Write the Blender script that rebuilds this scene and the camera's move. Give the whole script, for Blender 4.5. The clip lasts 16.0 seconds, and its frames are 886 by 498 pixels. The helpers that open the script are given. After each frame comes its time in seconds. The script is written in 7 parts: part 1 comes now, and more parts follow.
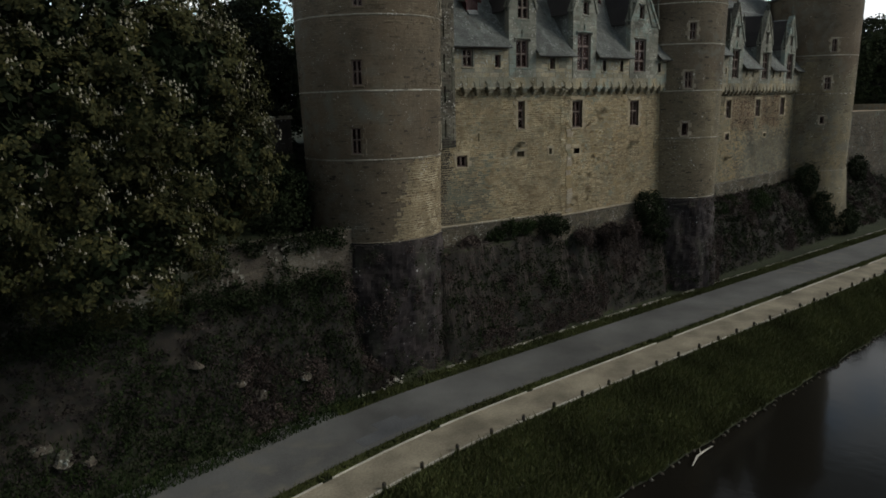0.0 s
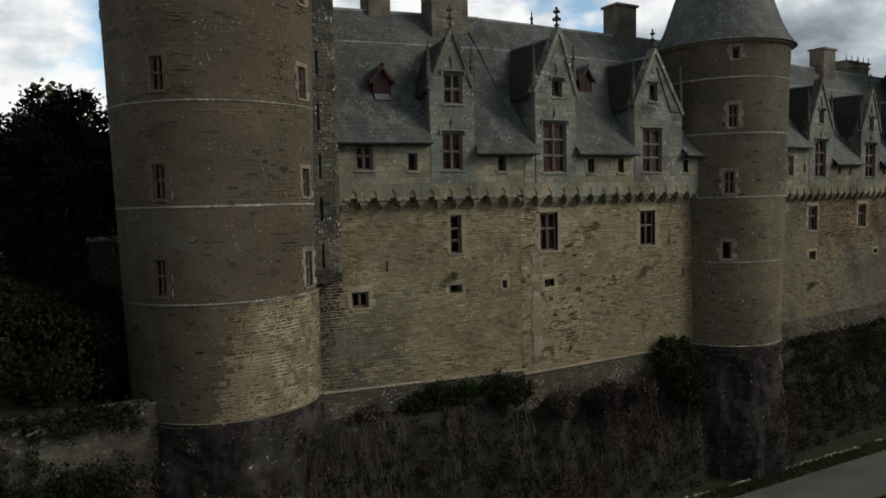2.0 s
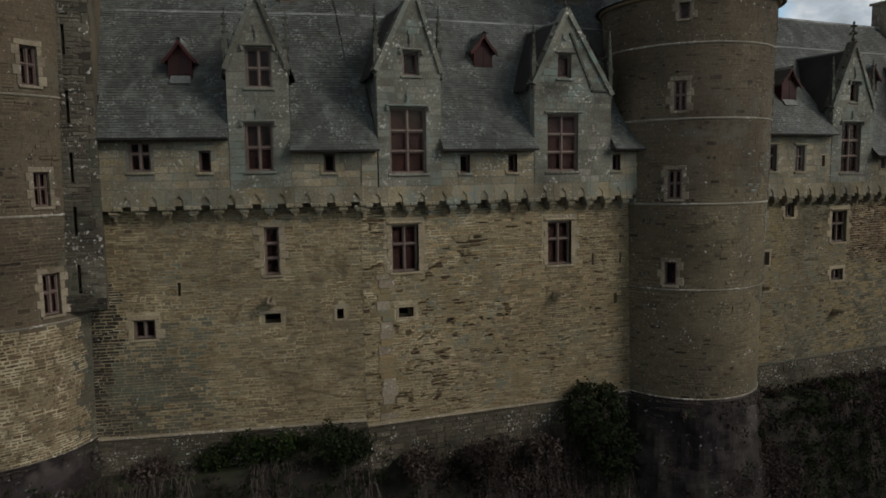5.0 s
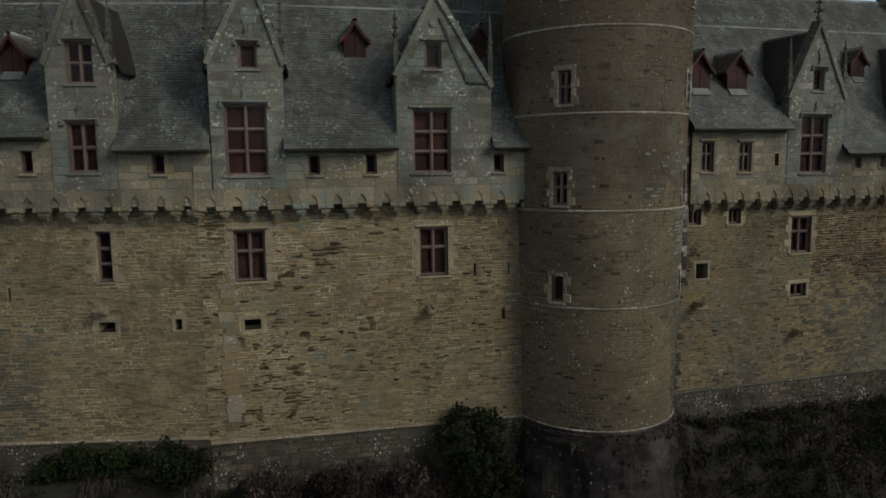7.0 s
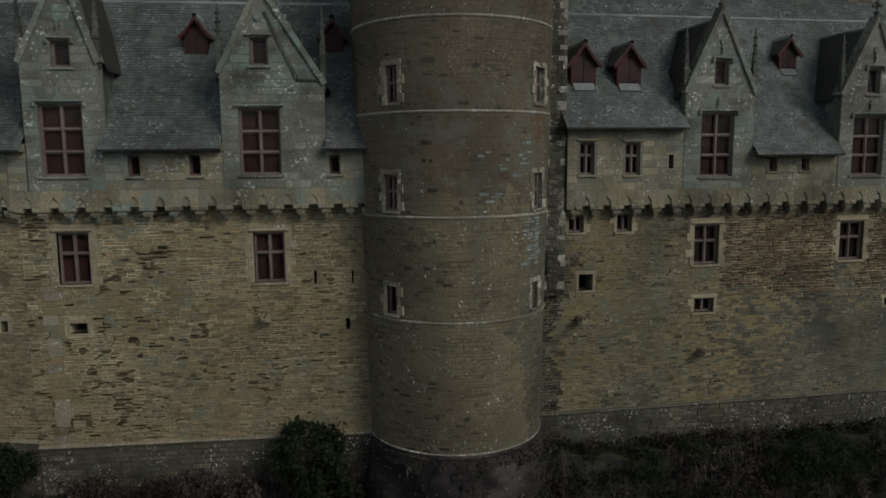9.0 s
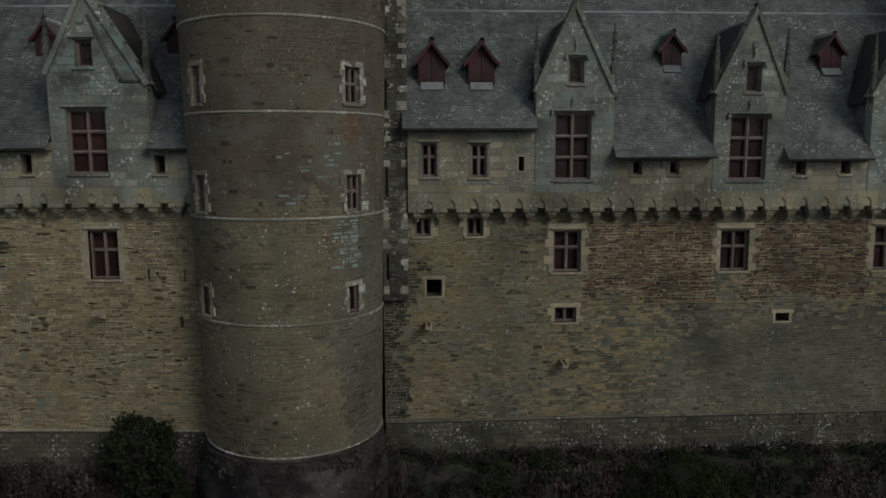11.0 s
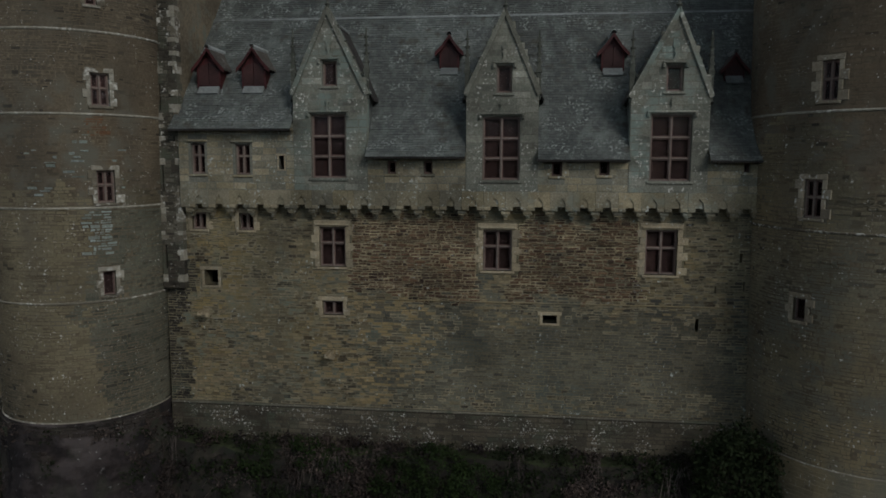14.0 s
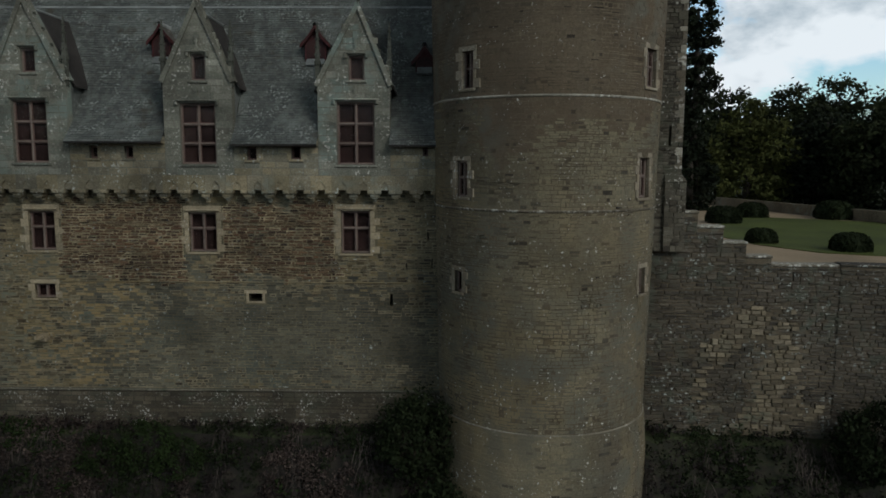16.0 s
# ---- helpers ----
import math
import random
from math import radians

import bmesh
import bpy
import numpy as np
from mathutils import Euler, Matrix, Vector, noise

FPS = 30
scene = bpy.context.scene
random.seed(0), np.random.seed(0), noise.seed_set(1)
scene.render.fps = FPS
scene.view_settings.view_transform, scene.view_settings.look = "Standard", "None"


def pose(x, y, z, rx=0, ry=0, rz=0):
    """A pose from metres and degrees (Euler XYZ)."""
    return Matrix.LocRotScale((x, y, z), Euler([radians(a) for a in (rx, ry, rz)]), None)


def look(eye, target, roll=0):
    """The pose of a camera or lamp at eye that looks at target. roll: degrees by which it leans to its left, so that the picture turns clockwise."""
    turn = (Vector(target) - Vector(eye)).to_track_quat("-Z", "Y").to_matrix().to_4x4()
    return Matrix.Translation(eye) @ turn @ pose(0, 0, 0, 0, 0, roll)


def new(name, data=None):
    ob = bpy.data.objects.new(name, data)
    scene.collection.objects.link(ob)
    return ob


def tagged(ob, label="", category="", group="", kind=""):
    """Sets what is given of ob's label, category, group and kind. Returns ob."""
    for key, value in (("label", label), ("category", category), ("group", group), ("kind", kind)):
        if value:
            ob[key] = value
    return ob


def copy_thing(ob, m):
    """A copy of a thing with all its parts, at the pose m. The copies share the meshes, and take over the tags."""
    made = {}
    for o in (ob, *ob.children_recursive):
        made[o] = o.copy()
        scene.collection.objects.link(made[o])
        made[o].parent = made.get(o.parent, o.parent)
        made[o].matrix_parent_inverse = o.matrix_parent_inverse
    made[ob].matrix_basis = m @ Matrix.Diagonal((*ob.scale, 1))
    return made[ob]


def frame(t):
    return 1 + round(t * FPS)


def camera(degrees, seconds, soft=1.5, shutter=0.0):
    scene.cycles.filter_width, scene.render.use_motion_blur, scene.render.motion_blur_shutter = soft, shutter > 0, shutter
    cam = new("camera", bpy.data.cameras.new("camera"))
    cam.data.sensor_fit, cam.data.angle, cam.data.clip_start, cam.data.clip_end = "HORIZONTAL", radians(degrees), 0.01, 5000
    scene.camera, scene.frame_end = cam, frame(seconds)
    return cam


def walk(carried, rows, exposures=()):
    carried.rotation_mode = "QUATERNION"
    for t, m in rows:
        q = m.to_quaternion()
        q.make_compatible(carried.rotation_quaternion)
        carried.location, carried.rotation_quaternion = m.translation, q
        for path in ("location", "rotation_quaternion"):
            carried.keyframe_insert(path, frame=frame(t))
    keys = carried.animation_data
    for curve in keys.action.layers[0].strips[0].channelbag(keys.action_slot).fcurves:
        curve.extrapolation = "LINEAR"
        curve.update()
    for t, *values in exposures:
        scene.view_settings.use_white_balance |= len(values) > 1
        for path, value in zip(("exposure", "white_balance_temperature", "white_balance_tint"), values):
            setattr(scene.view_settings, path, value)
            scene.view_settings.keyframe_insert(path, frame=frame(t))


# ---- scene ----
cam = camera(63.6, 16.0, soft=1.7)
PATH = [
    (0, (-0.661, 0.084, 19.37), (0.617, 1.569, 18.968), -1.4),
    (0.5, (4.098, 1.381, 19.722), (5.319, 2.936, 19.421), -1.3),
    (1, (8.989, 2.478, 19.99), (10.142, 4.102, 19.805), -1.3),
    (1.5, (13.901, 3.485, 20.167), (14.978, 5.166, 20.049), -1.3),
    (2, (18.904, 4.476, 20.324), (19.903, 6.202, 20.177), -1.4),
    (2.5, (22.25, 4.965, 20.578), (23.176, 6.732, 20.422), -1.3),
    (3, (24.808, 5.178, 20.799), (25.676, 6.972, 20.63), -1.2),
    (3.5, (27.343, 5.424, 20.93), (28.156, 7.242, 20.752), -1.1),
    (4, (29.819, 5.649, 21.141), (30.585, 7.487, 20.947), -1.0),
    (6.5, (42.345, 6.118, 21.867), (42.827, 8.044, 21.627), -0.8),
    (7, (44.88, 6.115, 21.999), (45.302, 8.054, 21.747), -0.7),
    (7.5, (47.198, 6.171, 22.031), (47.573, 8.119, 21.778), -0.7),
    (8, (49.705, 6.283, 22.094), (50.027, 8.24, 21.838), -0.7),
    (8.5, (52.232, 6.358, 22.183), (52.498, 8.322, 21.919), -0.6),
    (9, (54.721, 6.391, 22.158), (54.93, 8.362, 21.894), -0.5),
    (9.5, (57.247, 6.394, 22.171), (57.401, 8.37, 21.905), -0.5),
    (10, (59.787, 6.409, 22.205), (59.893, 8.388, 21.936), -0.4),
    (12.5, (72.885, 6.758, 22.371), (72.635, 8.724, 22.099), -0.0),
    (13, (75.455, 6.81, 22.532), (75.143, 8.765, 22.25), 0.0),
    (13.5, (77.947, 6.704, 22.259), (77.598, 8.655, 21.99), 0.1),
    (14, (80.494, 6.569, 21.819), (80.142, 8.523, 21.575), 0.2),
    (14.5, (82.947, 6.448, 21.709), (82.613, 8.405, 21.463), 0.4),
    (15, (85.563, 6.298, 21.394), (85.27, 8.262, 21.157), 0.4),
    (15.5, (88.193, 6.17, 21.265), (87.962, 8.143, 21.029), 0.3),
    (16, (90.897, 6.096, 21.129), (90.735, 8.075, 20.889), 0.2),
]
walk(cam, [(t, look(eye, target, roll)) for t, eye, target, roll in PATH],
     exposures=[(0, 0.06, 6250, 8.5), (1, -0.06, 6400, 8.5), (3.5, -0.22, 6450, 12.5), (8, -0.27, 6250, 9), (10, -0.32, 5950, 7), (12.5, -0.42, 5920, 8.5), (14.5, -0.42, 5900, 9), (16, -0.36, 5950, 6)])

# ---------------------------------------------------------------- light
world = bpy.data.worlds.new("sky")
scene.world = world
world.use_nodes = True
SUN_AZ, SUN_EL = 136.0, 34.0      # degrees from +y towards +x, and above the horizon
SKY_GAIN = 1.15


def build_sky():
    nt = world.node_tree
    nt.nodes.clear()
    N, L = nt.nodes.new, nt.links.new
    out, bg, sky, co = N("ShaderNodeOutputWorld"), N("ShaderNodeBackground"), N("ShaderNodeTexSky"), N("ShaderNodeTexCoord")
    sky.sky_type = "NISHITA"
    sky.sun_disc = False
    sky.sun_elevation, sky.sun_rotation = radians(SUN_EL), radians(SUN_AZ)
    dim = N("ShaderNodeVectorMath"); dim.operation = "MULTIPLY"; dim.inputs[1].default_value = (0.148, 0.160, 0.154)
    L(sky.outputs[0], dim.inputs[0])
    mp = N("ShaderNodeMapping"); mp.inputs["Scale"].default_value = (1.0, 1.0, 1.7); mp.inputs["Location"].default_value = (1.35, 2.2, 0.7)
    L(co.outputs["Generated"], mp.inputs[0])
    n1 = N("ShaderNodeTexNoise"); n1.inputs["Scale"].default_value = 2.9; n1.inputs["Detail"].default_value = 9; n1.inputs["Roughness"].default_value = 0.56
    n2 = N("ShaderNodeTexNoise"); n2.inputs["Scale"].default_value = 3.1; n2.inputs["Detail"].default_value = 9; n2.inputs["Roughness"].default_value = 0.58
    L(mp.outputs[0], n1.inputs["Vector"]); L(mp.outputs[0], n2.inputs["Vector"])
    cover = N("ShaderNodeValToRGB"); cover.color_ramp.elements[0].position = 0.39; cover.color_ramp.elements[1].position = 0.455
    L(n1.outputs["Fac"], cover.inputs[0])
    shade = N("ShaderNodeValToRGB")
    e = shade.color_ramp.elements
    e[0].position, e[0].color = 0.38, (0.22, 0.25, 0.27, 1)
    e[1].position, e[1].color = 0.57, (0.95, 0.95, 0.94, 1)
    m = e.new(0.47); m.color = (0.44, 0.50, 0.54, 1)
    L(n2.outputs["Fac"], shade.inputs[0])
    mix = N("ShaderNodeMix"); mix.data_type = "RGBA"
    L(cover.outputs[0], mix.inputs["Factor"]); L(dim.outputs[0], mix.inputs[6]); L(shade.outputs[0], mix.inputs[7])
    # clouds stay bright low down; overhead, out of view, all is dimmed to lower light
    sep, el_ = N("ShaderNodeSeparateXYZ"), N("ShaderNodeMapRange")
    L(co.outputs["Generated"], sep.inputs[0]); L(sep.outputs["Z"], el_.inputs[0])
    el_.inputs["From Min"].default_value, el_.inputs["From Max"].default_value = 0.28, 0.7
    el_.inputs["To Min"].default_value, el_.inputs["To Max"].default_value = 1.0, 0.14
    low = N("ShaderNodeVectorMath"); low.operation = "SCALE"
    L(mix.outputs[2], low.inputs[0]); L(el_.outputs[0], low.inputs["Scale"])
    L(low.outputs[0], bg.inputs["Color"])
    bg.inputs["Strength"].default_value = SKY_GAIN
    L(bg.outputs[0], out.inputs[0])


build_sky()
sun = new("sun", bpy.data.lights.new("sun", "SUN"))
sun.data.energy, sun.data.angle, sun.data.color = 1.6, radians(22), (1.0, 0.93, 0.82)
az, el = radians(SUN_AZ), radians(SUN_EL)
sun.matrix_world = look((0, 0, 90), Vector((0, 0, 90)) - Vector((math.sin(az) * math.cos(el), math.cos(az) * math.cos(el), math.sin(el))))

# ---------------------------------------------------------------- materials


def surface(name, ramp, rough=0.9, stain=(0.3, 0.45), grain=(14.0, 0.3), spots=None, spots2=None, bump=0.35, bump_scale=30.0, spec=0.3, streak=False, metal=0.0, tint=None, runs=None):
    """ramp: colours picked per piece; stain: scale and depth of the large darkening; spots: colour, scale, from, to."""
    m = bpy.data.materials.new(name)
    m.use_nodes = True
    nt = m.node_tree
    N, L = nt.nodes.new, nt.links.new
    p = nt.nodes["Principled BSDF"]
    geo, inf = N("ShaderNodeNewGeometry"), N("ShaderNodeObjectInfo")
    add = N("ShaderNodeMath"); add.operation = "ADD"
    L(geo.outputs["Random Per Island"], add.inputs[0]); L(inf.outputs["Random"], add.inputs[1])
    fr = N("ShaderNodeMath"); fr.operation = "FRACT"
    L(add.outputs[0], fr.inputs[0])
    cr = N("ShaderNodeValToRGB")
    el_ = cr.color_ramp.elements
    while len(el_) < len(ramp):
        el_.new(0.5)
    while len(el_) > len(ramp):
        el_.remove(el_[-1])
    for k, c in enumerate(ramp):
        el_[k].position = k / max(1, len(ramp) - 1)
        el_[k].color = (*c, 1)
    L(fr.outputs[0], cr.inputs[0])
    col = cr.outputs[0]

    def noise_of(scale, detail=4.0, stretch=None):
        n = N("ShaderNodeTexNoise")
        n.inputs["Scale"].default_value, n.inputs["Detail"].default_value = scale, detail
        if stretch:
            mp = N("ShaderNodeMapping")
            mp.inputs["Scale"].default_value = stretch
            L(geo.outputs["Position"], mp.inputs[0]); L(mp.outputs[0], n.inputs["Vector"])
        else:
            L(geo.outputs["Position"], n.inputs["Vector"])
        return n.outputs["Fac"]

    def times(c, fac, depth):
        r = N("ShaderNodeMapRange")
        r.inputs["From Min"].default_value, r.inputs["From Max"].default_value = 0.3, 0.7
        r.inputs["To Min"].default_value, r.inputs["To Max"].default_value = 1 - depth, 1 + depth * 0.45
        L(fac, r.inputs[0])
        v = N("ShaderNodeVectorMath"); v.operation = "SCALE"
        L(c, v.inputs[0]); L(r.outputs[0], v.inputs["Scale"])
        return v.outputs[0]

    col = times(col, noise_of(stain[0], 5.0, (1, 1, 0.35) if streak else None), stain[1])
    col = times(col, noise_of(grain[0], 3.0), grain[1])
    for tn, st in ((tint, None), (runs, (1, 1, 0.10))):
        if tn:
            c, sc, a, b, amount = tn
            r = N("ShaderNodeMapRange")
            r.inputs["From Min"].default_value, r.inputs["From Max"].default_value, r.inputs["To Max"].default_value = a, b, amount
            L(noise_of(sc, 4.0, st), r.inputs[0])
            mx = N("ShaderNodeMix"); mx.data_type = "RGBA"
            L(r.outputs[0], mx.inputs["Factor"]); L(col, mx.inputs[6])
            mx.inputs[7].default_value = (*c, 1)
            col = mx.outputs[2]
    for sp in (spots, spots2):
        if sp:
            c, sc, a, b = sp
            r = N("ShaderNodeMapRange")
            r.inputs["From Min"].default_value, r.inputs["From Max"].default_value = a, b
            L(noise_of(sc, 6.0), r.inputs[0])
            big = N("ShaderNodeMapRange")
            big.inputs["From Min"].default_value, big.inputs["From Max"].default_value = 0.45, 0.64
            L(noise_of(sc * 0.13, 2.0), big.inputs[0])
            mul = N("ShaderNodeMath"); mul.operation = "MULTIPLY"
            L(r.outputs[0], mul.inputs[0]); L(big.outputs[0], mul.inputs[1])
            mx = N("ShaderNodeMix"); mx.data_type = "RGBA"
            L(mul.outputs[0], mx.inputs["Factor"]); L(col, mx.inputs[6])
            mx.inputs[7].default_value = (*c, 1)
            col = mx.outputs[2]
    L(col, p.inputs["Base Color"])
    p.inputs["Roughness"].default_value = rough
    p.inputs["Specular IOR Level"].default_value = spec
    p.inputs["Metallic"].default_value = metal
    if bump:
        b = N("ShaderNodeBump")
        b.inputs["Strength"].default_value, b.inputs["Distance"].default_value = bump, 0.03
        L(noise_of(bump_scale, 5.0), b.inputs["Height"]); L(b.outputs[0], p.inputs["Normal"])
    return m


LICHEN, PALE = (0.42, 0.44, 0.40), (0.62, 0.60, 0.54)
RUBBLE = surface("rubble_stone", [(0.124, 0.087, 0.053), (0.247, 0.187, 0.100), (0.319, 0.241, 0.130), (0.154, 0.111, 0.062), (0.381, 0.286, 0.158), (0.206, 0.128, 0.068), (0.278, 0.227, 0.125), (0.154, 0.110, 0.066), (0.340, 0.261, 0.145), (0.088, 0.064, 0.044)], stain=(0.28, 0.5), spots=((0.16, 0.165, 0.115), 1.5, 0.47, 0.64), spots2=(LICHEN, 6.0, 0.62, 0.68), tint=((0.34, 0.255, 0.10), 0.16, 0.48, 0.68, 0.4), runs=((0.10, 0.095, 0.07), 0.8, 0.52, 0.72, 0.7))
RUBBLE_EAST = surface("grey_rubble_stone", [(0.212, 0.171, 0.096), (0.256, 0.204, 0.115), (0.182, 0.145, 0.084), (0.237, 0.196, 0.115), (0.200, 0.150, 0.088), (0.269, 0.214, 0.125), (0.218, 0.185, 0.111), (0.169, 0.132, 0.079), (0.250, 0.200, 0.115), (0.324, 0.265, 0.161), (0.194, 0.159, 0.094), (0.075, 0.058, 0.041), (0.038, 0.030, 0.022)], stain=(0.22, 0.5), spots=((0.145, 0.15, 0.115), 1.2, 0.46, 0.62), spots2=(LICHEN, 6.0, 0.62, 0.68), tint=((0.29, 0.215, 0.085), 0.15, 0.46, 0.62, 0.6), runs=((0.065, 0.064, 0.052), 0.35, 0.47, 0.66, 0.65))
RUST = surface("schist_stone", [(0.085, 0.048, 0.030), (0.17, 0.10, 0.056), (0.030, 0.022, 0.018), (0.225, 0.142, 0.082), (0.055, 0.034, 0.024), (0.12, 0.068, 0.04)], stain=(0.5, 0.45), spots=(LICHEN, 7.0, 0.6, 0.68))
TOWER = surface("tower_stone", [(0.139, 0.109, 0.072), (0.153, 0.122, 0.081), (0.125, 0.100, 0.067), (0.146, 0.117, 0.078), (0.161, 0.129, 0.087), (0.119, 0.093, 0.064), (0.149, 0.121, 0.083), (0.136, 0.109, 0.074), (0.156, 0.127, 0.087), (0.028, 0.023, 0.018)], stain=(0.3, 0.5), spots=((0.125, 0.118, 0.09), 1.2, 0.47, 0.64), spots2=(PALE, 10.0, 0.645, 0.69), tint=((0.14, 0.10, 0.062), 0.14, 0.45, 0.65, 0.5), runs=((0.065, 0.058, 0.046), 0.5, 0.5, 0.72, 0.6))
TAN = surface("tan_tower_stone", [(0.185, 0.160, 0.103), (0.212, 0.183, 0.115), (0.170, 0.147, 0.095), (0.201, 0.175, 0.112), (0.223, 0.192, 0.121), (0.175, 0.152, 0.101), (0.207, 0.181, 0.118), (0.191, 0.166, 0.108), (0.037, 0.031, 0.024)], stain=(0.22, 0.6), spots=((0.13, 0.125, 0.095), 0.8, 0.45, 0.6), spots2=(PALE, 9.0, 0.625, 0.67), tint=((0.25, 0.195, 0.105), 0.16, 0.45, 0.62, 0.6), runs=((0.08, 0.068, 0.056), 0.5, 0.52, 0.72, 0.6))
OLIVE = surface("olive_tower_stone", [(0.165, 0.137, 0.084), (0.190, 0.157, 0.097), (0.148, 0.125, 0.079), (0.179, 0.149, 0.092), (0.200, 0.165, 0.101), (0.155, 0.131, 0.084), (0.183, 0.155, 0.098), (0.171, 0.142, 0.090), (0.032, 0.026, 0.019)], stain=(0.22, 0.6), spots=((0.15, 0.15, 0.12), 0.8, 0.45, 0.6), spots2=(PALE, 9.0, 0.625, 0.67), tint=((0.225, 0.19, 0.115), 0.16, 0.45, 0.62, 0.5), runs=((0.085, 0.078, 0.064), 0.5, 0.52, 0.72, 0.6))
MORTAR = surface("lime_mortar", [(0.33, 0.275, 0.17)], stain=(0.35, 0.5), grain=(8.0, 0.35), spots=((0.15, 0.135, 0.09), 2.0, 0.48, 0.62), spots2=((0.50, 0.44, 0.30), 1.2, 0.48, 0.6))
PALE_MORTAR = surface("pale_tower_mortar", [(0.15, 0.121, 0.079)], stain=(0.35, 0.5), grain=(8.0, 0.35), spots=((0.13, 0.115, 0.085), 1.2, 0.46, 0.6))
# Dark core of the footings; it also paints shade into the tower corners.
DARKSHADE = surface("damp_stone", [(0.052, 0.043, 0.032), (0.08, 0.066, 0.048), (0.036, 0.031, 0.025), (0.105, 0.088, 0.065)], stain=(0.4, 0.5), spots=((0.06, 0.066, 0.048), 1.4, 0.46, 0.62), spots2=((0.36, 0.35, 0.31), 9.0, 0.6, 0.67))
FOOTING = surface("lichened_footing", [(0.084, 0.072, 0.049), (0.118, 0.099, 0.068), (0.061, 0.053, 0.038), (0.143, 0.123, 0.085)], stain=(0.4, 0.55), spots=((0.07, 0.08, 0.055), 1.2, 0.45, 0.6), spots2=((0.45, 0.44, 0.40), 10.0, 0.56, 0.64))
LICHENED = surface("lichened_tower_stone", [(0.225, 0.253, 0.218), (0.294, 0.340, 0.304), (0.176, 0.185, 0.157), (0.373, 0.428, 0.402)], stain=(0.4, 0.5), spots=((0.10, 0.082, 0.056), 1.0, 0.48, 0.6), spots2=((0.40, 0.43, 0.40), 12.0, 0.56, 0.64))
EAST_MORTAR = surface("grey_lime_mortar", [(0.185, 0.16, 0.10)], stain=(0.35, 0.5), grain=(8.0, 0.35), spots=((0.11, 0.10, 0.07), 2.0, 0.48, 0.62))
JOINT = surface("dressed_joint", [(0.185, 0.18, 0.145)], stain=(0.5, 0.4))
RUBBLE_BARE = surface("bare_rubble_stone", [(0.25, 0.183, 0.10), (0.20, 0.14, 0.078), (0.285, 0.215, 0.12), (0.16, 0.112, 0.064), (0.325, 0.255, 0.148), (0.22, 0.158, 0.09), (0.265, 0.21, 0.12), (0.12, 0.085, 0.05)], stain=(0.6, 0.16), spots=((0.18, 0.18, 0.125), 2.0, 0.5, 0.66))
RUBBLE_SMOOTH = surface("mortared_rubble_stone", [(0.278, 0.215, 0.122), (0.242, 0.189, 0.110), (0.314, 0.243, 0.142), (0.211, 0.165, 0.098), (0.263, 0.207, 0.120), (0.165, 0.126, 0.075)], stain=(0.3, 0.45), spots=((0.155, 0.165, 0.125), 1.1, 0.45, 0.6), spots2=(LICHEN, 6.0, 0.61, 0.68), tint=((0.31, 0.225, 0.095), 0.2, 0.48, 0.66, 0.5), runs=((0.095, 0.092, 0.07), 0.6, 0.5, 0.7, 0.7))
EAST_BARE = surface("bare_grey_rubble_stone", [(0.13, 0.10, 0.06), (0.07, 0.055, 0.037), (0.175, 0.14, 0.082), (0.042, 0.034, 0.026), (0.22, 0.18, 0.105), (0.10, 0.075, 0.045)], stain=(0.5, 0.45), spots=((0.12, 0.13, 0.10), 1.6, 0.46, 0.62), spots2=(LICHEN, 6.0, 0.62, 0.68), runs=((0.065, 0.064, 0.052), 0.35, 0.47, 0.66, 0.6))
POINTING = surface("pale_pointing", [(0.41, 0.34, 0.21)], stain=(0.5, 0.45), grain=(9.0, 0.35), spots=((0.20, 0.18, 0.12), 1.6, 0.48, 0.62))
DULL_POINTING = surface("dull_pointing", [(0.25, 0.215, 0.14)], stain=(0.5, 0.45), grain=(9.0, 0.35), spots=((0.15, 0.14, 0.10), 1.6, 0.48, 0.62))
PINNACLE = surface("weathered_pinnacle_stone", [(0.085, 0.088, 0.07), (0.115, 0.118, 0.096), (0.065, 0.066, 0.053)], stain=(0.8, 0.5), spots=((0.20, 0.21, 0.18), 6.0, 0.56, 0.66))
GREYSTRIP = surface("grey_lichened_stone", [(0.10, 0.088, 0.064), (0.145, 0.13, 0.097), (0.07, 0.061, 0.045), (0.18, 0.164, 0.125), (0.045, 0.038, 0.029), (0.12, 0.104, 0.076)], stain=(0.5, 0.5), spots=((0.08, 0.085, 0.06), 1.3, 0.46, 0.6), spots2=(PALE, 7.0, 0.6, 0.69))
HOOD = surface("brown_hood_slate", [(0.105, 0.092, 0.080), (0.125, 0.112, 0.098), (0.085, 0.074, 0.064)], rough=0.7, stain=(0.9, 0.4), spots=((0.22, 0.22, 0.20), 5.0, 0.56, 0.66))
CRAG = surface("wet_dark_rock", [(0.035, 0.027, 0.026)], stain=(0.5, 0.55), grain=(6.0, 0.45), spots=((0.085, 0.07, 0.067), 0.9, 0.48, 0.6), spots2=((0.36, 0.35, 0.34), 5.0, 0.64, 0.70), tint=((0.028, 0.032, 0.019), 0.5, 0.5, 0.64, 0.7), runs=((0.014, 0.011, 0.012), 1.4, 0.46, 0.62, 0.85), bump=0.9, bump_scale=5.0)
TOWER_MORTAR = surface("old_mortar", [(0.165, 0.134, 0.09)], stain=(0.35, 0.5), grain=(8.0, 0.35), spots=((0.14, 0.14, 0.11), 2.0, 0.48, 0.62))
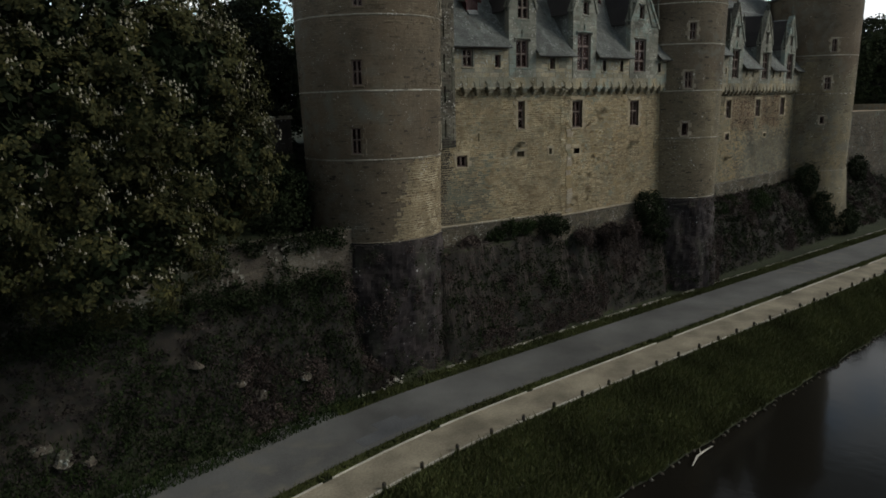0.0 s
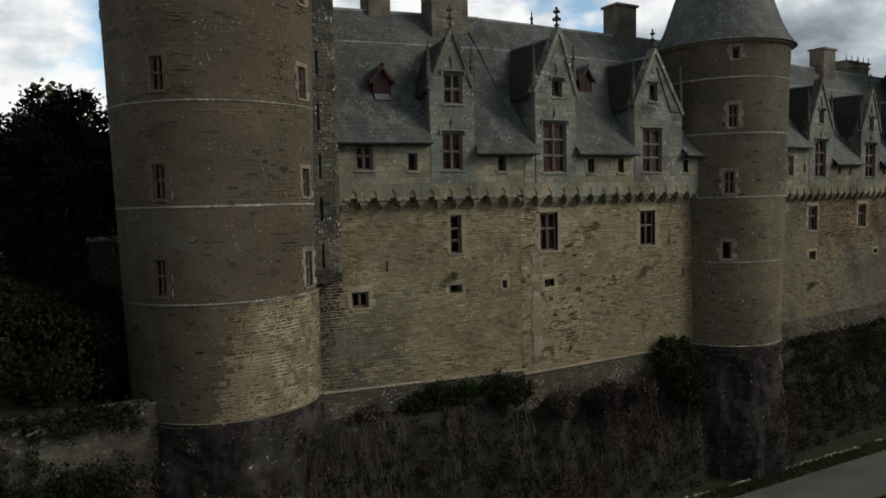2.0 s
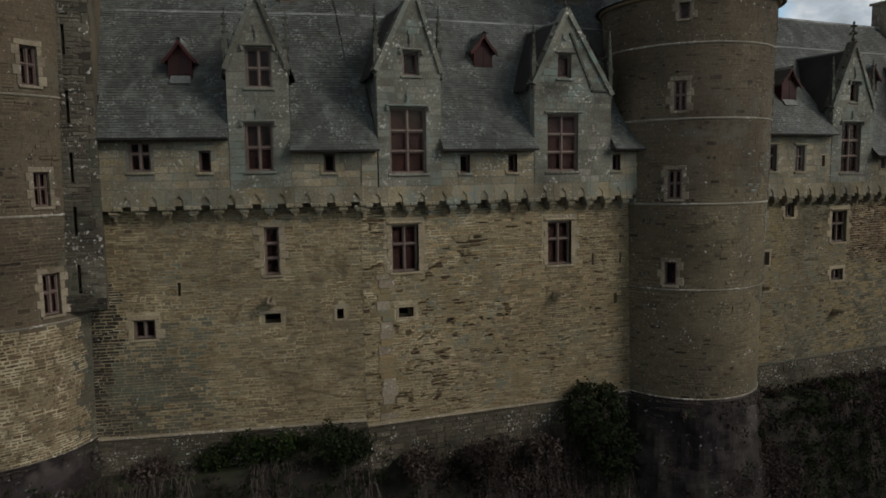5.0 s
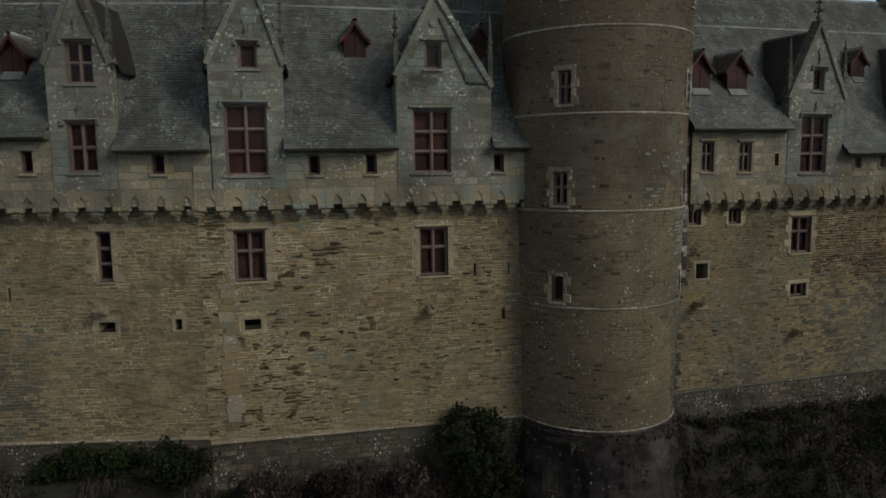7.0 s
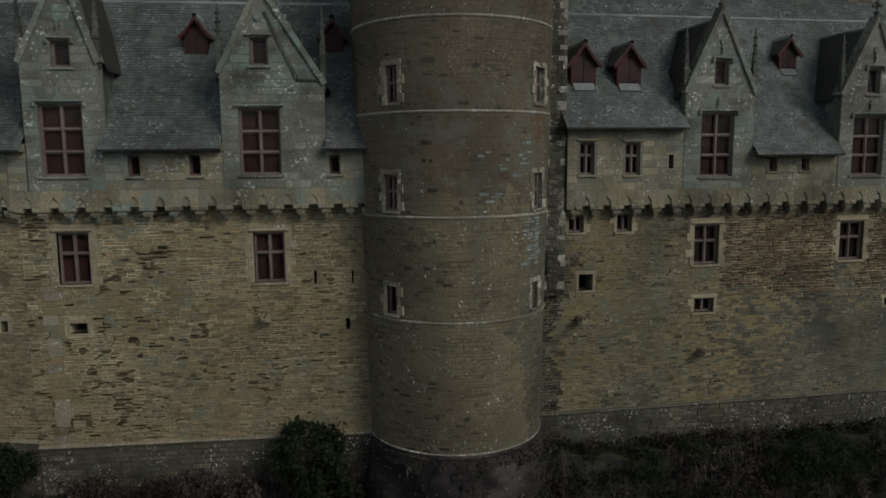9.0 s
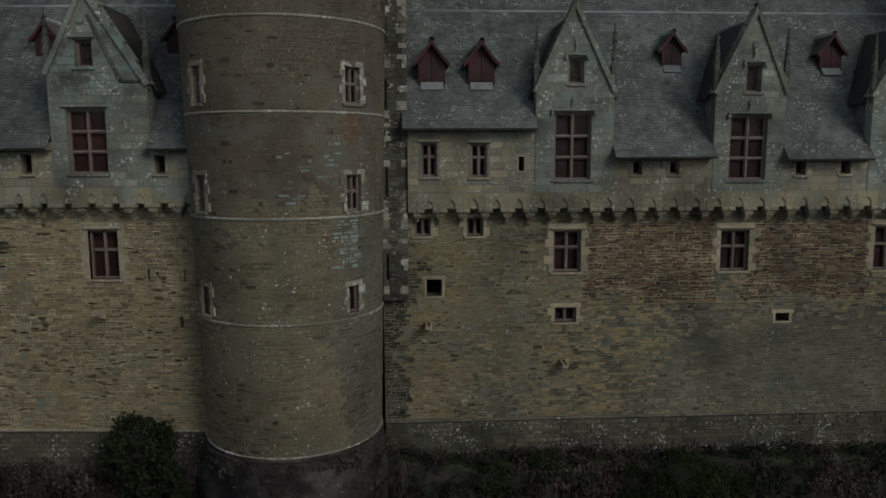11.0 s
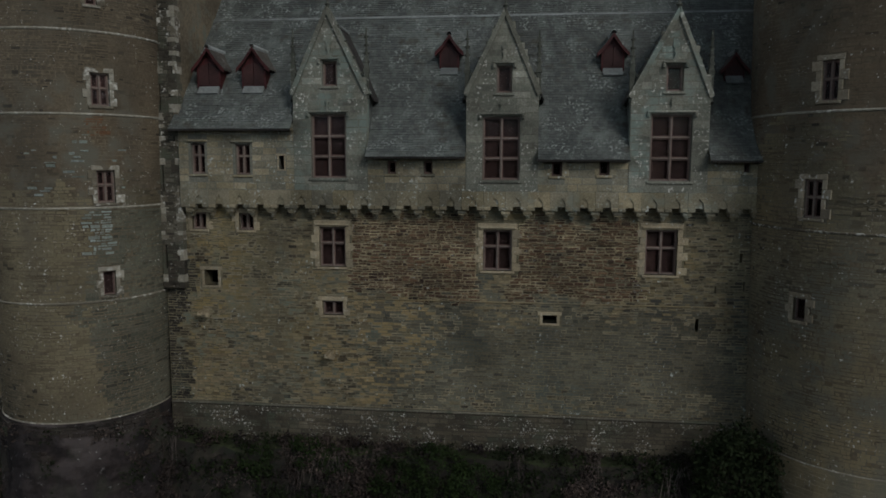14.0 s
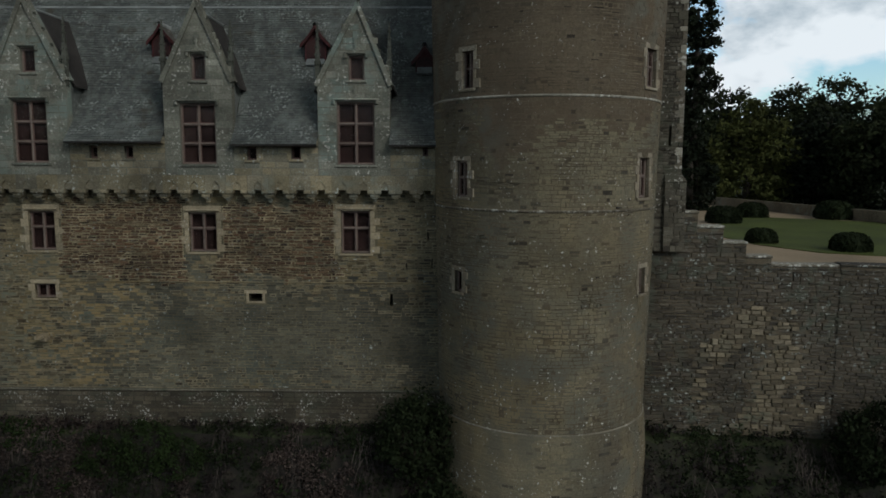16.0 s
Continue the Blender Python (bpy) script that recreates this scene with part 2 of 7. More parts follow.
ASHLAR = surface("ashlar_stone", [(0.194, 0.171, 0.114), (0.268, 0.228, 0.142), (0.228, 0.211, 0.154), (0.308, 0.257, 0.160), (0.171, 0.160, 0.120), (0.365, 0.308, 0.199), (0.251, 0.228, 0.165)], stain=(0.5, 0.5), spots=((0.21, 0.235, 0.20), 1.6, 0.48, 0.62), spots2=(LICHEN, 8.0, 0.58, 0.66))
GREYSTONE = surface("dormer_stone", [(0.13, 0.13, 0.105), (0.215, 0.215, 0.172), (0.17, 0.172, 0.137), (0.26, 0.255, 0.205), (0.15, 0.145, 0.115), (0.30, 0.295, 0.24)], stain=(0.5, 0.5), spots=((0.19, 0.235, 0.205), 1.3, 0.44, 0.6), spots2=(PALE, 8.0, 0.57, 0.66))
DRESSED = surface("dressed_stone", [(0.33, 0.27, 0.175), (0.39, 0.325, 0.215), (0.28, 0.235, 0.16)], stain=(0.6, 0.3), spots=((0.25, 0.24, 0.19), 3.0, 0.5, 0.66), spots2=(PALE, 8.0, 0.6, 0.68))
ORANGE = surface("orange_lichened_stone", [(0.17, 0.085, 0.042), (0.135, 0.085, 0.05), (0.20, 0.095, 0.045)], stain=(0.6, 0.4))
DARKGREEN = surface("mossy_tower_stone", [(0.105, 0.104, 0.075), (0.125, 0.122, 0.088), (0.088, 0.088, 0.066), (0.14, 0.132, 0.094), (0.05, 0.048, 0.036)], stain=(0.3, 0.5), spots=((0.075, 0.08, 0.06), 0.8, 0.46, 0.62), spots2=(PALE, 10.0, 0.63, 0.69))
PALEQUOIN = surface("lichen_quoin", [(0.27, 0.245, 0.19), (0.36, 0.335, 0.27), (0.20, 0.175, 0.13), (0.13, 0.11, 0.078)], stain=(0.6, 0.45), spots=(PALE, 6.0, 0.5, 0.62))
DARKSTONE = surface("cliff_masonry", [(0.042, 0.034, 0.029), (0.058, 0.047, 0.04), (0.03, 0.025, 0.022), (0.072, 0.06, 0.051)], stain=(0.35, 0.55), spots=((0.035, 0.04, 0.024), 1.5, 0.48, 0.6), spots2=((0.30, 0.285, 0.265), 8.0, 0.62, 0.68), tint=((0.06, 0.042, 0.032), 0.3, 0.45, 0.65, 0.7), runs=((0.022, 0.018, 0.016), 0.9, 0.48, 0.66, 0.8))
SLATE = surface("slate", [(0.076, 0.084, 0.078), (0.108, 0.117, 0.109), (0.14, 0.148, 0.137), (0.09, 0.099, 0.092)], rough=0.62, stain=(0.3, 0.4), streak=True, grain=(10.0, 0.25), spots=((0.31, 0.335, 0.31), 9.0, 0.53, 0.64), spots2=((0.06, 0.055, 0.04), 2.0, 0.55, 0.7), spec=0.5, runs=((0.19, 0.21, 0.19), 1.6, 0.5, 0.72, 0.6), tint=((0.05, 0.05, 0.042), 0.25, 0.5, 0.7, 0.5))
DARKSLATE = surface("dormer_slate", [(0.036, 0.032, 0.030), (0.05, 0.044, 0.040), (0.028, 0.025, 0.024)], rough=0.65, stain=(0.6, 0.4), spec=0.4)
LEAD = surface("lead", [(0.27, 0.285, 0.275)], rough=0.6, stain=(0.8, 0.5), spots=((0.12, 0.125, 0.11), 2.5, 0.48, 0.6), spec=0.4)
LEADCAP = surface("pale_lead_cap", [(0.46, 0.48, 0.47)], rough=0.6, stain=(1.2, 0.4), spots=((0.22, 0.23, 0.21), 4.0, 0.5, 0.62), spec=0.4)
STAINED = surface("stained_grey_rubble", [(0.155, 0.144, 0.103), (0.121, 0.113, 0.083), (0.184, 0.168, 0.118), (0.098, 0.092, 0.069), (0.138, 0.127, 0.092), (0.069, 0.062, 0.048)], stain=(0.35, 0.5), spots=((0.095, 0.105, 0.085), 0.9, 0.45, 0.6), spots2=(LICHEN, 6.0, 0.62, 0.69), runs=((0.06, 0.06, 0.052), 0.5, 0.48, 0.66, 0.7))
WEATHERED = surface("weathered_grey_rubble", [(0.17, 0.152, 0.10), (0.135, 0.122, 0.083), (0.195, 0.17, 0.112), (0.115, 0.102, 0.07), (0.155, 0.138, 0.093)], stain=(0.35, 0.5), spots=((0.115, 0.125, 0.095), 0.9, 0.45, 0.6), spots2=(LICHEN, 6.0, 0.62, 0.69), runs=((0.08, 0.08, 0.065), 0.5, 0.48, 0.66, 0.6))
REDWOOD = surface("red_paint", [(0.056, 0.012, 0.012), (0.068, 0.015, 0.014)], rough=0.6, stain=(1.5, 0.4))
BROWNWOOD = surface("window_wood", [(0.12, 0.072, 0.06), (0.15, 0.09, 0.075)], rough=0.65, stain=(1.5, 0.3))
MULLION = surface("mullion_stone", [(0.19, 0.148, 0.125), (0.22, 0.175, 0.145)], stain=(1.0, 0.3))
SHUTTER = surface("inner_shutter", [(0.055, 0.023, 0.021), (0.044, 0.019, 0.018)], rough=0.7, stain=(1.0, 0.4))
# Backing put behind panes; its colour stands for the darkness of the rooms.
DARKBOARD = surface("dark_room_board", [(0.028, 0.015, 0.016), (0.038, 0.02, 0.02)], rough=0.8, stain=(1.0, 0.4))
DULLSTONE = surface("dull_dressed_stone", [(0.24, 0.20, 0.14), (0.31, 0.26, 0.185), (0.35, 0.305, 0.225), (0.20, 0.165, 0.118)], stain=(0.6, 0.4), spots2=(PALE, 8.0, 0.58, 0.66))
CHIMNEY = surface("chimney_stone", [(0.17, 0.145, 0.11), (0.22, 0.19, 0.15), (0.14, 0.12, 0.095)], stain=(0.5, 0.5), spots=(LICHEN, 5.0, 0.58, 0.68))
IRON = surface("dark_iron", [(0.03, 0.03, 0.03)], rough=0.6, stain=(2, 0.2), bump=0.1)
ASPHALT = surface("asphalt", [(0.138, 0.138, 0.132)], stain=(0.22, 0.4), grain=(20.0, 0.2), spots=((0.165, 0.155, 0.132), 0.9, 0.5, 0.7), bump=0.2)
ASPHALT_PATCH = surface("asphalt_patch", [(0.108, 0.112, 0.118)], stain=(0.5, 0.3), bump=0.2)
CONCRETE = surface("path_concrete", [(0.31, 0.275, 0.203)], stain=(0.45, 0.45), grain=(9.0, 0.2), bump=0.2)
KERB = surface("kerb_stone", [(0.62, 0.59, 0.51), (0.54, 0.51, 0.44)], stain=(0.7, 0.3))
GRAVEL = surface("garden_gravel", [(0.35, 0.265, 0.17)], stain=(0.3, 0.25), grain=(12.0, 0.25))
LAWN = surface("lawn_grass", [(0.075, 0.096, 0.014)], stain=(0.25, 0.3), grain=(6.0, 0.3))
BANK = surface("bank_grass", [(0.082, 0.097, 0.033), (0.097, 0.108, 0.037), (0.072, 0.083, 0.031), (0.114, 0.109, 0.046)], stain=(0.3, 0.5), bump=0, rough=0.85, spec=0.12)
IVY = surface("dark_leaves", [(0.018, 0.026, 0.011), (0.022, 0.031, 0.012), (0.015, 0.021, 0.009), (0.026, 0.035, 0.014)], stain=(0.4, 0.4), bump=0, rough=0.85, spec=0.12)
GREENLEAF = surface("green_leaves", [(0.022, 0.036, 0.011), (0.032, 0.05, 0.015), (0.016, 0.026, 0.009)], stain=(0.5, 0.4), bump=0, rough=0.85, spec=0.12)
BRAMBLE = surface("dry_bramble", [(0.087, 0.065, 0.055), (0.058, 0.044, 0.039), (0.121, 0.092, 0.078), (0.042, 0.033, 0.029), (0.074, 0.055, 0.047)], stain=(0.4, 0.75), bump=0, rough=0.85, spec=0.12)
CHESTNUT = surface("chestnut_leaves", [(0.032, 0.035, 0.013), (0.054, 0.053, 0.019), (0.020, 0.024, 0.010), (0.089, 0.081, 0.027)], stain=(0.4, 0.4), bump=0, rough=0.85, spec=0.12)
BLOSSOM = surface("chestnut_blossom", [(0.414, 0.380, 0.287), (0.299, 0.265, 0.196)], stain=(0.8, 0.3), bump=0)
CONIFER = surface("conifer_needles", [(0.016, 0.022, 0.012), (0.024, 0.03, 0.016), (0.012, 0.016, 0.010)], stain=(0.4, 0.4), bump=0, rough=0.85, spec=0.12)
WOODLAND = surface("woodland_leaves", [(0.024, 0.032, 0.013), (0.032, 0.040, 0.016), (0.020, 0.026, 0.012), (0.040, 0.046, 0.019)], stain=(0.08, 0.4), bump=0, rough=0.85, spec=0.12)
LIMELEAF = surface("spring_leaves", [(0.066, 0.075, 0.021), (0.084, 0.090, 0.026), (0.051, 0.058, 0.018)], stain=(0.2, 0.4), bump=0, rough=0.85, spec=0.12)
BARK = surface("bark", [(0.042, 0.035, 0.027)], stain=(1.0, 0.4))
POST = surface("old_timber", [(0.075, 0.062, 0.045), (0.05, 0.043, 0.033)], stain=(2.0, 0.4))
# Paler stones for the patch low on the great tower.
FACESTONE = surface("pale_patch_stone", [(0.167, 0.124, 0.074), (0.216, 0.166, 0.097), (0.254, 0.200, 0.122), (0.119, 0.088, 0.054), (0.194, 0.140, 0.077)], stain=(0.5, 0.35), spots2=(PALE, 7.0, 0.6, 0.68))


def slope_ground():
    """Grass where the ground lies flat, earth and broken rock where it is steep."""
    m = surface("ground_cover", [(0.036, 0.044, 0.018)], stain=(0.2, 0.5), grain=(5.0, 0.4), bump=0.6, bump_scale=4.0)
    nt = m.node_tree
    N, L = nt.nodes.new, nt.links.new
    p = nt.nodes["Principled BSDF"]
    col = p.inputs["Base Color"].links[0].from_socket
    geo, sep, r, mx = N("ShaderNodeNewGeometry"), N("ShaderNodeSeparateXYZ"), N("ShaderNodeMapRange"), N("ShaderNodeMix")
    L(geo.outputs["True Normal"], sep.inputs[0])
    r.inputs["From Min"].default_value, r.inputs["From Max"].default_value = 0.8, 0.5
    L(sep.outputs["Z"], r.inputs[0])
    n = N("ShaderNodeTexNoise"); n.inputs["Scale"].default_value = 2.2; n.inputs["Detail"].default_value = 8
    L(geo.outputs["Position"], n.inputs["Vector"])
    cr = N("ShaderNodeValToRGB")
    e = cr.color_ramp.elements
    e[0].position, e[0].color = 0.34, (0.015, 0.017, 0.011, 1)
    e[1].position, e[1].color = 0.76, (0.045, 0.036, 0.029, 1)
    k = e.new(0.46); k.color = (0.017, 0.014, 0.012, 1)
    k = e.new(0.60); k.color = (0.026, 0.023, 0.016, 1)
    L(n.outputs["Fac"], cr.inputs[0])
    mx.data_type = "RGBA"
    L(r.outputs[0], mx.inputs["Factor"]); L(col, mx.inputs[6]); L(cr.outputs[0], mx.inputs[7])
    L(mx.outputs[2], p.inputs["Base Color"])
    return m


GROUND = slope_ground()


def glass():
    m = bpy.data.materials.new("window_glass")
    m.use_nodes = True
    p = m.node_tree.nodes["Principled BSDF"]
    p.inputs["Base Color"].default_value = (0.72, 0.68, 0.64, 1)
    p.inputs["Roughness"].default_value = 0.08
    p.inputs["Transmission Weight"].default_value = 1.0
    p.inputs["IOR"].default_value = 1.15
    p.inputs["Specular IOR Level"].default_value = 0.06
    return m


def river():
    m = bpy.data.materials.new("river_water")
    m.use_nodes = True
    nt = m.node_tree
    N, L = nt.nodes.new, nt.links.new
    p = nt.nodes["Principled BSDF"]
    p.inputs["Base Color"].default_value = (0.011, 0.010, 0.008, 1)
    p.inputs["Roughness"].default_value = 0.09
    p.inputs["IOR"].default_value = 1.33
    p.inputs["Specular IOR Level"].default_value = 0.13
    geo, n, b = N("ShaderNodeNewGeometry"), N("ShaderNodeTexNoise"), N("ShaderNodeBump")
    n.inputs["Scale"].default_value, n.inputs["Detail"].default_value = 1.2, 3
    L(geo.outputs["Position"], n.inputs["Vector"])
    b.inputs["Strength"].default_value, b.inputs["Distance"].default_value = 0.12, 0.05
    L(n.outputs["Fac"], b.inputs["Height"]); L(b.outputs[0], p.inputs["Normal"])
    return m


GLASS, WATER = glass(), river()

# ---------------------------------------------------------------- mesh helpers
RNG = random.Random(7)
NPR = np.random.default_rng(11)


class G:
    """Gathers vertices and faces of one mesh."""

    def __init__(self, mp=None):
        self.v, self.f, self.mp = [], [], mp or (lambda x, y, z: (x, y, z))

    def add(self, pts, faces):
        n = len(self.v)
        self.v += [self.mp(*p) for p in pts]
        self.f += [tuple(i + n for i in f) for f in faces]
        return self

    def quad(self, a, b, c, d):
        return self.add([a, b, c, d], [(0, 1, 2, 3)])

    def box(self, x0, x1, y0, y1, z0, z1):
        return self.hexa([(x0, y0, z0), (x1, y0, z0), (x1, y1, z0), (x0, y1, z0), (x0, y0, z1), (x1, y0, z1), (x1, y1, z1), (x0, y1, z1)])

    def hexa(self, p):
        return self.add(p, [(3, 2, 1, 0), (4, 5, 6, 7), (0, 1, 5, 4), (1, 2, 6, 5), (2, 3, 7, 6), (3, 0, 4, 7)])

    def block(self, x0, x1, y0, y1, z0, z1, c=0.02):
        """A box whose front edges (towards -y) are chamfered."""
        self.hexa([(x0, y0 + c, z0), (x1, y0 + c, z0), (x1, y1, z0), (x0, y1, z0), (x0, y0 + c, z1), (x1, y0 + c, z1), (x1, y1, z1), (x0, y1, z1)])
        p = [(x0, y0 + c, z0), (x1, y0 + c, z0), (x1, y0 + c, z1), (x0, y0 + c, z1), (x0 + c, y0, z0 + c), (x1 - c, y0, z0 + c), (x1 - c, y0, z1 - c), (x0 + c, y0, z1 - c)]
        return self.add(p, [(4, 5, 6, 7), (0, 1, 5, 4), (1, 2, 6, 5), (2, 3, 7, 6), (3, 0, 4, 7)])

    def prism(self, poly, a, b, axis="y"):
        """A polygon of (p, q) drawn out from a to b. axis y: p is x, q is z; axis x: p is y, q is z; axis z: p is x, q is y."""
        put = {"y": lambda p, q, s: (p, s, q), "x": lambda p, q, s: (s, p, q), "z": lambda p, q, s: (p, q, s)}[axis]
        n = len(poly)
        pts = [put(p, q, a) for p, q in poly] + [put(p, q, b) for p, q in poly]
        return self.add(pts, [tuple(range(n)), tuple(range(2 * n - 1, n - 1, -1))] + [(i, i + n, (i + 1) % n + n, (i + 1) % n) for i in range(n)])

    def lathe(self, prof, n=48, a0=0.0, a1=360.0, c=(0, 0)):
        full = abs(a1 - a0) >= 360
        k = n if full else n + 1
        ang = [radians(a0 + (a1 - a0) * i / n) for i in range(k)]
        pts = [(c[0] + r * math.cos(t), c[1] + r * math.sin(t), z) for r, z in prof for t in ang]
        fs = [(j * k + i, j * k + (i + 1) % k, (j + 1) * k + (i + 1) % k, (j + 1) * k + i) for j in range(len(prof) - 1) for i in range(n)]
        return self.add(pts, fs)

    def tube(self, pts, radii, n=7):
        """A tapered limb along points."""
        rings = []
        for i, p in enumerate(pts):
            d = (Vector(pts[min(i + 1, len(pts) - 1)]) - Vector(pts[max(i - 1, 0)])).normalized()
            a = d.orthogonal().normalized()
            b = d.cross(a)
            rings += [tuple(Vector(p) + (a * math.cos(t) + b * math.sin(t)) * radii[i]) for t in (2 * math.pi * k / n for k in range(n))]
        fs = [(j * n + i, j * n + (i + 1) % n, (j + 1) * n + (i + 1) % n, (j + 1) * n + i) for j in range(len(pts) - 1) for i in range(n)]
        return self.add(rings, fs + [tuple(range(n))[::-1], tuple(range((len(pts) - 1) * n, len(pts) * n))])

    def make(self, name, material, parent=None, label="", smooth=False, fix=True):
        me = bpy.data.meshes.new(name)
        me.from_pydata(self.v, [], self.f)
        if fix and len(self.f) < 6000:
            bm = bmesh.new()
            bm.from_mesh(me)
            if name.endswith("_core"):
                bmesh.ops.remove_doubles(bm, verts=bm.verts, dist=0.0005)
            bmesh.ops.recalc_face_normals(bm, faces=bm.faces)
            bm.to_mesh(me)
            bm.free()
        me.materials.append(material)
        if smooth:
            me.polygons.foreach_set("use_smooth", [True] * len(me.polygons))
        ob = new(name, me)
        ob.parent = parent
        if label:
            ob["label"] = label
        return ob


def thing(name, m, label, category, group="", kind=""):
    ob = new(name)
    ob.empty_display_size = 0.3
    ob.matrix_world = m
    return tagged(ob, label, category, group, kind)


def fast_quads(name, verts, material, parent=None, per=4):
    """A mesh of loose faces of per corners each from an array of their corners."""
    n = len(verts) // per
    me = bpy.data.meshes.new(name)
    me.vertices.add(len(verts))
    me.vertices.foreach_set("co", np.asarray(verts, np.float32).ravel())
    me.loops.add(n * per)
    me.loops.foreach_set("vertex_index", np.arange(n * per, dtype=np.int32))
    me.polygons.add(n)
    me.polygons.foreach_set("loop_start", np.arange(0, n * per, per, dtype=np.int32))
    me.update(calc_edges=True)
    me.materials.append(material)
    ob = new(name, me)
    ob.parent = parent
    return ob


def leaf_cloud(centres, size, flat=0.0):
    """Leaf quads at the centres, turned at random; flat 0..1 leans them towards lying level."""
    n = len(centres)
    a = NPR.normal(size=(n, 3)); a[:, 2] *= 1 - flat
    a /= np.linalg.norm(a, axis=1, keepdims=True)
    b = NPR.normal(size=(n, 3)); b[:, 2] *= 1 - flat
    b -= (a * b).sum(1, keepdims=True) * a
    b /= np.linalg.norm(b, axis=1, keepdims=True)
    s = size * NPR.uniform(0.6, 1.35, size=(n, 1))
    a, b = a * s, b * s * 0.6
    return np.stack([centres - a, centres - b * 0.9, centres + a, centres + b * 0.9], 1).reshape(-1, 3)


def leaf_skin(centres, normals, size, loose=0.45):
    """Leaf quads that lie more or less along a skin with the given normals."""
    n = len(centres)
    w = normals + NPR.normal(size=(n, 3)) * loose
    w /= np.linalg.norm(w, axis=1, keepdims=True)
    a = np.cross(w, NPR.normal(size=(n, 3)))
    a /= np.linalg.norm(a, axis=1, keepdims=True)
    b = np.cross(w, a)
    s = size * NPR.uniform(0.6, 1.35, size=(n, 1))
    a, b = a * s, b * s * 0.6
    return np.stack([centres - a, centres - b * 0.9, centres + a, centres + b * 0.9], 1).reshape(-1, 3)


def clumps(centres, spread, per):
    """Points gathered round each centre."""
    c = np.repeat(np.asarray(centres, float), per, 0)
    return c + NPR.normal(size=c.shape) * np.asarray(spread) * 0.55




def fbm(x, y, z=0.0, s=1.0):
    p = Vector((x * s, y * s, z * s))
    return noise.noise(p) + 0.5 * noise.noise(p * 2.1) + 0.25 * noise.noise(p * 4.3)


# ---------------------------------------------------------------- walls with openings


def clip(poly, lines):
    """A polygon of (u, z) cut by half planes (a, b, c) that keep a*u + b*z <= c."""
    for a, b, c in lines:
        out = []
        for i in range(len(poly)):
            p, q = poly[i - 1], poly[i]
            dp, dq = a * p[0] + b * p[1] - c, a * q[0] + b * q[1] - c
            if (dp <= 0) != (dq <= 0):
                s = dp / (dp - dq)
                out.append((p[0] + s * (q[0] - p[0]), p[1] + s * (q[1] - p[1])))
            if dq <= 0:
                out.append(q)
        poly = out
        if len(poly) < 3:
            return []
    return poly


def panel(g, u0, u1, z0, z1, holes, thick, du=50.0, lines=()):
    """A wall of that thickness behind y = 0, with the holes (u0, u1, z0, z1) right through it."""
    us = {u0, u1, *[u for h in holes for u in h[:2] if u0 < u < u1]}
    k = max(1, math.ceil((u1 - u0) / du))
    us = sorted(us | {u0 + (u1 - u0) * i / k for i in range(1, k)})
    zs = sorted({z0, z1, *[z for h in holes for z in h[2:] if z0 < z < z1]})
    for a, b in zip(us, us[1:]):
        if b - a < 1e-5:
            continue
        for c, d in zip(zs, zs[1:]):
            m, n = (a + b) / 2, (c + d) / 2
            if any(h[0] < m < h[1] and h[2] < n < h[3] for h in holes):
                continue
            p = clip([(a, c), (b, c), (b, d), (a, d)], lines) if lines else [(a, c), (b, c), (b, d), (a, d)]
            if p:
                r = tuple(range(len(p)))
                g.add([(u, 0, z) for u, z in p], [r])
                g.add([(u, thick, z) for u, z in p], [r[::-1]])
    for a, b, c, d in holes:
        for p, q in (((a, c), (b, c)), ((b, c), (b, d)), ((b, d), (a, d)), ((a, d), (a, c))):
            g.quad((p[0], 0, p[1]), (q[0], 0, q[1]), (q[0], thick, q[1]), (p[0], thick, p[1]))
    return g


def lay(u0, u1, z0, z1, avoid, ch, ln, seed, lines=()):
    """Courses of stones over a wall, round the places to avoid: rows of u, z (middles), width, height."""
    r = random.Random(seed)
    out, z = [], z0
    while z < z1 - 0.03:
        h = min(r.uniform(*ch), z1 - z)
        gaps = sorted((max(a, u0), min(b, u1)) for a, b, c, d in avoid if c < z + h - 0.01 and d > z + 0.01 and b > u0 and a < u1)
        free, at = [], u0
        for a, b in gaps:
            if a > at + 0.02:
                free.append((at, a))
            at = max(at, b)
        if at < u1 - 0.02:
            free.append((at, u1))
        for a, b in free:
            u = a
            while u < b - 0.02:
                w = r.uniform(*ln)
                if b - (u + w) < ln[0] * 0.7:
                    w = b - u
                w = min(w, b - u)
                mid = (u + w / 2, z + h / 2)
                if all(p * mid[0] + q * mid[1] <= c - 0.12 for p, q, c in lines):
                    out.append((mid[0], mid[1], w, h))
                u += w
        z += h
    return out


def stone_corners(w, h, t, r, gap, edge=0.014):
    """Eight corners of a stone that stands t proud of the wall: its foot, then its face, both a little out of square."""
    a, b = w / 2 - gap, h / 2 - gap
    if a <= 0.01 or b <= 0.01:
        a, b = max(a, 0.012), max(b, 0.012)
    j = lambda s: r.uniform(-s, s)
    foot = [(-a + j(gap * .6), 0.02, -b + j(gap * .6)), (a + j(gap * .6), 0.02, -b + j(gap * .6)), (a + j(gap * .6), 0.02, b + j(gap * .6)), (-a + j(gap * .6), 0.02, b + j(gap * .6))]
    k = min(edge, a * .3, b * .3)
    face = [(x - math.copysign(k, x), -t + j(t * .35), z - math.copysign(k, z)) for x, _, z in foot]
    return foot + face


STONE_FACES = [(4, 5, 6, 7), (0, 1, 5, 4), (1, 2, 6, 5), (2, 3, 7, 6), (3, 0, 4, 7)]


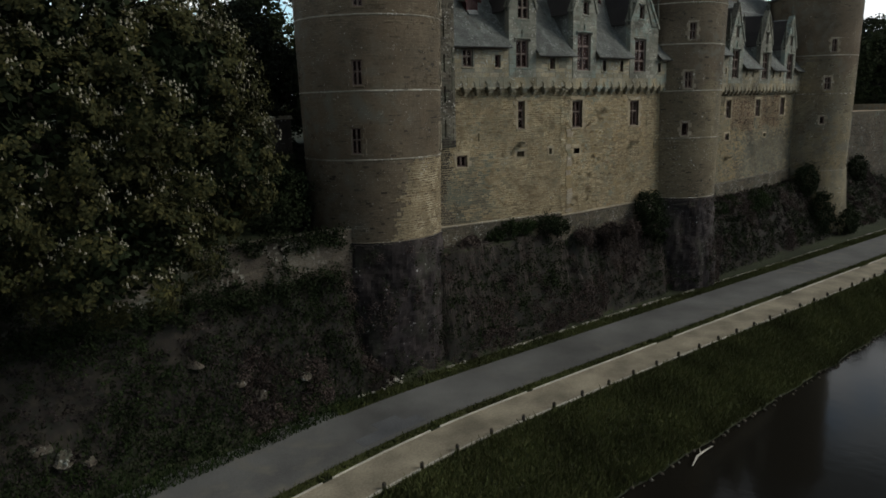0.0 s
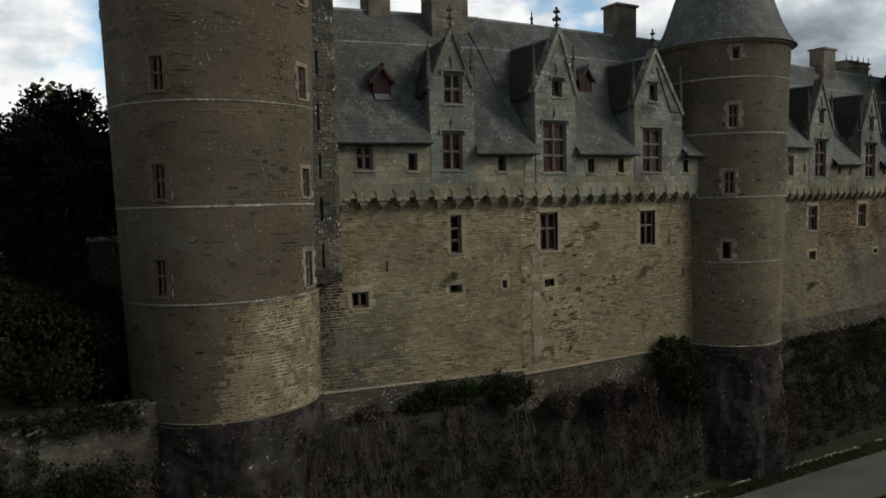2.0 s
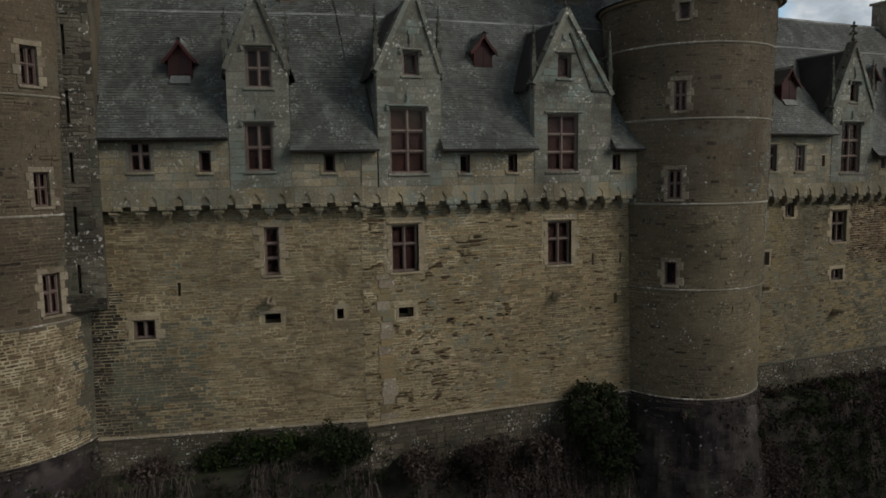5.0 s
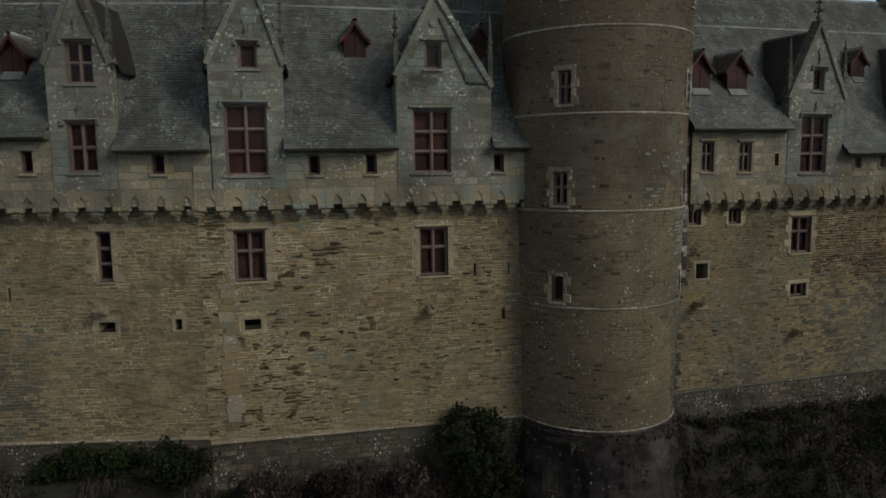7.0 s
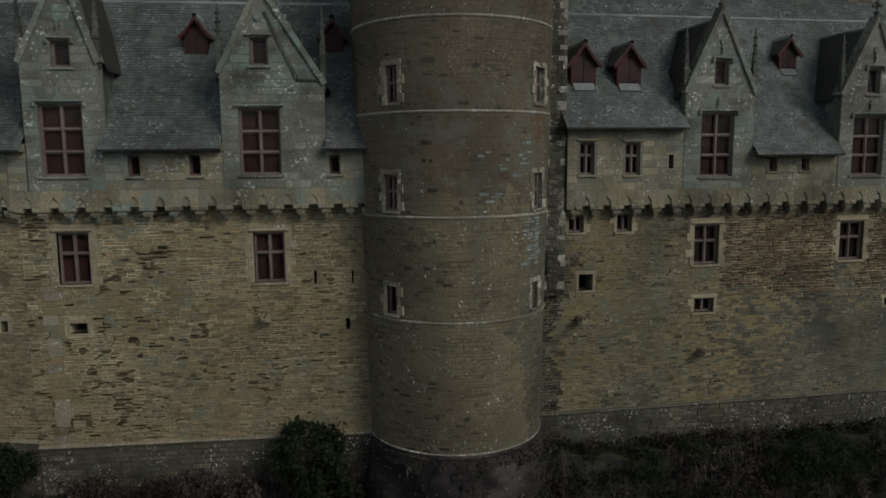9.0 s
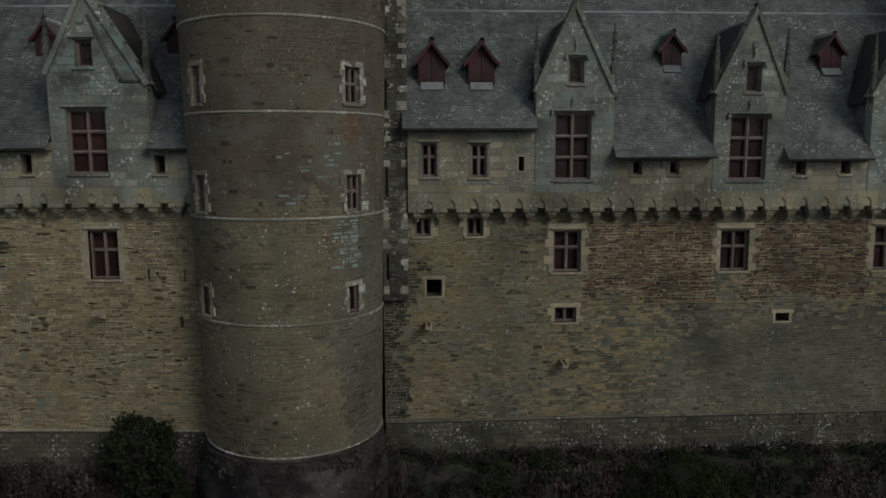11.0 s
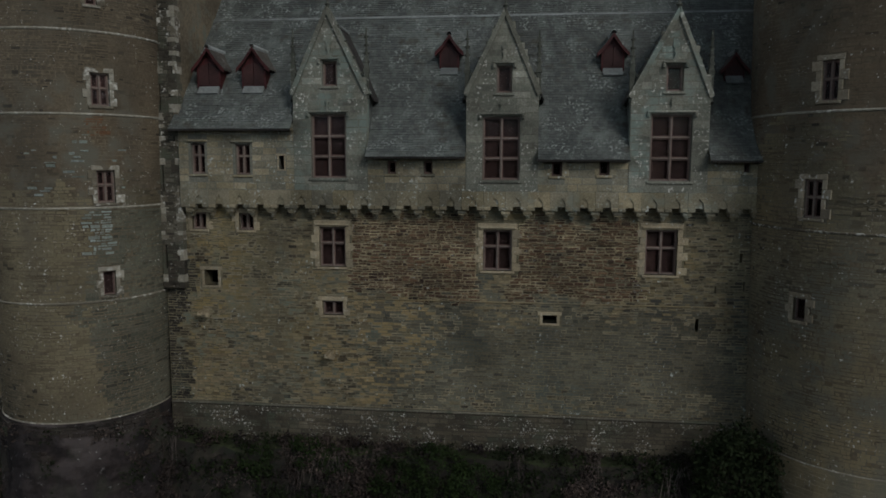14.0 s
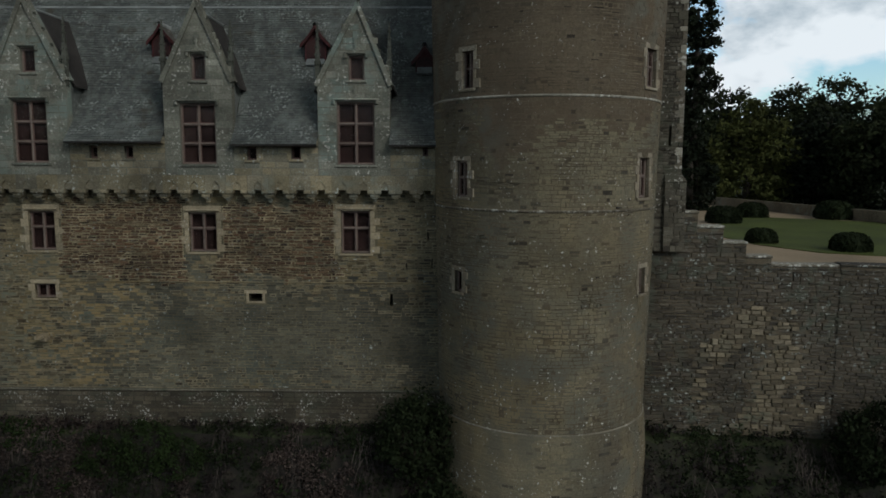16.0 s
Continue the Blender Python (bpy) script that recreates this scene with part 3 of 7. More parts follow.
def masonry(rows, mp, material, parent, seed, proud=(0.012, 0.04), gap=0.012, apart=0, near=None, name="stone", edge=0.014, wave=0.0):
    """Stones on a wall. The apart ones nearest to near (u, z) are objects of their own, the rest one mesh."""
    r = random.Random(seed)
    if apart and near:
        rows = sorted(rows, key=lambda s: abs(s[0] - near[0]) + abs(s[1] - near[1]))
    if wave:
        rows = [(u, z + wave * fbm(u, z, seed, 0.9) + r.uniform(-0.012, 0.012), w * r.uniform(0.9, 1.04), h * r.uniform(0.72, 1.12)) for u, z, w, h in rows]
    g = G(mp)
    for u, z, w, h in rows[apart:]:
        c = stone_corners(w, h, r.uniform(*proud), r, gap * r.uniform(0.6, 1.5), edge)
        g.add([(u + x, y, z + q) for x, y, q in c], STONE_FACES)
    if g.v:
        ob = g.make(name + "_masonry", material, parent, fix=False)
        ob["kind"] = "stuff"
    if apart:
        shared = []
        for k in range(8):
            q = G().add(stone_corners(0.4, 0.17, sum(proud) / 2, r, gap, edge), STONE_FACES)
            me = bpy.data.meshes.new(name)
            me.from_pydata(q.v, [], q.f)
            me.materials.append(material)
            shared.append(me)
        for i, (u, z, w, h) in enumerate(rows[:apart]):
            ob = new(name, shared[i % 8])
            ob.parent = parent
            o, ux, nz = Vector(mp(u, 0, z)), Vector(mp(u + 0.01, 0, z)), Vector(mp(u, -0.01, z))
            x, y = (ux - o).normalized(), (o - nz).normalized()
            rot = Matrix((x, y, x.cross(y))).transposed().to_4x4()
            ob.matrix_local = Matrix.Translation(o) @ rot @ Matrix.Diagonal((w / 0.4, r.uniform(0.6, 1.3), h / 0.17, 1))


def pointing(rows, mp, parent, proud=0.004, material=None):
    """Pale mortar that fills the joints of bare stones, a little proud of the wall's core."""
    g = G(mp)
    for u, z, w, h in rows:
        a, b = w / 2 + 0.01, h / 2 + 0.03
        g.quad((u - a, -proud, z - b), (u + a, -proud, z - b), (u + a, -proud, z + b), (u - a, -proud, z + b))
    if g.v:
        g.make("pointing", material or POINTING, parent, "pale lime pointing", fix=False)["kind"] = "stuff"


def split(rows, test):
    a = [s for s in rows if test(s)]
    gone = set(a)
    return a, [s for s in rows if s not in gone]


# ---------------------------------------------------------------- windows
COUNT = {"window": 0}


def window(m, w, h, cols, rows, surround="", depth=0.22, shutters=(), frame_mat=None, stone=None, label="", sill=True, hood=False, cut=None):
    """A window in an opening of w x h whose lower middle is at m (y into the wall). cols x rows lights; cut: heights of the transoms as shares."""
    COUNT["window"] += 1
    win = thing(f"window_{COUNT['window']}", m, label or "stone-mullioned window with small dark panes in an old wall", "window", kind="structure")
    fm, sm = frame_mat or MULLION, stone or DRESSED
    b = 0.07 if w > 0.6 else 0.045
    g = G()
    g.block(-w / 2, -w / 2 + b, depth - 0.06, depth + 0.08, 0, h, 0.015)
    g.block(w / 2 - b, w / 2, depth - 0.06, depth + 0.08, 0, h, 0.015)
    g.block(-w / 2 + b, w / 2 - b, depth - 0.06, depth + 0.08, h - b, h, 0.015)
    g.block(-w / 2 + b, w / 2 - b, depth - 0.06, depth + 0.08, 0, b, 0.015)
    g.make("window_frame", fm, win)
    xs = [-w / 2 + b + (w - 2 * b) * i / cols for i in range(cols + 1)]
    zs = [b] + [b + (h - 2 * b) * c for c in (cut or [i / rows for i in range(1, rows)])] + [h - b]
    t = 0.045 if w > 0.6 else 0.03
    for x in xs[1:-1]:
        G().block(x - t, x + t, depth - 0.08, depth + 0.06, b, h - b, 0.02).make("mullion", fm, win)
    for z in zs[1:-1]:
        G().block(-w / 2 + b, w / 2 - b, depth - 0.07, depth + 0.055, z - t * .9, z + t * .9, 0.02).make("transom", fm, win)
    for i in range(len(xs) - 1):
        for k in range(len(zs) - 1):
            e, c = 0.035, 0.018
            s = G()
            x0, x1, z0, z1 = xs[i] + (t if i else 0), xs[i + 1] - (t if i < len(xs) - 2 else 0), zs[k] + (t if k else 0), zs[k + 1] - (t if k < len(zs) - 2 else 0)
            s.box(x0, x0 + e, depth - c, depth + 0.018, z0, z1).box(x1 - e, x1, depth - c, depth + 0.018, z0, z1)
            s.box(x0 + e, x1 - e, depth - c, depth + 0.018, z0, z0 + e).box(x0 + e, x1 - e, depth - c, depth + 0.018, z1 - e, z1)
            sash = s.make("sash", BROWNWOOD, win)
            pane = G().box(xs[i], xs[i + 1], depth + 0.02, depth + 0.028, zs[k], zs[k + 1]).make("pane", GLASS, sash, "dark window glass")
            pane.visible_shadow = False
            # panes without a red shutter get an added dark board as room darkness
            red = (i, k) in shutters or k in shutters
            G().box(x0, x1, depth + 0.10, depth + 0.13, z0, z1).make("shutter", SHUTTER if red else DARKBOARD, win, "dull red wooden inner shutter" if red else "dark board added for the unlit room")
    if sill:
        G().block(-w / 2 - 0.12, w / 2 + 0.12, -0.07, depth, -0.11, 0, 0.02).make("window_sill", sm, win)
    if hood:
        g = G()
        g.block(-w / 2 - 0.16, w / 2 + 0.16, -0.11, 0.05, h + 0.06, h + 0.15, 0.03)
        if hood == "ogee":
            g.prism([(-0.24, h + 0.15), (0.24, h + 0.15), (0.10, h + 0.22), (0.045, h + 0.34), (0.04, h + 0.46), (0.10, h + 0.54), (0.0, h + 0.68), (-0.10, h + 0.54), (-0.04, h + 0.46), (-0.045, h + 0.34), (-0.10, h + 0.22)], -0.10, 0.03)
            for k in (-1, 1):
                g.block(k * (w / 2 + 0.12) - 0.06, k * (w / 2 + 0.12) + 0.06, -0.13, 0.03, h - 0.12, h + 0.07, 0.03)
        g.make("hood_mould", sm, win)
    if surround:
        r = random.Random(COUNT["window"])
        wide, narrow = (0.40, 0.22) if surround == "big" else (0.32, 0.17)
        n = max(2, round(h / 0.34))
        for side in (-1, 1):
            for i in range(n):
                q = (wide if (i + (side > 0)) % 2 else narrow) * r.uniform(0.85, 1.15)
                a, c = sorted((side * w / 2, side * (w / 2 + q)))
                G().block(a, c, -r.uniform(0.02, 0.035), depth * 0.9, h * i / n + 0.006, h * (i + 1) / n - 0.006, 0.012).make("surround_stone", sm, win)
        G().block(-w / 2 - wide * 0.6, w / 2 + wide * 0.6, -0.03, depth * 0.9, h + 0.004, h + (0.30 if surround == "big" else 0.2), 0.015).make("lintel", sm, win)
    return win


def at(origin, u, v, z):
    """A place on a wall whose frame is origin: u along it, v out of it, z up."""
    return origin @ pose(u, -v, z)


def around(h, e):
    return (h[0] - e, h[1] + e, h[2] - e, h[3] + e)


# ---------------------------------------------------------------- ground, road and river
def smooth(a, b, x):
    t = min(1.0, max(0.0, (x - a) / (b - a)))
    return t * t * (3 - 2 * t)


def road_y(x):
    """The road bends towards the river to the east and to the west of the great tower."""
    d = min(max(x, 0.0), 125.0) - 24.0
    if d < 0:
        return -0.008 * d * d if d > -8 else -0.512 - 0.128 * (-d - 8)
    return -0.042 * d * d / (d + 5.0)


def height(x, y):
    o = road_y(x)
    if y < -45:
        return -1.2 + 5.0 * smooth(-45, -62, y) + 16 * smooth(-80, -260, y)
    if y < 18.0:
        return -1.2
    z = -1.2 + 1.3 * smooth(17.6, 19.2, y + 0.35 * fbm(x, 3, 0, 0.35)) + 2.3 * smooth(18.8, 24.3 + o, y) ** 0.9
    z = min(z, 2.4)
    if y > 32.2:
        n = 0.75 * fbm(x, z, 5.0, 0.35)
        left = smooth(22.5, 19.5, x)
        right = smooth(97.5, 100, x)
        cliff = (9.4 - 0.6 * smooth(60, 66, x)) * (1 - left) + 9.2 * left
        cliff = cliff * (1 - right) + 8.6 * right
        y0 = max(33.5 - 1.2 * left, 33.5 + road_y(x)) if left else 33.5
        y1 = 35.3 * (1 - left) + 36.3 * left
        y1 = y1 * (1 - right) + 38.4 * right
        y1 += 0.068 * max(0, min(x, 98) - 62) * (1 - right)
        s = (y - y0 + 0.5 * n) / (y1 - y0)
        s = min(1.0, max(0.0, s))
        bed = 9.0 * s + 0.8 * fbm(x, y, 4.0, 0.3)
        z += (cliff - 2.4) * (s ** (1.0 + 0.5 * left)) + (0.34 * fbm(x, y, 2, 0.8) + 0.22 * (bed - math.floor(bed) - 0.5) * (1 - left)) * math.sin(math.pi * min(1, s))
        if left and y > 36.6:
            z = (11.7 + 5.0 * smooth(38, 46, y)) * left + z * (1 - left)
        if right and y > 39.3:
            z = 16.55 * right + z * (1 - right)
        if y > 47:
            z = max(z, 10 + 6.55 * smooth(47, 49, y))
        if y > 110:
            z = 16.55 - 1.5 * smooth(110, 150, y) + 9 * smooth(150, 600, y)
    if 30 < y < 47:
        for a, b, q in ((26.77, 38.72, 4.75), (58.3, 36.0, 4.1), (92.75, 38.5, 5.1)):
            d = math.hypot(x - a, y - b)
            if a < 30 and x > a + 2.0:
                continue
            wide = 3.2 if a < 30 else 0.5
            if d < q + wide and y < b - 0.4 * d:
                k = smooth(q + wide, q + 0.1, d) * smooth(0.42, 0.72, (b - y) / max(d, 0.1))
                z = z * (1 - k) + min(z, 2.7 + 0.35 * fbm(x, y, 7, 0.7)) * k
    return z


def build_ground():
    def steps(parts):
        out = []
        for a, b, s in parts:
            out += list(np.arange(a, b, s))
        return out
    xs = steps([(-900, -200, 70), (-200, -40, 16), (-40, -6, 3.4), (-6, 120, 0.45), (120, 200, 5), (200, 400, 20), (400, 1300, 90)])
    ys = steps([(-900, -260, 80), (-260, -80, 15), (-80, 17, 4), (17, 25, 0.5), (25, 32, 1.4), (32, 40, 0.28), (40, 50, 1.0), (50, 120, 7), (120, 200, 16), (200, 1400, 100)])
    g = G()
    g.v = [(x, y, height(x, y)) for y in ys for x in xs]
    n = len(xs)
    g.f = [(j * n + i, j * n + i + 1, (j + 1) * n + i + 1, (j + 1) * n + i) for j in range(len(ys) - 1) for i in range(n - 1)]
    ob = g.make("ground", GROUND, smooth=True, fix=False)
    tagged(ob, "grassy river bank, steep overgrown rock and terrace ground", "ground", kind="structure")


build_ground()
water = G().quad((-900, -60, 0), (1300, -60, 0), (1300, 19.6, 0), (-900, 19.6, 0)).make("water", WATER, fix=False)
tagged(water, "dark still river water reflecting the sky", "river", kind="structure")


def strip_along(g, ya, yb, x0, x1, z0, z1, step=2.0):
    """A slab between two lines along the road, from x0 to x1."""
    n = max(1, math.ceil((x1 - x0) / step))
    xs = [x0 + (x1 - x0) * i / n for i in range(n + 1)]
    for a, b in zip(xs, xs[1:]):
        p = [(a, ya + road_y(a)), (b, ya + road_y(b)), (b, yb + road_y(b)), (a, yb + road_y(a))]
        g.add([(x, y, z0) for x, y in p] + [(x, y, z1) for x, y in p], [(4, 5, 6, 7), (0, 1, 5, 4), (2, 3, 7, 6)] + ([(3, 0, 4, 7)] if a == xs[0] else []) + ([(1, 2, 6, 5)] if b == xs[-1] else []))
    return g


road = tagged(strip_along(G(), 27.95, 32.2, -60, 260, 2.2, 2.43).make("road", ASPHALT), "worn grey asphalt lane below the castle", "road", kind="structure")
path = tagged(strip_along(G(), 24.7, 27.1, -60, 260, 2.2, 2.47).make("pavement", CONCRETE), "pale concrete towpath beside the lane", "path", kind="structure")
patch = tagged(strip_along(strip_along(G(), 28.4, 29.3, 17.9, 22.2, 2.40, 2.436), 29.3, 30.1, 19.6, 21.3, 2.40, 2.436).make("road_patch", ASPHALT_PATCH), "darker asphalt repair in the lane", "road patch", kind="structure")
edging = tagged(strip_along(G(), 24.58, 24.69, -60, 250, 2.2, 2.485).make("path_edging", KERB), "narrow pale stone edging on the river side of the towpath", "edging", kind="structure")
tagged(strip_along(G(), 32.2, 33.6, -40, 19.2, 2.2, 2.426).make("gravel_shoulder", ASPHALT), "worn grey shoulder beside the lane", "road shoulder", kind="structure")
for a, b in ((-60, 14.4), (15.0, 21.4), (22.1, 28.8), (29.3, 41.6), (43.6, 59.4), (61.2, 75), (77, 95), (97, 130), (132, 250)):
    k = strip_along(G(), 27.1, 27.18, a, b, 2.2, 2.53).make("kerb", KERB)
    tagged(k, "pale stone kerb along the towpath", "kerb", "kerbs along the towpath", "structure")
    s = strip_along(G(), 27.184, 27.95, a + 0.1, b - 0.1, 2.2, 2.46).make("grass_strip", BANK)
    tagged(s, "narrow grass strip between lane and towpath", "grass strip", "grass strips", "structure")


def post():
    ob = thing("bollard", pose(0, 0, 0), "short dark timber post at the edge of the towpath", "bollard", "posts along the towpath")
    G().lathe([(0.0, -0.2), (0.095, -0.2), (0.09, 0.28), (0.07, 0.34), (0.0, 0.36)], 10).make("post", POST, ob, smooth=True)
    G().lathe([(0.09, 0.20), (0.104, 0.21), (0.104, 0.25), (0.09, 0.26)], 10).make("collar", IRON, ob)
    return ob


first_post = post()
first_post.matrix_world = pose(-8, 24.62 + road_y(-8), 2.45)
for k in range(1, 52):
    x = -8 + 2.42 * k
    copy_thing(first_post, pose(x, 24.62 + road_y(x), 2.45, RNG.uniform(-4, 4), RNG.uniform(-4, 4), RNG.uniform(0, 90)))

# ---------------------------------------------------------------- the castle walls
WEST = pose(31.544, 36.92, 0, 0, 0, -9.7)
MID = pose(41.5, 35.2, 0)
EAST = pose(61.5, 36.46, 0, 0, 0, 3.9)
OUT = 0.48           # how far the upper storey stands out on its corbels


def corbel(g, u, z):
    for d, w, a, b in ((0.47, 0.19, -0.17, 0.0), (0.27, 0.085, -0.36, -0.20)):
        g.block(u - w, u + w, -d, 0.02, z + a, z + b, 0.03)
        g.prism([(u - w + 0.02, z + a), (u + w - 0.02, z + a), (u + w * 0.6, z + a - 0.06), (u - w * 0.6, z + a - 0.06)], -d + 0.05, 0.02)
    return g


def facade(name, origin, length, base, cz, low, up, gaps, eaves, label, seed, near, mat_low=RUBBLE, low_from=0.0, rust=(), first=0.5, pitch=0.965, gold=None, grey=None, corner_shade=None, worn=0.3, sound=0.0):
    """A length of the river front: rubble below, an ashlar storey on corbels above. low, up: openings with their style; gaps: dormers' spans."""
    wall = thing(name, origin, label, "wall", kind="structure")
    holes = [o[:4] for o in low]
    core = panel(G(), low_from, length, base - 2.2, cz + 0.4, holes, 0.9)
    core.make("masonry_core", MORTAR if mat_low is RUBBLE else EAST_MORTAR, wall, "lime mortar between the stones")
    avoid = [around(o[:4], 0.0) if o[4] == "slit" else (o[0] - (0.3 if o[4] == "big" else 0.2), o[1] + (0.3 if o[4] == "big" else 0.2), o[2] - 0.1, o[3] + (0.3 if o[4] == "big" else 0.2)) for o in low]
    rows = lay(low_from, length, base + 0.1, cz + 0.2, avoid, (0.07, 0.16), (0.14, 0.5), seed)
    red = [s for s in rows if any(r[0] - 0.4 < s[0] < r[1] + 0.4 and r[2] - 0.5 < s[1] < r[3] + 0.5 and min(s[0] - r[0], r[1] - s[0], s[1] - r[2], r[3] - s[1]) > 0.75 * fbm(s[0], s[1], 4.0, 1.1) for r in rust)]
    if red:
        gone = set(red)
        rows = [s for s in rows if s not in gone]
        pointing(red, lambda x, y, z: (x, y, z), wall)
        masonry(red, lambda x, y, z: (x, y, z), RUST, wall, seed + 1, proud=(0.012, 0.06), gap=0.016, wave=0.035, name="schist_stone")
    flat = lambda x, y, z: (x, y, z)
    rj = random.Random(seed)
    field = {s: 0.7 * fbm(s[0] * 0.42, s[1] * 0.75, seed * 0.37, 1.0) + 0.2 * fbm(s[0], s[1] * 2.0, seed * 0.7, 1.6) + rj.uniform(-0.75, 0.75) for s in rows}
    # the shade in the corner against the tower, painted as darker stones
    if corner_shade:
        in_shade, rows = split(rows, lambda s: s[0] < corner_shade[0] + 0.9 * fbm(s[0] * 0.4, s[1] * 0.5, 5.0, 1.0) and s[1] < corner_shade[1] + 1.5 * fbm(s[0], s[1], 2.0, 0.8))
        masonry(in_shade, flat, DARKSHADE, wall, seed + 9, proud=(0.003, 0.022), gap=0.006, edge=0.008, wave=0.035, name="damp_stone")
    if grey:
        dull, rows = split(rows, lambda s: min(s[0] - grey[0], grey[1] - s[0], s[1] - grey[2], grey[3] - s[1]) > 1.2 * fbm(s[0], s[1], 8.0, 0.4) + 2.3 * field[s])
        masonry(dull, flat, STAINED if mat_low is RUBBLE_EAST else WEATHERED, wall, seed + 8, proud=(0.003, 0.022), gap=0.006, edge=0.008, wave=0.035, name="stained_stone")
    bare, rows = split(rows, lambda s: field[s] > worn + sound * smooth(5.0, 10.0, s[0]))
    plain, rows = split(rows, lambda s: field[s] < -0.16)
    if gold:
        fresh, rows = split(rows, lambda s: min(s[0] - gold[0], gold[1] - s[0], s[1] - gold[2], gold[3] - s[1]) > 1.2 * fbm(s[0], s[1], 3.0, 0.5) + 0.6 * (field[s]))
        masonry(fresh, flat, RUBBLE_SMOOTH, wall, seed + 7, proud=(0.003, 0.022), gap=0.006, edge=0.008, wave=0.035, name="golden_stone")
    pointing(bare, flat, wall, material=POINTING if mat_low is RUBBLE else DULL_POINTING)
    masonry(bare, flat, RUBBLE_BARE if mat_low is RUBBLE else EAST_BARE, wall, seed + 5, proud=(0.005, 0.03), gap=0.022, wave=0.03, name="bare_stone")
    masonry(plain, flat, RUBBLE_SMOOTH if mat_low is RUBBLE else RUBBLE_EAST, wall, seed + 6, proud=(0.002, 0.016), gap=0.005, edge=0.006, wave=0.035, name="mortared_stone")
    masonry(rows, flat, mat_low, wall, seed, proud=(0.006, 0.04), gap=0.010, wave=0.035, apart=300, near=near)
    # plinth
    G().block(low_from, length, -0.11, 0.03, base - 0.06, base + 0.05, 0.03).make("plinth_course", DULLSTONE if mat_low is RUBBLE else GREYSTRIP, wall, "weathered plinth moulding")
    foot = lay(low_from, length, base - 2.0, base - 0.09, [], (0.14, 0.3), (0.3, 0.8), seed + 9)
    masonry(foot, lambda x, y, z: (x, y - 0.06, z), FOOTING, wall, seed + 3, name="footing_stone")
    G().box(low_from, length, -0.06, 0.0, base - 2.2, base - 0.09).make("footing", DARKSHADE, wall)
    # upper storey
    uh = [o[:4] for o in up]
    top = max(e[2] for e in eaves)
    mp = lambda x, y, z: (x, y - OUT, z)
    spans, x = [], eaves[0][3]
    for a, b in gaps:
        if a > x:
            spans.append((x, a))
        x = b
    if x < length:
        spans.append((x, length))
    blocks = []
    for a, b in spans:
        ez = next((e[2] for e in eaves if e[0] - 0.4 <= (a + b) / 2 <= e[1] + 0.4), top) + 0.25
        hs = [h for h in uh if a <= h[0] and h[1] <= b]
        panel(G(mp), a, b, cz + 0.80, ez, hs, 0.5).make("upper_core", JOINT, wall)
        blocks += lay(a, b, cz + 0.81, ez - 0.02, [around(h, 0.1) for h in hs], (0.26, 0.34), (0.42, 0.85), seed + 21)
    masonry(blocks, mp, ASHLAR, wall, seed + 2, proud=(0.003, 0.013), gap=0.0045, edge=0.008, apart=len(blocks), near=near, name="ashlar_block")
    s, n = pitch, int((length - first + pitch) / pitch)
    for k in range(n):
        u = first + (k - 0.5) * s
        if u < eaves[0][3] - 0.3 or u + s > length + 0.6:
            continue
        c = u + s / 2
        jig = RNG.uniform(-0.01, 0.01)
        G().prism([(u + 0.004, cz), (c - 0.17, cz), (c - 0.17, cz + 0.30), (c - 0.14, cz + 0.41), (c - 0.04, cz + 0.49), (c, cz + 0.58), (c + 0.04, cz + 0.49), (c + 0.14, cz + 0.41), (c + 0.17, cz + 0.30), (c + 0.17, cz), (u + s - 0.004, cz), (u + s - 0.004, cz + 0.80), (u + 0.004, cz + 0.80)], -OUT - 0.02 + jig, -0.22).box(c - 0.2, c + 0.2, -OUT + 0.035, -0.24, cz + 0.15, cz + 0.7).make("arch_block", ASHLAR, wall)
        G().block(u + 0.004, c - 0.17, -OUT - 0.08, -OUT, cz - 0.02, cz + 0.14, 0.03).block(c + 0.17, u + s - 0.004, -OUT - 0.08, -OUT, cz - 0.02, cz + 0.14, 0.03).make("arch_moulding", ASHLAR, wall)
        corbel(G(), u, cz).make("corbel", ASHLAR, wall)
    if first - 0.5 * s > eaves[0][3] + 0.03:
        G().block(eaves[0][3], first - 0.5 * s - 0.004, -OUT - 0.02, -0.05, cz, cz + 0.80, 0.01).make("arch_block", ASHLAR, wall)
    corbel(G(), length - 0.1, cz).make("corbel", ASHLAR, wall)
    # windows and openings
    for o, v in [(o, 0.0) for o in low] + [(o, OUT) for o in up]:
        a, b, c, d, style = o[:5]
        m, w, h = at(origin, (a + b) / 2, v, c), b - a, d - c
        if style == "big":
            window(m, w, h, 2, 2, "big", cut=[0.6], shutters=(0, 1) if name != "wall_east" else (), label="cross-mullioned stone window in a pale dressed surround", hood=True)
        elif style == "stack":
            window(m, w, h, 1, 3, "big", label="tall narrow window with three stacked lights")
        elif style == "pair":
            window(m, w, h, 2, 1, "small", label="small twin-light window in a pale stone surround")
        elif style == "four":
            window(m, w, h, 2, 2, "", stone=ASHLAR, cut=[0.62], label="four-light window under the eaves", hood=True)
        elif style == "small":
            window(m, w, h, 1, 1, "small", stone=ASHLAR, frame_mat=BROWNWOOD, label="small single-light window under the eaves")
        elif style in ("hole", "niche"):
            t = thing("loophole", m, "small square opening with a stone lintel in the wall", "opening", kind="structure")
            q = 0.12 if style == "hole" else 0.07
            G().block(-w / 2 - q, -w / 2, -0.02, 0.3, 0, h, 0.01).make("jamb", DRESSED, t)
            G().block(w / 2, w / 2 + q, -0.02, 0.3, 0, h, 0.01).make("jamb", DRESSED, t)
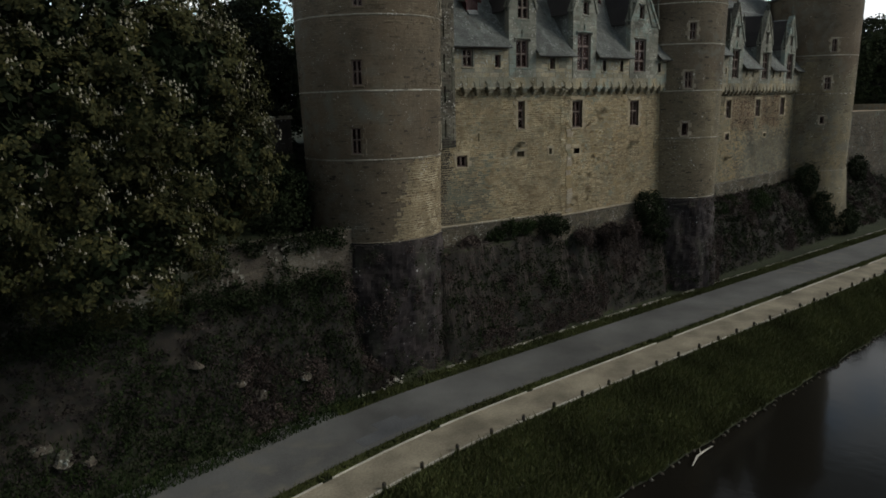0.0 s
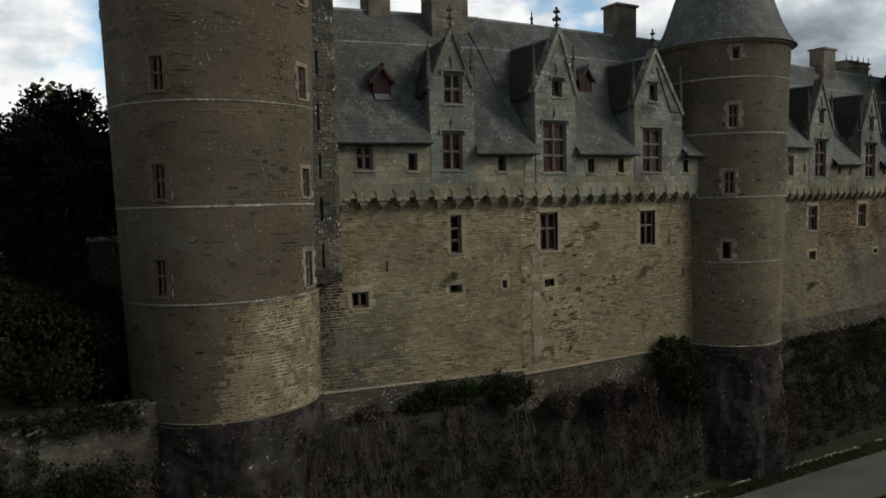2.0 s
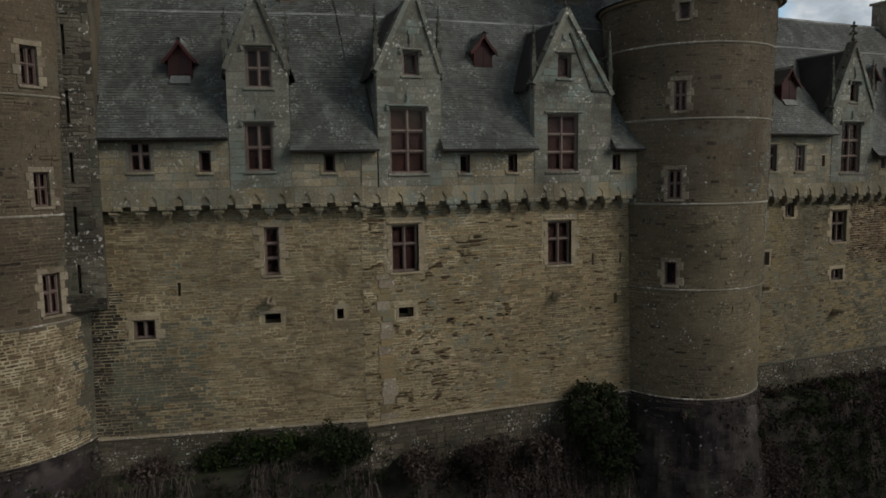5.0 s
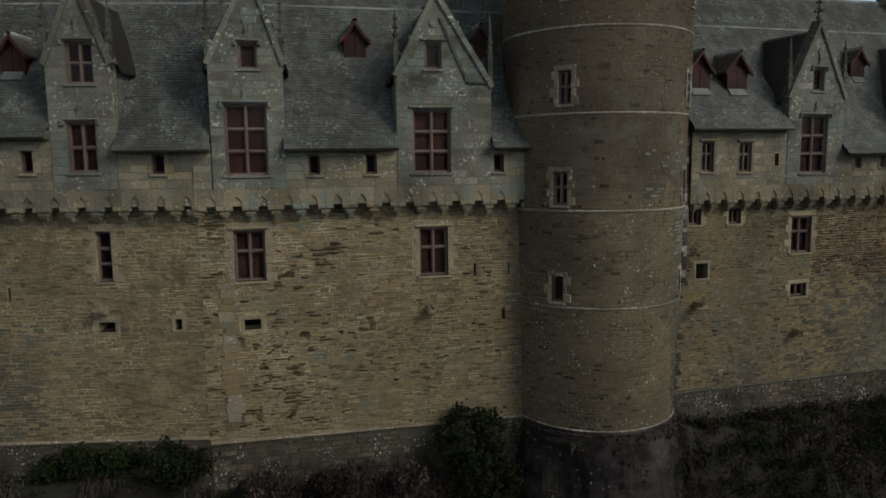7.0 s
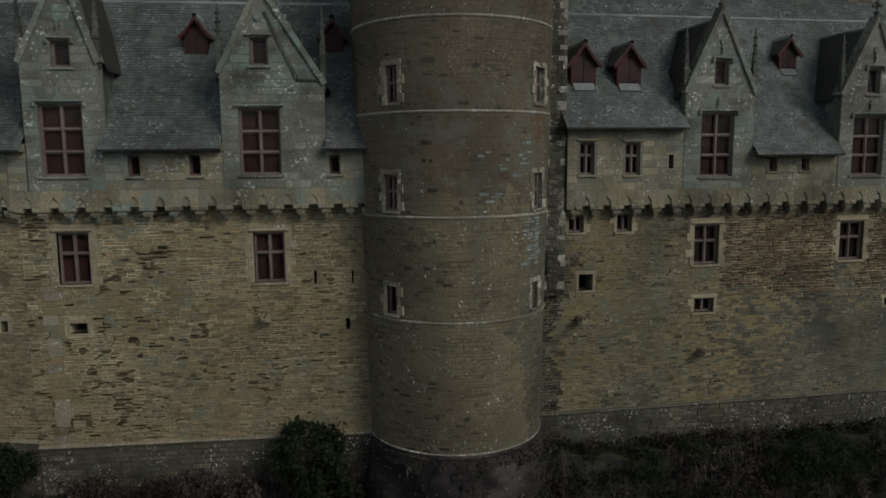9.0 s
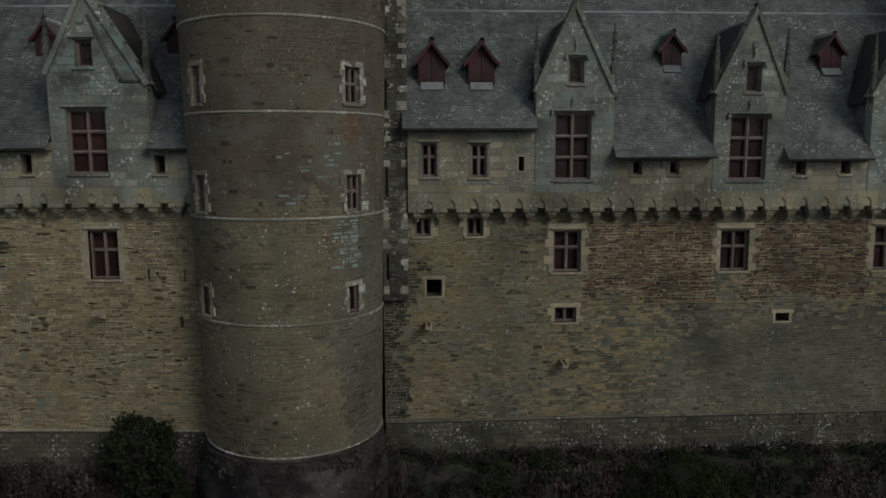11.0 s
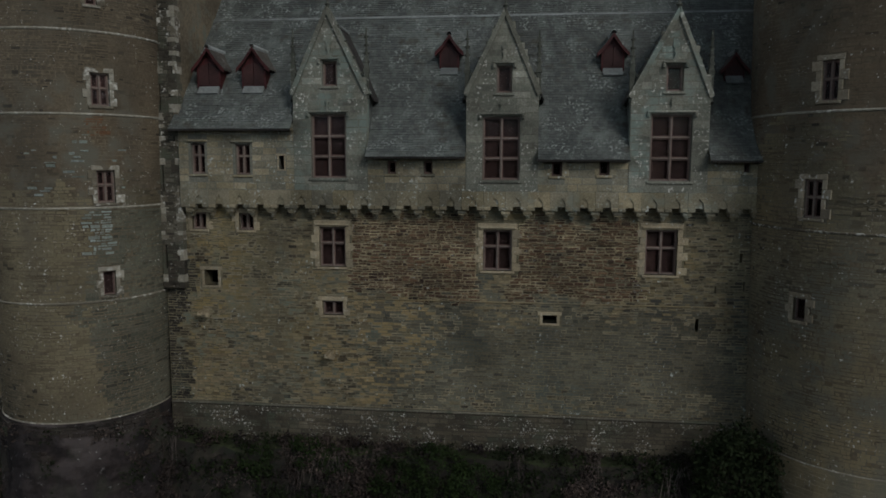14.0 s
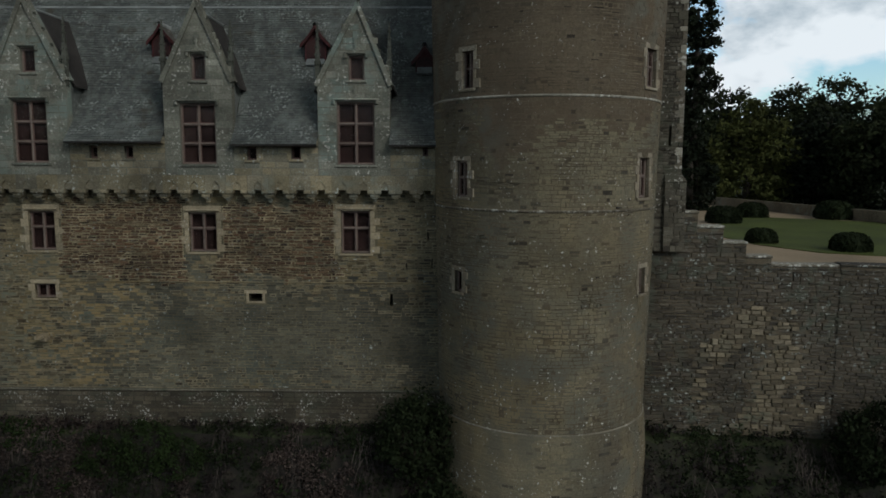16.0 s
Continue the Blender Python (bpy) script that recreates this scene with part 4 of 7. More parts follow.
            G().block(-w / 2 - q * 1.7, w / 2 + q * 1.7, -0.025, 0.3, h, h + q * 1.3, 0.01).make("lintel", DRESSED, t)
            G().block(-w / 2 - q, w / 2 + q, -0.03, 0.3, -q * .8, 0, 0.01).make("window_sill", DRESSED, t)
    return wall


west = facade("wall_west", WEST, 10.1, 10.9, 20.16,
    [(6.10, 6.70, 17.36, 19.34, "stack"), (2.62, 2.75, 16.64, 17.2, "slit"), (0.84, 1.69, 14.95, 15.73, "pair"), (6.0, 6.65, 15.36, 15.75, "hole"), (8.97, 9.24, 15.4, 15.82, "hole")],
    [(1.17, 1.99, 21.66, 22.82, "four"), (3.78, 4.24, 21.62, 22.46, "small"), (8.62, 9.08, 21.54, 22.28, "small")],
    [(4.95, 7.33)], [(0.0, 4.95, 22.95, 0.1), (7.33, 10.3, 22.42)], "rubble castle wall with an ashlar storey on corbels", 31, (5.0, 17.5), low_from=-0.8, first=0.98, pitch=0.985, worn=-0.1, grey=(-1.2, 3.0, 9.5, 14.9), corner_shade=(0.2, 17.2))
mid = facade("wall_middle", MID, 13.3, 10.66, 20.1,
    [(1.28, 2.47, 17.23, 19.25, "big"), (8.71, 9.92, 17.11, 19.12, "big"), (1.52, 2.18, 15.27, 15.68, "hole"), (11.03, 11.15, 16.98, 17.54, "slit"), (12.54, 12.64, 16.98, 17.52, "slit"), (12.27, 12.44, 15.06, 15.55, "slit")],
    [(4.26, 4.70, 21.42, 22.2, "small"), (6.51, 6.94, 21.42, 22.2, "small"), (11.80, 12.22, 21.42, 22.14, "small")],
    [(0.62, 3.35), (7.78, 11.69)], [(-0.06, 0.62, 22.42, -0.06), (3.35, 7.78, 22.42), (11.69, 13.3, 22.40)], "golden rubble castle wall with an ashlar storey on corbels", 47, (6.0, 15.5), first=0.54, pitch=0.963, worn=0.27, sound=0.4)
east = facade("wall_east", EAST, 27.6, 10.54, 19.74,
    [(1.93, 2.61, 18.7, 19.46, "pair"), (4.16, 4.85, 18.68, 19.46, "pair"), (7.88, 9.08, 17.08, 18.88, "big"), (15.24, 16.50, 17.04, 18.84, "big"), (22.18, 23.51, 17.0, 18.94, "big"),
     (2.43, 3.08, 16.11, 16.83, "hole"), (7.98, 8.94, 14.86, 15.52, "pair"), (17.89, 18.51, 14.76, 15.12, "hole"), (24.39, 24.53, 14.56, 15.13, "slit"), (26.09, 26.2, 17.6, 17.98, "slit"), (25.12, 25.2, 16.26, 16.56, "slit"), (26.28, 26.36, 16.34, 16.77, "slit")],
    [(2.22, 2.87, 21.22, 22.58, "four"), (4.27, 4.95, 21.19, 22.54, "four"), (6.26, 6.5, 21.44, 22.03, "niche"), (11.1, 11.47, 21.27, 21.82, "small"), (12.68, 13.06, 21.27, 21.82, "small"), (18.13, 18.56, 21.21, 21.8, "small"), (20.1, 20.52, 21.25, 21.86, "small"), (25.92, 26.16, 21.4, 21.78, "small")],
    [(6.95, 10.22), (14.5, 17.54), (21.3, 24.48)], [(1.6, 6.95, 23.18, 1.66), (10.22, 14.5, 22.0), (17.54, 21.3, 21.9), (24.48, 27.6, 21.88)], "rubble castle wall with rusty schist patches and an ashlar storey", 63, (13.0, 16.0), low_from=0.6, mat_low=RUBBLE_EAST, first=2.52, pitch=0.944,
    rust=((9.2, 15.1, 15.9, 19.5), (16.6, 22.0, 15.8, 19.4)), gold=(1.4, 14.2, 10.8, 16.2), grey=(12.6, 27.6, 10.6, 15.2), corner_shade=(1.5, 17.6))
G().block(9.3, 26.8, -0.055, 0.03, 15.62, 15.68, 0.015).make("drip_course", RUBBLE_EAST, east, "thin worn drip course across the wall")

# quoins at the bend of the river front: a ragged strip of pale dressed stone
rq = random.Random(17)
zq = 10.8
while zq < 17.0:
    hq = rq.uniform(0.2, 0.42)
    G().block(0.95 - rq.uniform(0.16, 0.42), 0.95 + rq.uniform(0.16, 0.46), -rq.uniform(0.03, 0.045), 0.2, zq + 0.006, zq + hq - 0.006, 0.012).make("quoin", RUBBLE_SMOOTH if rq.random() < 0.5 else DULLSTONE, mid, "pale dressed quoin")
    zq += hq


def spout(origin, u, z, length=0.75, label="worn stone water spout on the wall"):
    t = thing("water_spout", at(origin, u, 0, z), label, "spout", "water spouts")
    G().prism([(-0.12, 0.0), (0.12, 0.0), (0.12, 0.16), (0.06, 0.16), (0.06, 0.06), (-0.06, 0.06), (-0.06, 0.16), (-0.12, 0.16)], -length, 0.1).make("channel", DRESSED, t)
    G().block(-0.16, 0.16, -length * 0.45, 0.05, -0.2, 0.0, 0.05).make("bracket", DRESSED, t)


for o, u, z in ((MID, 9.1, 15.72), (EAST, 8.36, 13.05), (EAST, 2.48, 14.85), (WEST, 6.3, 16.3)):
    spout(o, u, z)

# ---------------------------------------------------------------- roofs


def profile(ez):
    return [(-0.98, ez), (-0.3, ez + 0.68), (0.55, ez + 1.75), (3.85, 28.65), (5.6, 30.75)]


def roof_point(pr, s):
    for (a, b), (c, d) in zip(pr, pr[1:]):
        l = math.hypot(c - a, d - b)
        if s <= l:
            return a + (c - a) * s / l, b + (d - b) * s / l, (c - a) / l, (d - b) / l
        s -= l
    return None


def roof(name, origin, segs, gaps, length, label, seed, near):
    ob = thing(name, origin, label, "roof", kind="structure")
    r = random.Random(seed)
    under, quads, pieces = G(), [], []
    for u0, u1, ez, inner in segs:
        pr = profile(ez)
        if inner:
            pr = [(0.3, ez + 1.4)] + pr[2:]
        for (a, b), (c, d) in zip(pr, pr[1:]):
            under.quad((u0, a, b), (u1, a, b), (u1, c, d), (u0, c, d))
        if not inner:
            under.quad((u0, pr[0][0] + 0.02, pr[0][1] - 0.07), (u1, pr[0][0] + 0.02, pr[0][1] - 0.07), (u1, pr[0][0], pr[0][1]), (u0, pr[0][0], pr[0][1]))
            under.quad((u0, 0.0, pr[0][1] - 0.04), (u1, 0.0, pr[0][1] - 0.04), (u1, pr[0][0] + 0.02, pr[0][1] - 0.07), (u0, pr[0][0] + 0.02, pr[0][1] - 0.07))
        s, row = 0.0, 0
        while True:
            p, q = roof_point(pr, s), roof_point(pr, s + 0.17)
            if q is None:
                break
            ny, nz = -p[3], p[2]
            u = u0 - (0.1 if row % 2 else 0.0)
            while u < u1:
                w = r.uniform(0.19, 0.26)
                a, b = max(u, u0), min(u + w - 0.006, u1)
                if b - a > 0.03 and not (inner and p[1] < inner):
                    t = r.uniform(0.016, 0.032)
                    j = r.uniform(-0.012, 0.012)
                    lo0, lo1 = (p[0] + ny * t - p[2] * j, p[1] + nz * t - p[3] * j), (p[0] - p[2] * j, p[1] - p[3] * j)
                    hi = (q[0] + ny * 0.003, q[1] + nz * 0.003)
                    pieces.append((abs((a + b) / 2 - near[0]) + abs(p[1] - near[1]), [(a, *lo0), (b, *lo0), (b, *hi), (a, *hi)], [(a, *lo1), (b, *lo1), (b, *lo0), (a, *lo0)]))
                u += w
            s += 0.145
            row += 1
    # back slope
    under.quad((0, 5.6, 30.75), (length, 5.6, 30.75), (length, 11.5, 22.6), (0, 11.5, 22.6))
    under.make("roof_deck", DARKSLATE, ob, fix=False)
    pieces.sort(key=lambda t: t[0])
    for _, a, b in pieces[300:]:
        quads += a + b
    sl = fast_quads("slate_covering", quads, SLATE, ob)
    sl["kind"] = "stuff"
    for _, a, b in pieces[:300]:
        me = bpy.data.meshes.new("slate")
        me.from_pydata(a + b[:2], [], [(0, 1, 2, 3), (4, 5, 1, 0)])
        me.materials.append(SLATE)
        new("slate", me).parent = ob
    g = G()
    for k in range(max(1, round(length / 2.0))):
        a, b = length * k / round(length / 2.0), length * (k + 1) / round(length / 2.0)
        g.hexa([(a, 3.80, 28.60), (b - 0.01, 3.80, 28.60), (b - 0.01, 3.90, 28.69), (a, 3.90, 28.69), (a, 3.78, 28.63), (b - 0.01, 3.78, 28.63), (b - 0.01, 3.88, 28.73), (a, 3.88, 28.73)])
    g.make("flashing", LEAD, ob, "pale lead flashing along the break of the roof", fix=False)
    G().lathe([(0.13, 0), (0.13, length)], 10).make("ridge_cap", LEAD, ob).matrix_local = Matrix(((0, 0, 1, 0), (1, 0, 0, 5.6), (0, 1, 0, 30.74), (0, 0, 0, 1)))
    return ob


roof("roof_west", WEST, [(-1.4, 0.0, 22.95, 24.6), (0.0, 4.95, 22.95, 0), (4.95, 7.33, 22.42, 25.0), (7.33, 10.5, 22.42, 0)], [], 10.3, "blue-grey slate roof streaked with lichen", 71, (3.0, 24.5))
roof("roof_middle", MID, [(0.0, 0.62, 22.42, 0), (0.62, 3.35, 22.42, 25.0), (3.35, 7.78, 22.42, 0), (7.78, 11.69, 22.42, 25.0), (11.69, 13.9, 22.40, 0), (13.9, 17.0, 22.40, 24.6)], [], 17.0, "steep slate roof between stone dormers", 72, (5.6, 24.0))
roof("roof_east", EAST, [(-1.5, 1.45, 23.18, 24.9), (1.45, 6.95, 23.18, 0), (6.95, 10.22, 22.0, 24.0), (10.22, 14.5, 22.0, 0), (14.5, 17.54, 22.0, 24.0), (17.54, 21.3, 21.9, 0), (21.3, 24.48, 21.9, 24.0), (24.48, 28.2, 21.88, 0), (28.2, 31.5, 21.88, 24.0)], [], 31.5, "steep slate roof with lichen streaks and a lead flashing", 73, (12.4, 23.5))


def pinnacle(name, parent, u, z0, z1, y, w=0.095):
    h = z1 - z0
    g = G()
    g.box(u - w, u + w, y - w, y + w, z0, z0 + h * 0.38)
    g.box(u - w * 1.35, u + w * 1.35, y - w * 1.35, y + w * 1.35, z0 + h * 0.38, z0 + h * 0.43)
    a, b = z0 + h * 0.43, z1
    g.hexa([(u - w, y - w, a), (u + w, y - w, a), (u + w, y + w, a), (u - w, y + w, a), (u - .02, y - .02, b), (u + .02, y - .02, b), (u + .02, y + .02, b), (u - .02, y + .02, b)])
    for k in range(4):
        t = a + (b - a) * (0.15 + 0.2 * k)
        q = w * (1.25 - 0.2 * k)
        for sx, sy in ((-1, 0), (1, 0), (0, -1), (0, 1)):
            g.box(u + sx * q - .03, u + sx * q + .03, y + sy * q - .03, y + sy * q + .03, t, t + 0.08)
    g.make(name, PINNACLE, parent)


def finial(parent, u, z, y, s=1.0):
    g = G()
    g.lathe([(0.0, z - 0.3), (0.10 * s, z - 0.3), (0.07 * s, z + 0.1), (0.13 * s, z + 0.2), (0.05 * s, z + 0.3), (0.05 * s, z + 0.55), (0.11 * s, z + 0.62), (0.05 * s, z + 0.7), (0.05 * s, z + 1.0), (0.08 * s, z + 1.08), (0.0, z + 1.2)], 8, c=(u, y))
    for dz, q in ((0.45, 0.24), (0.85, 0.17)):
        g.box(u - q * s, u + q * s, y - .05, y + .05, z + dz, z + dz + .1)
        g.box(u - .05, u + .05, y - q * s, y + q * s, z + dz, z + dz + .1)
    g.make("finial", PINNACLE, parent, "carved stone finial")


def dormer(origin, u0, u1, pu, pz, sl, sr, low, up, base, label, seed, hood="ogee", fin=1.0, ez=22.42, foot=None):
    """A stone dormer with a steep gable, flush with the upper storey. foot: where an inner rake of mouldings ends, with a ledge beside it."""
    V = OUT + 0.025
    d = thing("dormer", origin @ pose(0, -V, 0), label, "dormer", "stone dormers")
    gr = u1
    kl, kr = (pz - sl) / (pu - u0), (pz - sr) / (gr - pu)
    lines = [(-kl, 1, sl - kl * u0), (kr, 1, sr + kr * gr)]
    panel(G(), u0, gr, base, pz, [low, up], 0.45, lines=lines).make("gable_core", JOINT, d)
    for a, z in ((u0, sl), (u1, sr)):
        G().quad((a, 0, base), (a, 0, z), (a, 0.45, z), (a, 0.45, base)).make("gable_edge", GREYSTONE, d, fix=False)
    rows = lay(u0, gr, base, pz, [around(low, 0.02), around(up, 0.02)], (0.27, 0.33), (0.38, 0.8), seed, lines)
    if foot:
        G().block(foot - 0.06, u1 + 0.05, -0.07, 0.03, sr - 0.06, sr + 0.05, 0.02).make("ledge", PINNACLE, d, "weathered ledge moulding beside the gable")
        G().hexa([(foot - 0.02, -0.07, sr), (foot + 0.1, -0.07, sr), (foot + 0.1, 0.03, sr), (foot - 0.02, 0.03, sr), (pu + 0.10, -0.07, pz - 0.9), (pu + 0.2, -0.07, pz - 0.9), (pu + 0.2, 0.03, pz - 0.9), (pu + 0.10, 0.03, pz - 0.9)]).make("rake_moulding", PINNACLE, d, "inner rake moulding on the gable")
    masonry(rows, lambda x, y, z: (x, y, z), GREYSTONE, d, seed, proud=(0.003, 0.013), gap=0.0045, edge=0.008, apart=len(rows), near=(pu, base), name="ashlar_block")
    # copings on the gable
    for (a, z), k in (((u0, sl), 1), ((gr, sr), -1)):
        o = 0.13 * k
        cope = G().hexa([(a - o, -0.10, z - 0.10), (a + o * 0.4, -0.10, z - 0.2), (a + o * 0.4, 0.5, z - 0.2), (a - o, 0.5, z - 0.10),
                  (pu - o * 0.3, -0.10, pz + 0.22), (pu + o * 0.1, -0.10, pz - 0.08), (pu + o * 0.1, 0.5, pz - 0.08), (pu - o * 0.3, 0.5, pz + 0.22)]).make("coping", GREYSTONE, d)
        for i in range(1, 5):
            f = i / 5.0
            x, q = a + (pu - a) * f - o * 0.9, z + (pz - z) * f
            G().box(x - 0.05, x + 0.05, 0.04, 0.16, q + 0.03, q + 0.15).make("crocket", PINNACLE, cope)
        pinnacle("pinnacle", d, a + 0.02 * k, z - 0.35, z + (pz - z) * 0.80, 0.12)
    finial(d, pu, pz + 0.15, 0.15, fin)
    cu, cz = (up[0] + up[1]) / 2, up[3] + 0.42
    G().prism([(cu - 0.13, cz + 0.3), (cu, cz + 0.16), (cu + 0.13, cz + 0.3), (cu + 0.11, cz + 0.46), (cu, cz + 0.55), (cu - 0.11, cz + 0.46)], -0.07, 0.02).make("carving", GREYSTONE, d, "weathered carved shield")
    # roof behind the gable, and its cheeks
    rz, ov = pz - 0.25, 0.22
    yb = V + 0.55 + (rz - ez - 1.75) / ((28.65 - ez - 1.75) / 3.3) + 0.15
    for a, z, k in ((u0, sl, 1), (u1, sr, -1)):
        e, ye = a - ov * k, V + 0.55 + max(0, (z - 0.25 - ez - 1.75)) / ((28.65 - ez - 1.75) / 3.3) + 0.3
        m1 = (a * 0.55 + pu * 0.45 - 0.16 * k, z * 0.55 + rz * 0.45 - 0.12)
        for (p, q), (r_, s_), y0, y1 in (((e, z - 0.30), m1, 0.42, ye * 0.55 + yb * 0.45), (m1, (pu, rz), 0.42, yb)):
            yy = ye if (p, q) == (e, z - 0.30) else ye * 0.55 + yb * 0.45
            G().hexa([(p, y0, q - 0.1), (p, yy, q - 0.1), (r_, y1, s_ - 0.1), (r_, y0, s_ - 0.1), (p, y0, q), (p, yy, q), (r_, y1, s_), (r_, y0, s_)]).make("roof_slope", DARKSLATE, d)
        G().prism([(0.4, 22.2), (0.4, z - 0.2), (ye, z - 0.2), (V + 0.2, ez + 1.2)], a + 0.02 * k, a + 0.16 * k, "x").make("cheek", SLATE, d, "slate-hung side wall")
    g = G().lathe([(0.07, 0.35), (0.07, yb)], 8)
    ob = g.make("ridge_cap", LEAD, d)
    ob.matrix_local = Matrix(((1, 0, 0, pu), (0, 0, 1, 0), (0, 1, 0, rz + 0.02), (0, 0, 0, 1)))
    for o, c, r_, cut in ((low, 2, 3, None), (up, 2 if up[1] - up[0] > 0.8 else 1, 2 if up[3] - up[2] > 1.3 else 1, None)):
        w = window(at(origin, (o[0] + o[1]) / 2, V, o[2]), o[1] - o[0], o[3] - o[2], c, r_ if not (o is low and o[3] - o[2] < 2.2) else 2, "", stone=GREYSTONE, cut=cut, hood=hood,
                   shutters=(0, 1, 2) if o is low and seed % 2 == 0 else (), label="tall mullioned dormer window with six lights" if o is low else "small window high in a dormer gable", depth=0.2)
    return d


dormer(WEST, 4.95, 7.33, 6.2, 28.5, 25.75, 25.75, (5.58, 6.64, 21.62, 23.5), (5.72, 6.70, 24.9, 26.42), 20.96, "grey stone dormer with a crocketed gable and pinnacles", 80, ez=22.42, fin=0.8)
dormer(MID, 0.66, 3.42, 2.30, 28.9, 25.75, 25.75, (1.18, 2.74, 21.44, 24.12), (1.80, 2.47, 25.45, 26.4), 20.9, "grey stone dormer with a tall crossed finial", 82, fin=1.15)
dormer(MID, 7.78, 11.69, 9.40, 28.4, 25.4, 25.0, (8.43, 9.98, 21.42, 23.94), (8.96, 9.62, 25.54, 26.56), 20.9, "wide grey stone dormer with an uneven gable and a ledge", 84, hood=True, fin=0.8, foot=10.68)
dormer(EAST, 6.95, 10.22, 8.52, 28.1, 24.8, 24.8, (7.74, 9.28, 21.06, 23.82), (8.28, 8.92, 25.0, 26.05), 20.54, "grey stone dormer with crocketed pinnacles", 85, ez=22.0)
dormer(EAST, 14.5, 17.54, 16.1, 27.9, 24.75, 24.75, (15.20, 16.78, 21.02, 23.7), (15.77, 16.41, 24.66, 25.8), 20.54, "grey stone dormer with a carved ogee hood", 87, ez=22.0)
dormer(EAST, 21.3, 24.48, 23.1, 27.8, 24.6, 24.6, (22.14, 23.80, 21.02, 23.76), (22.68, 23.36, 24.68, 25.74), 20.54, "grey stone dormer beside the corner tower", 89, ez=21.9)


def roof_lucarne(origin, u, y, z, w=0.48, h=0.80, label="small red-painted wooden roof dormer with a slate hood"):
    """A little wooden dormer that sits on the slates; z is its sill, h the height of its face below the hood."""
    t = thing("lucarne", at(origin, u, -y, z), label, "roof dormer", "red roof dormers")
    rise, d = w * 1.35, 1.3
    case = G().box(-w, w, 0.02, d, -0.3, h).make("box", REDWOOD, t)
    G().prism([(-w, h), (w, h), (0.0, h + rise)], 0.06, d + 0.2).make("gable", REDWOOD, t)
    for k in (-1, 1):
        e, top = k * (w + 0.2), h + rise + 0.08
        # the hood is kicked outwards towards its eaves
        mid = (k * w * 0.72, h + rise * 0.36)
        for p, q in (((e, h - 0.12), mid), (mid, (0.0, top))):
            G().hexa([(p[0], -0.16, p[1]), (p[0], d + 0.75, p[1]), (q[0], d + 0.9, q[1]), (q[0], -0.16, q[1]), (p[0], -0.16, p[1] + 0.09), (p[0], d + 0.75, p[1] + 0.09), (q[0], d + 0.9, q[1] + 0.09), (q[0], -0.16, q[1] + 0.09)]).make("roof_slope", HOOD, t)
            G().hexa([(p[0], -0.20, p[1] - 0.12), (p[0], -0.13, p[1] - 0.12), (q[0], -0.13, q[1] - 0.12), (q[0], -0.20, q[1] - 0.12), (p[0], -0.20, p[1] + 0.06), (p[0], -0.13, p[1] + 0.06), (q[0], -0.13, q[1] + 0.06), (q[0], -0.20, q[1] + 0.06)]).make("barge_board", REDWOOD, t)
        G().prism([(k * 0.015, 0.08), (k * (w - 0.08), 0.08), (k * (w - 0.08), h - 0.1), (k * (w - 0.18), h + 0.08), (k * 0.015, h + 0.2)], -0.02, 0.03).make("door_leaf", SHUTTER, case, "dark red boarded hatch leaf")
        G().hexa([(k * w, -0.02, 0.0), (k * (w - 0.09), -0.02, 0.0), (k * (w - 0.09), 0.04, 0.0), (k * w, 0.04, 0.0), (k * w, -0.02, h), (k * (w - 0.09), -0.02, h), (k * (w - 0.09), 0.04, h), (k * w, 0.04, h)]).make("jamb", REDWOOD, case)
    G().lathe([(0.11, -0.2), (0.12, 0.1), (0.11, d + 0.7), (0.15, d + 0.72), (0.15, d + 0.86), (0.0, d + 0.9)], 8).make("ridge_cap", LEADCAP, t, "pale lead ridge cap").matrix_local = Matrix(((1, 0, 0, 0), (0, 0, 1, 0), (0, 1, 0, h + rise + 0.14), (0, 0, 0, 1)))
    G().hexa([(-w * 0.85, -0.20, -0.34), (w * 0.85, -0.20, -0.34), (w * 0.85, 0.06, -0.02), (-w * 0.85, 0.06, -0.02), (-w * 0.85, -0.26, -0.29), (w * 0.85, -0.26, -0.29), (w * 0.85, 0.0, 0.03), (-w * 0.85, 0.0, 0.03)]).make("apron", LEAD, t, "grey lead apron below the hatch")


for o, u, y, z, w, h in ((EAST, 2.72, 0.60, 25.12, 0.56, 0.85), (EAST, 4.82, 0.60, 25.12, 0.56, 0.85), (EAST, 13.51, 2.05, 26.02, 0.45, 0.75), (EAST, 20.8, 1.95, 25.92, 0.50, 0.72), (EAST, 25.92, 1.62, 25.50, 0.42, 0.30),
                         (MID, 6.45, 2.1, 26.22, 0.46, 0.80), (MID, 11.95, 2.2, 26.3, 0.44, 0.75), (WEST, 3.0, 1.10, 25.52, 0.46, 0.68)):
    roof_lucarne(o, u, y, z, w, h)


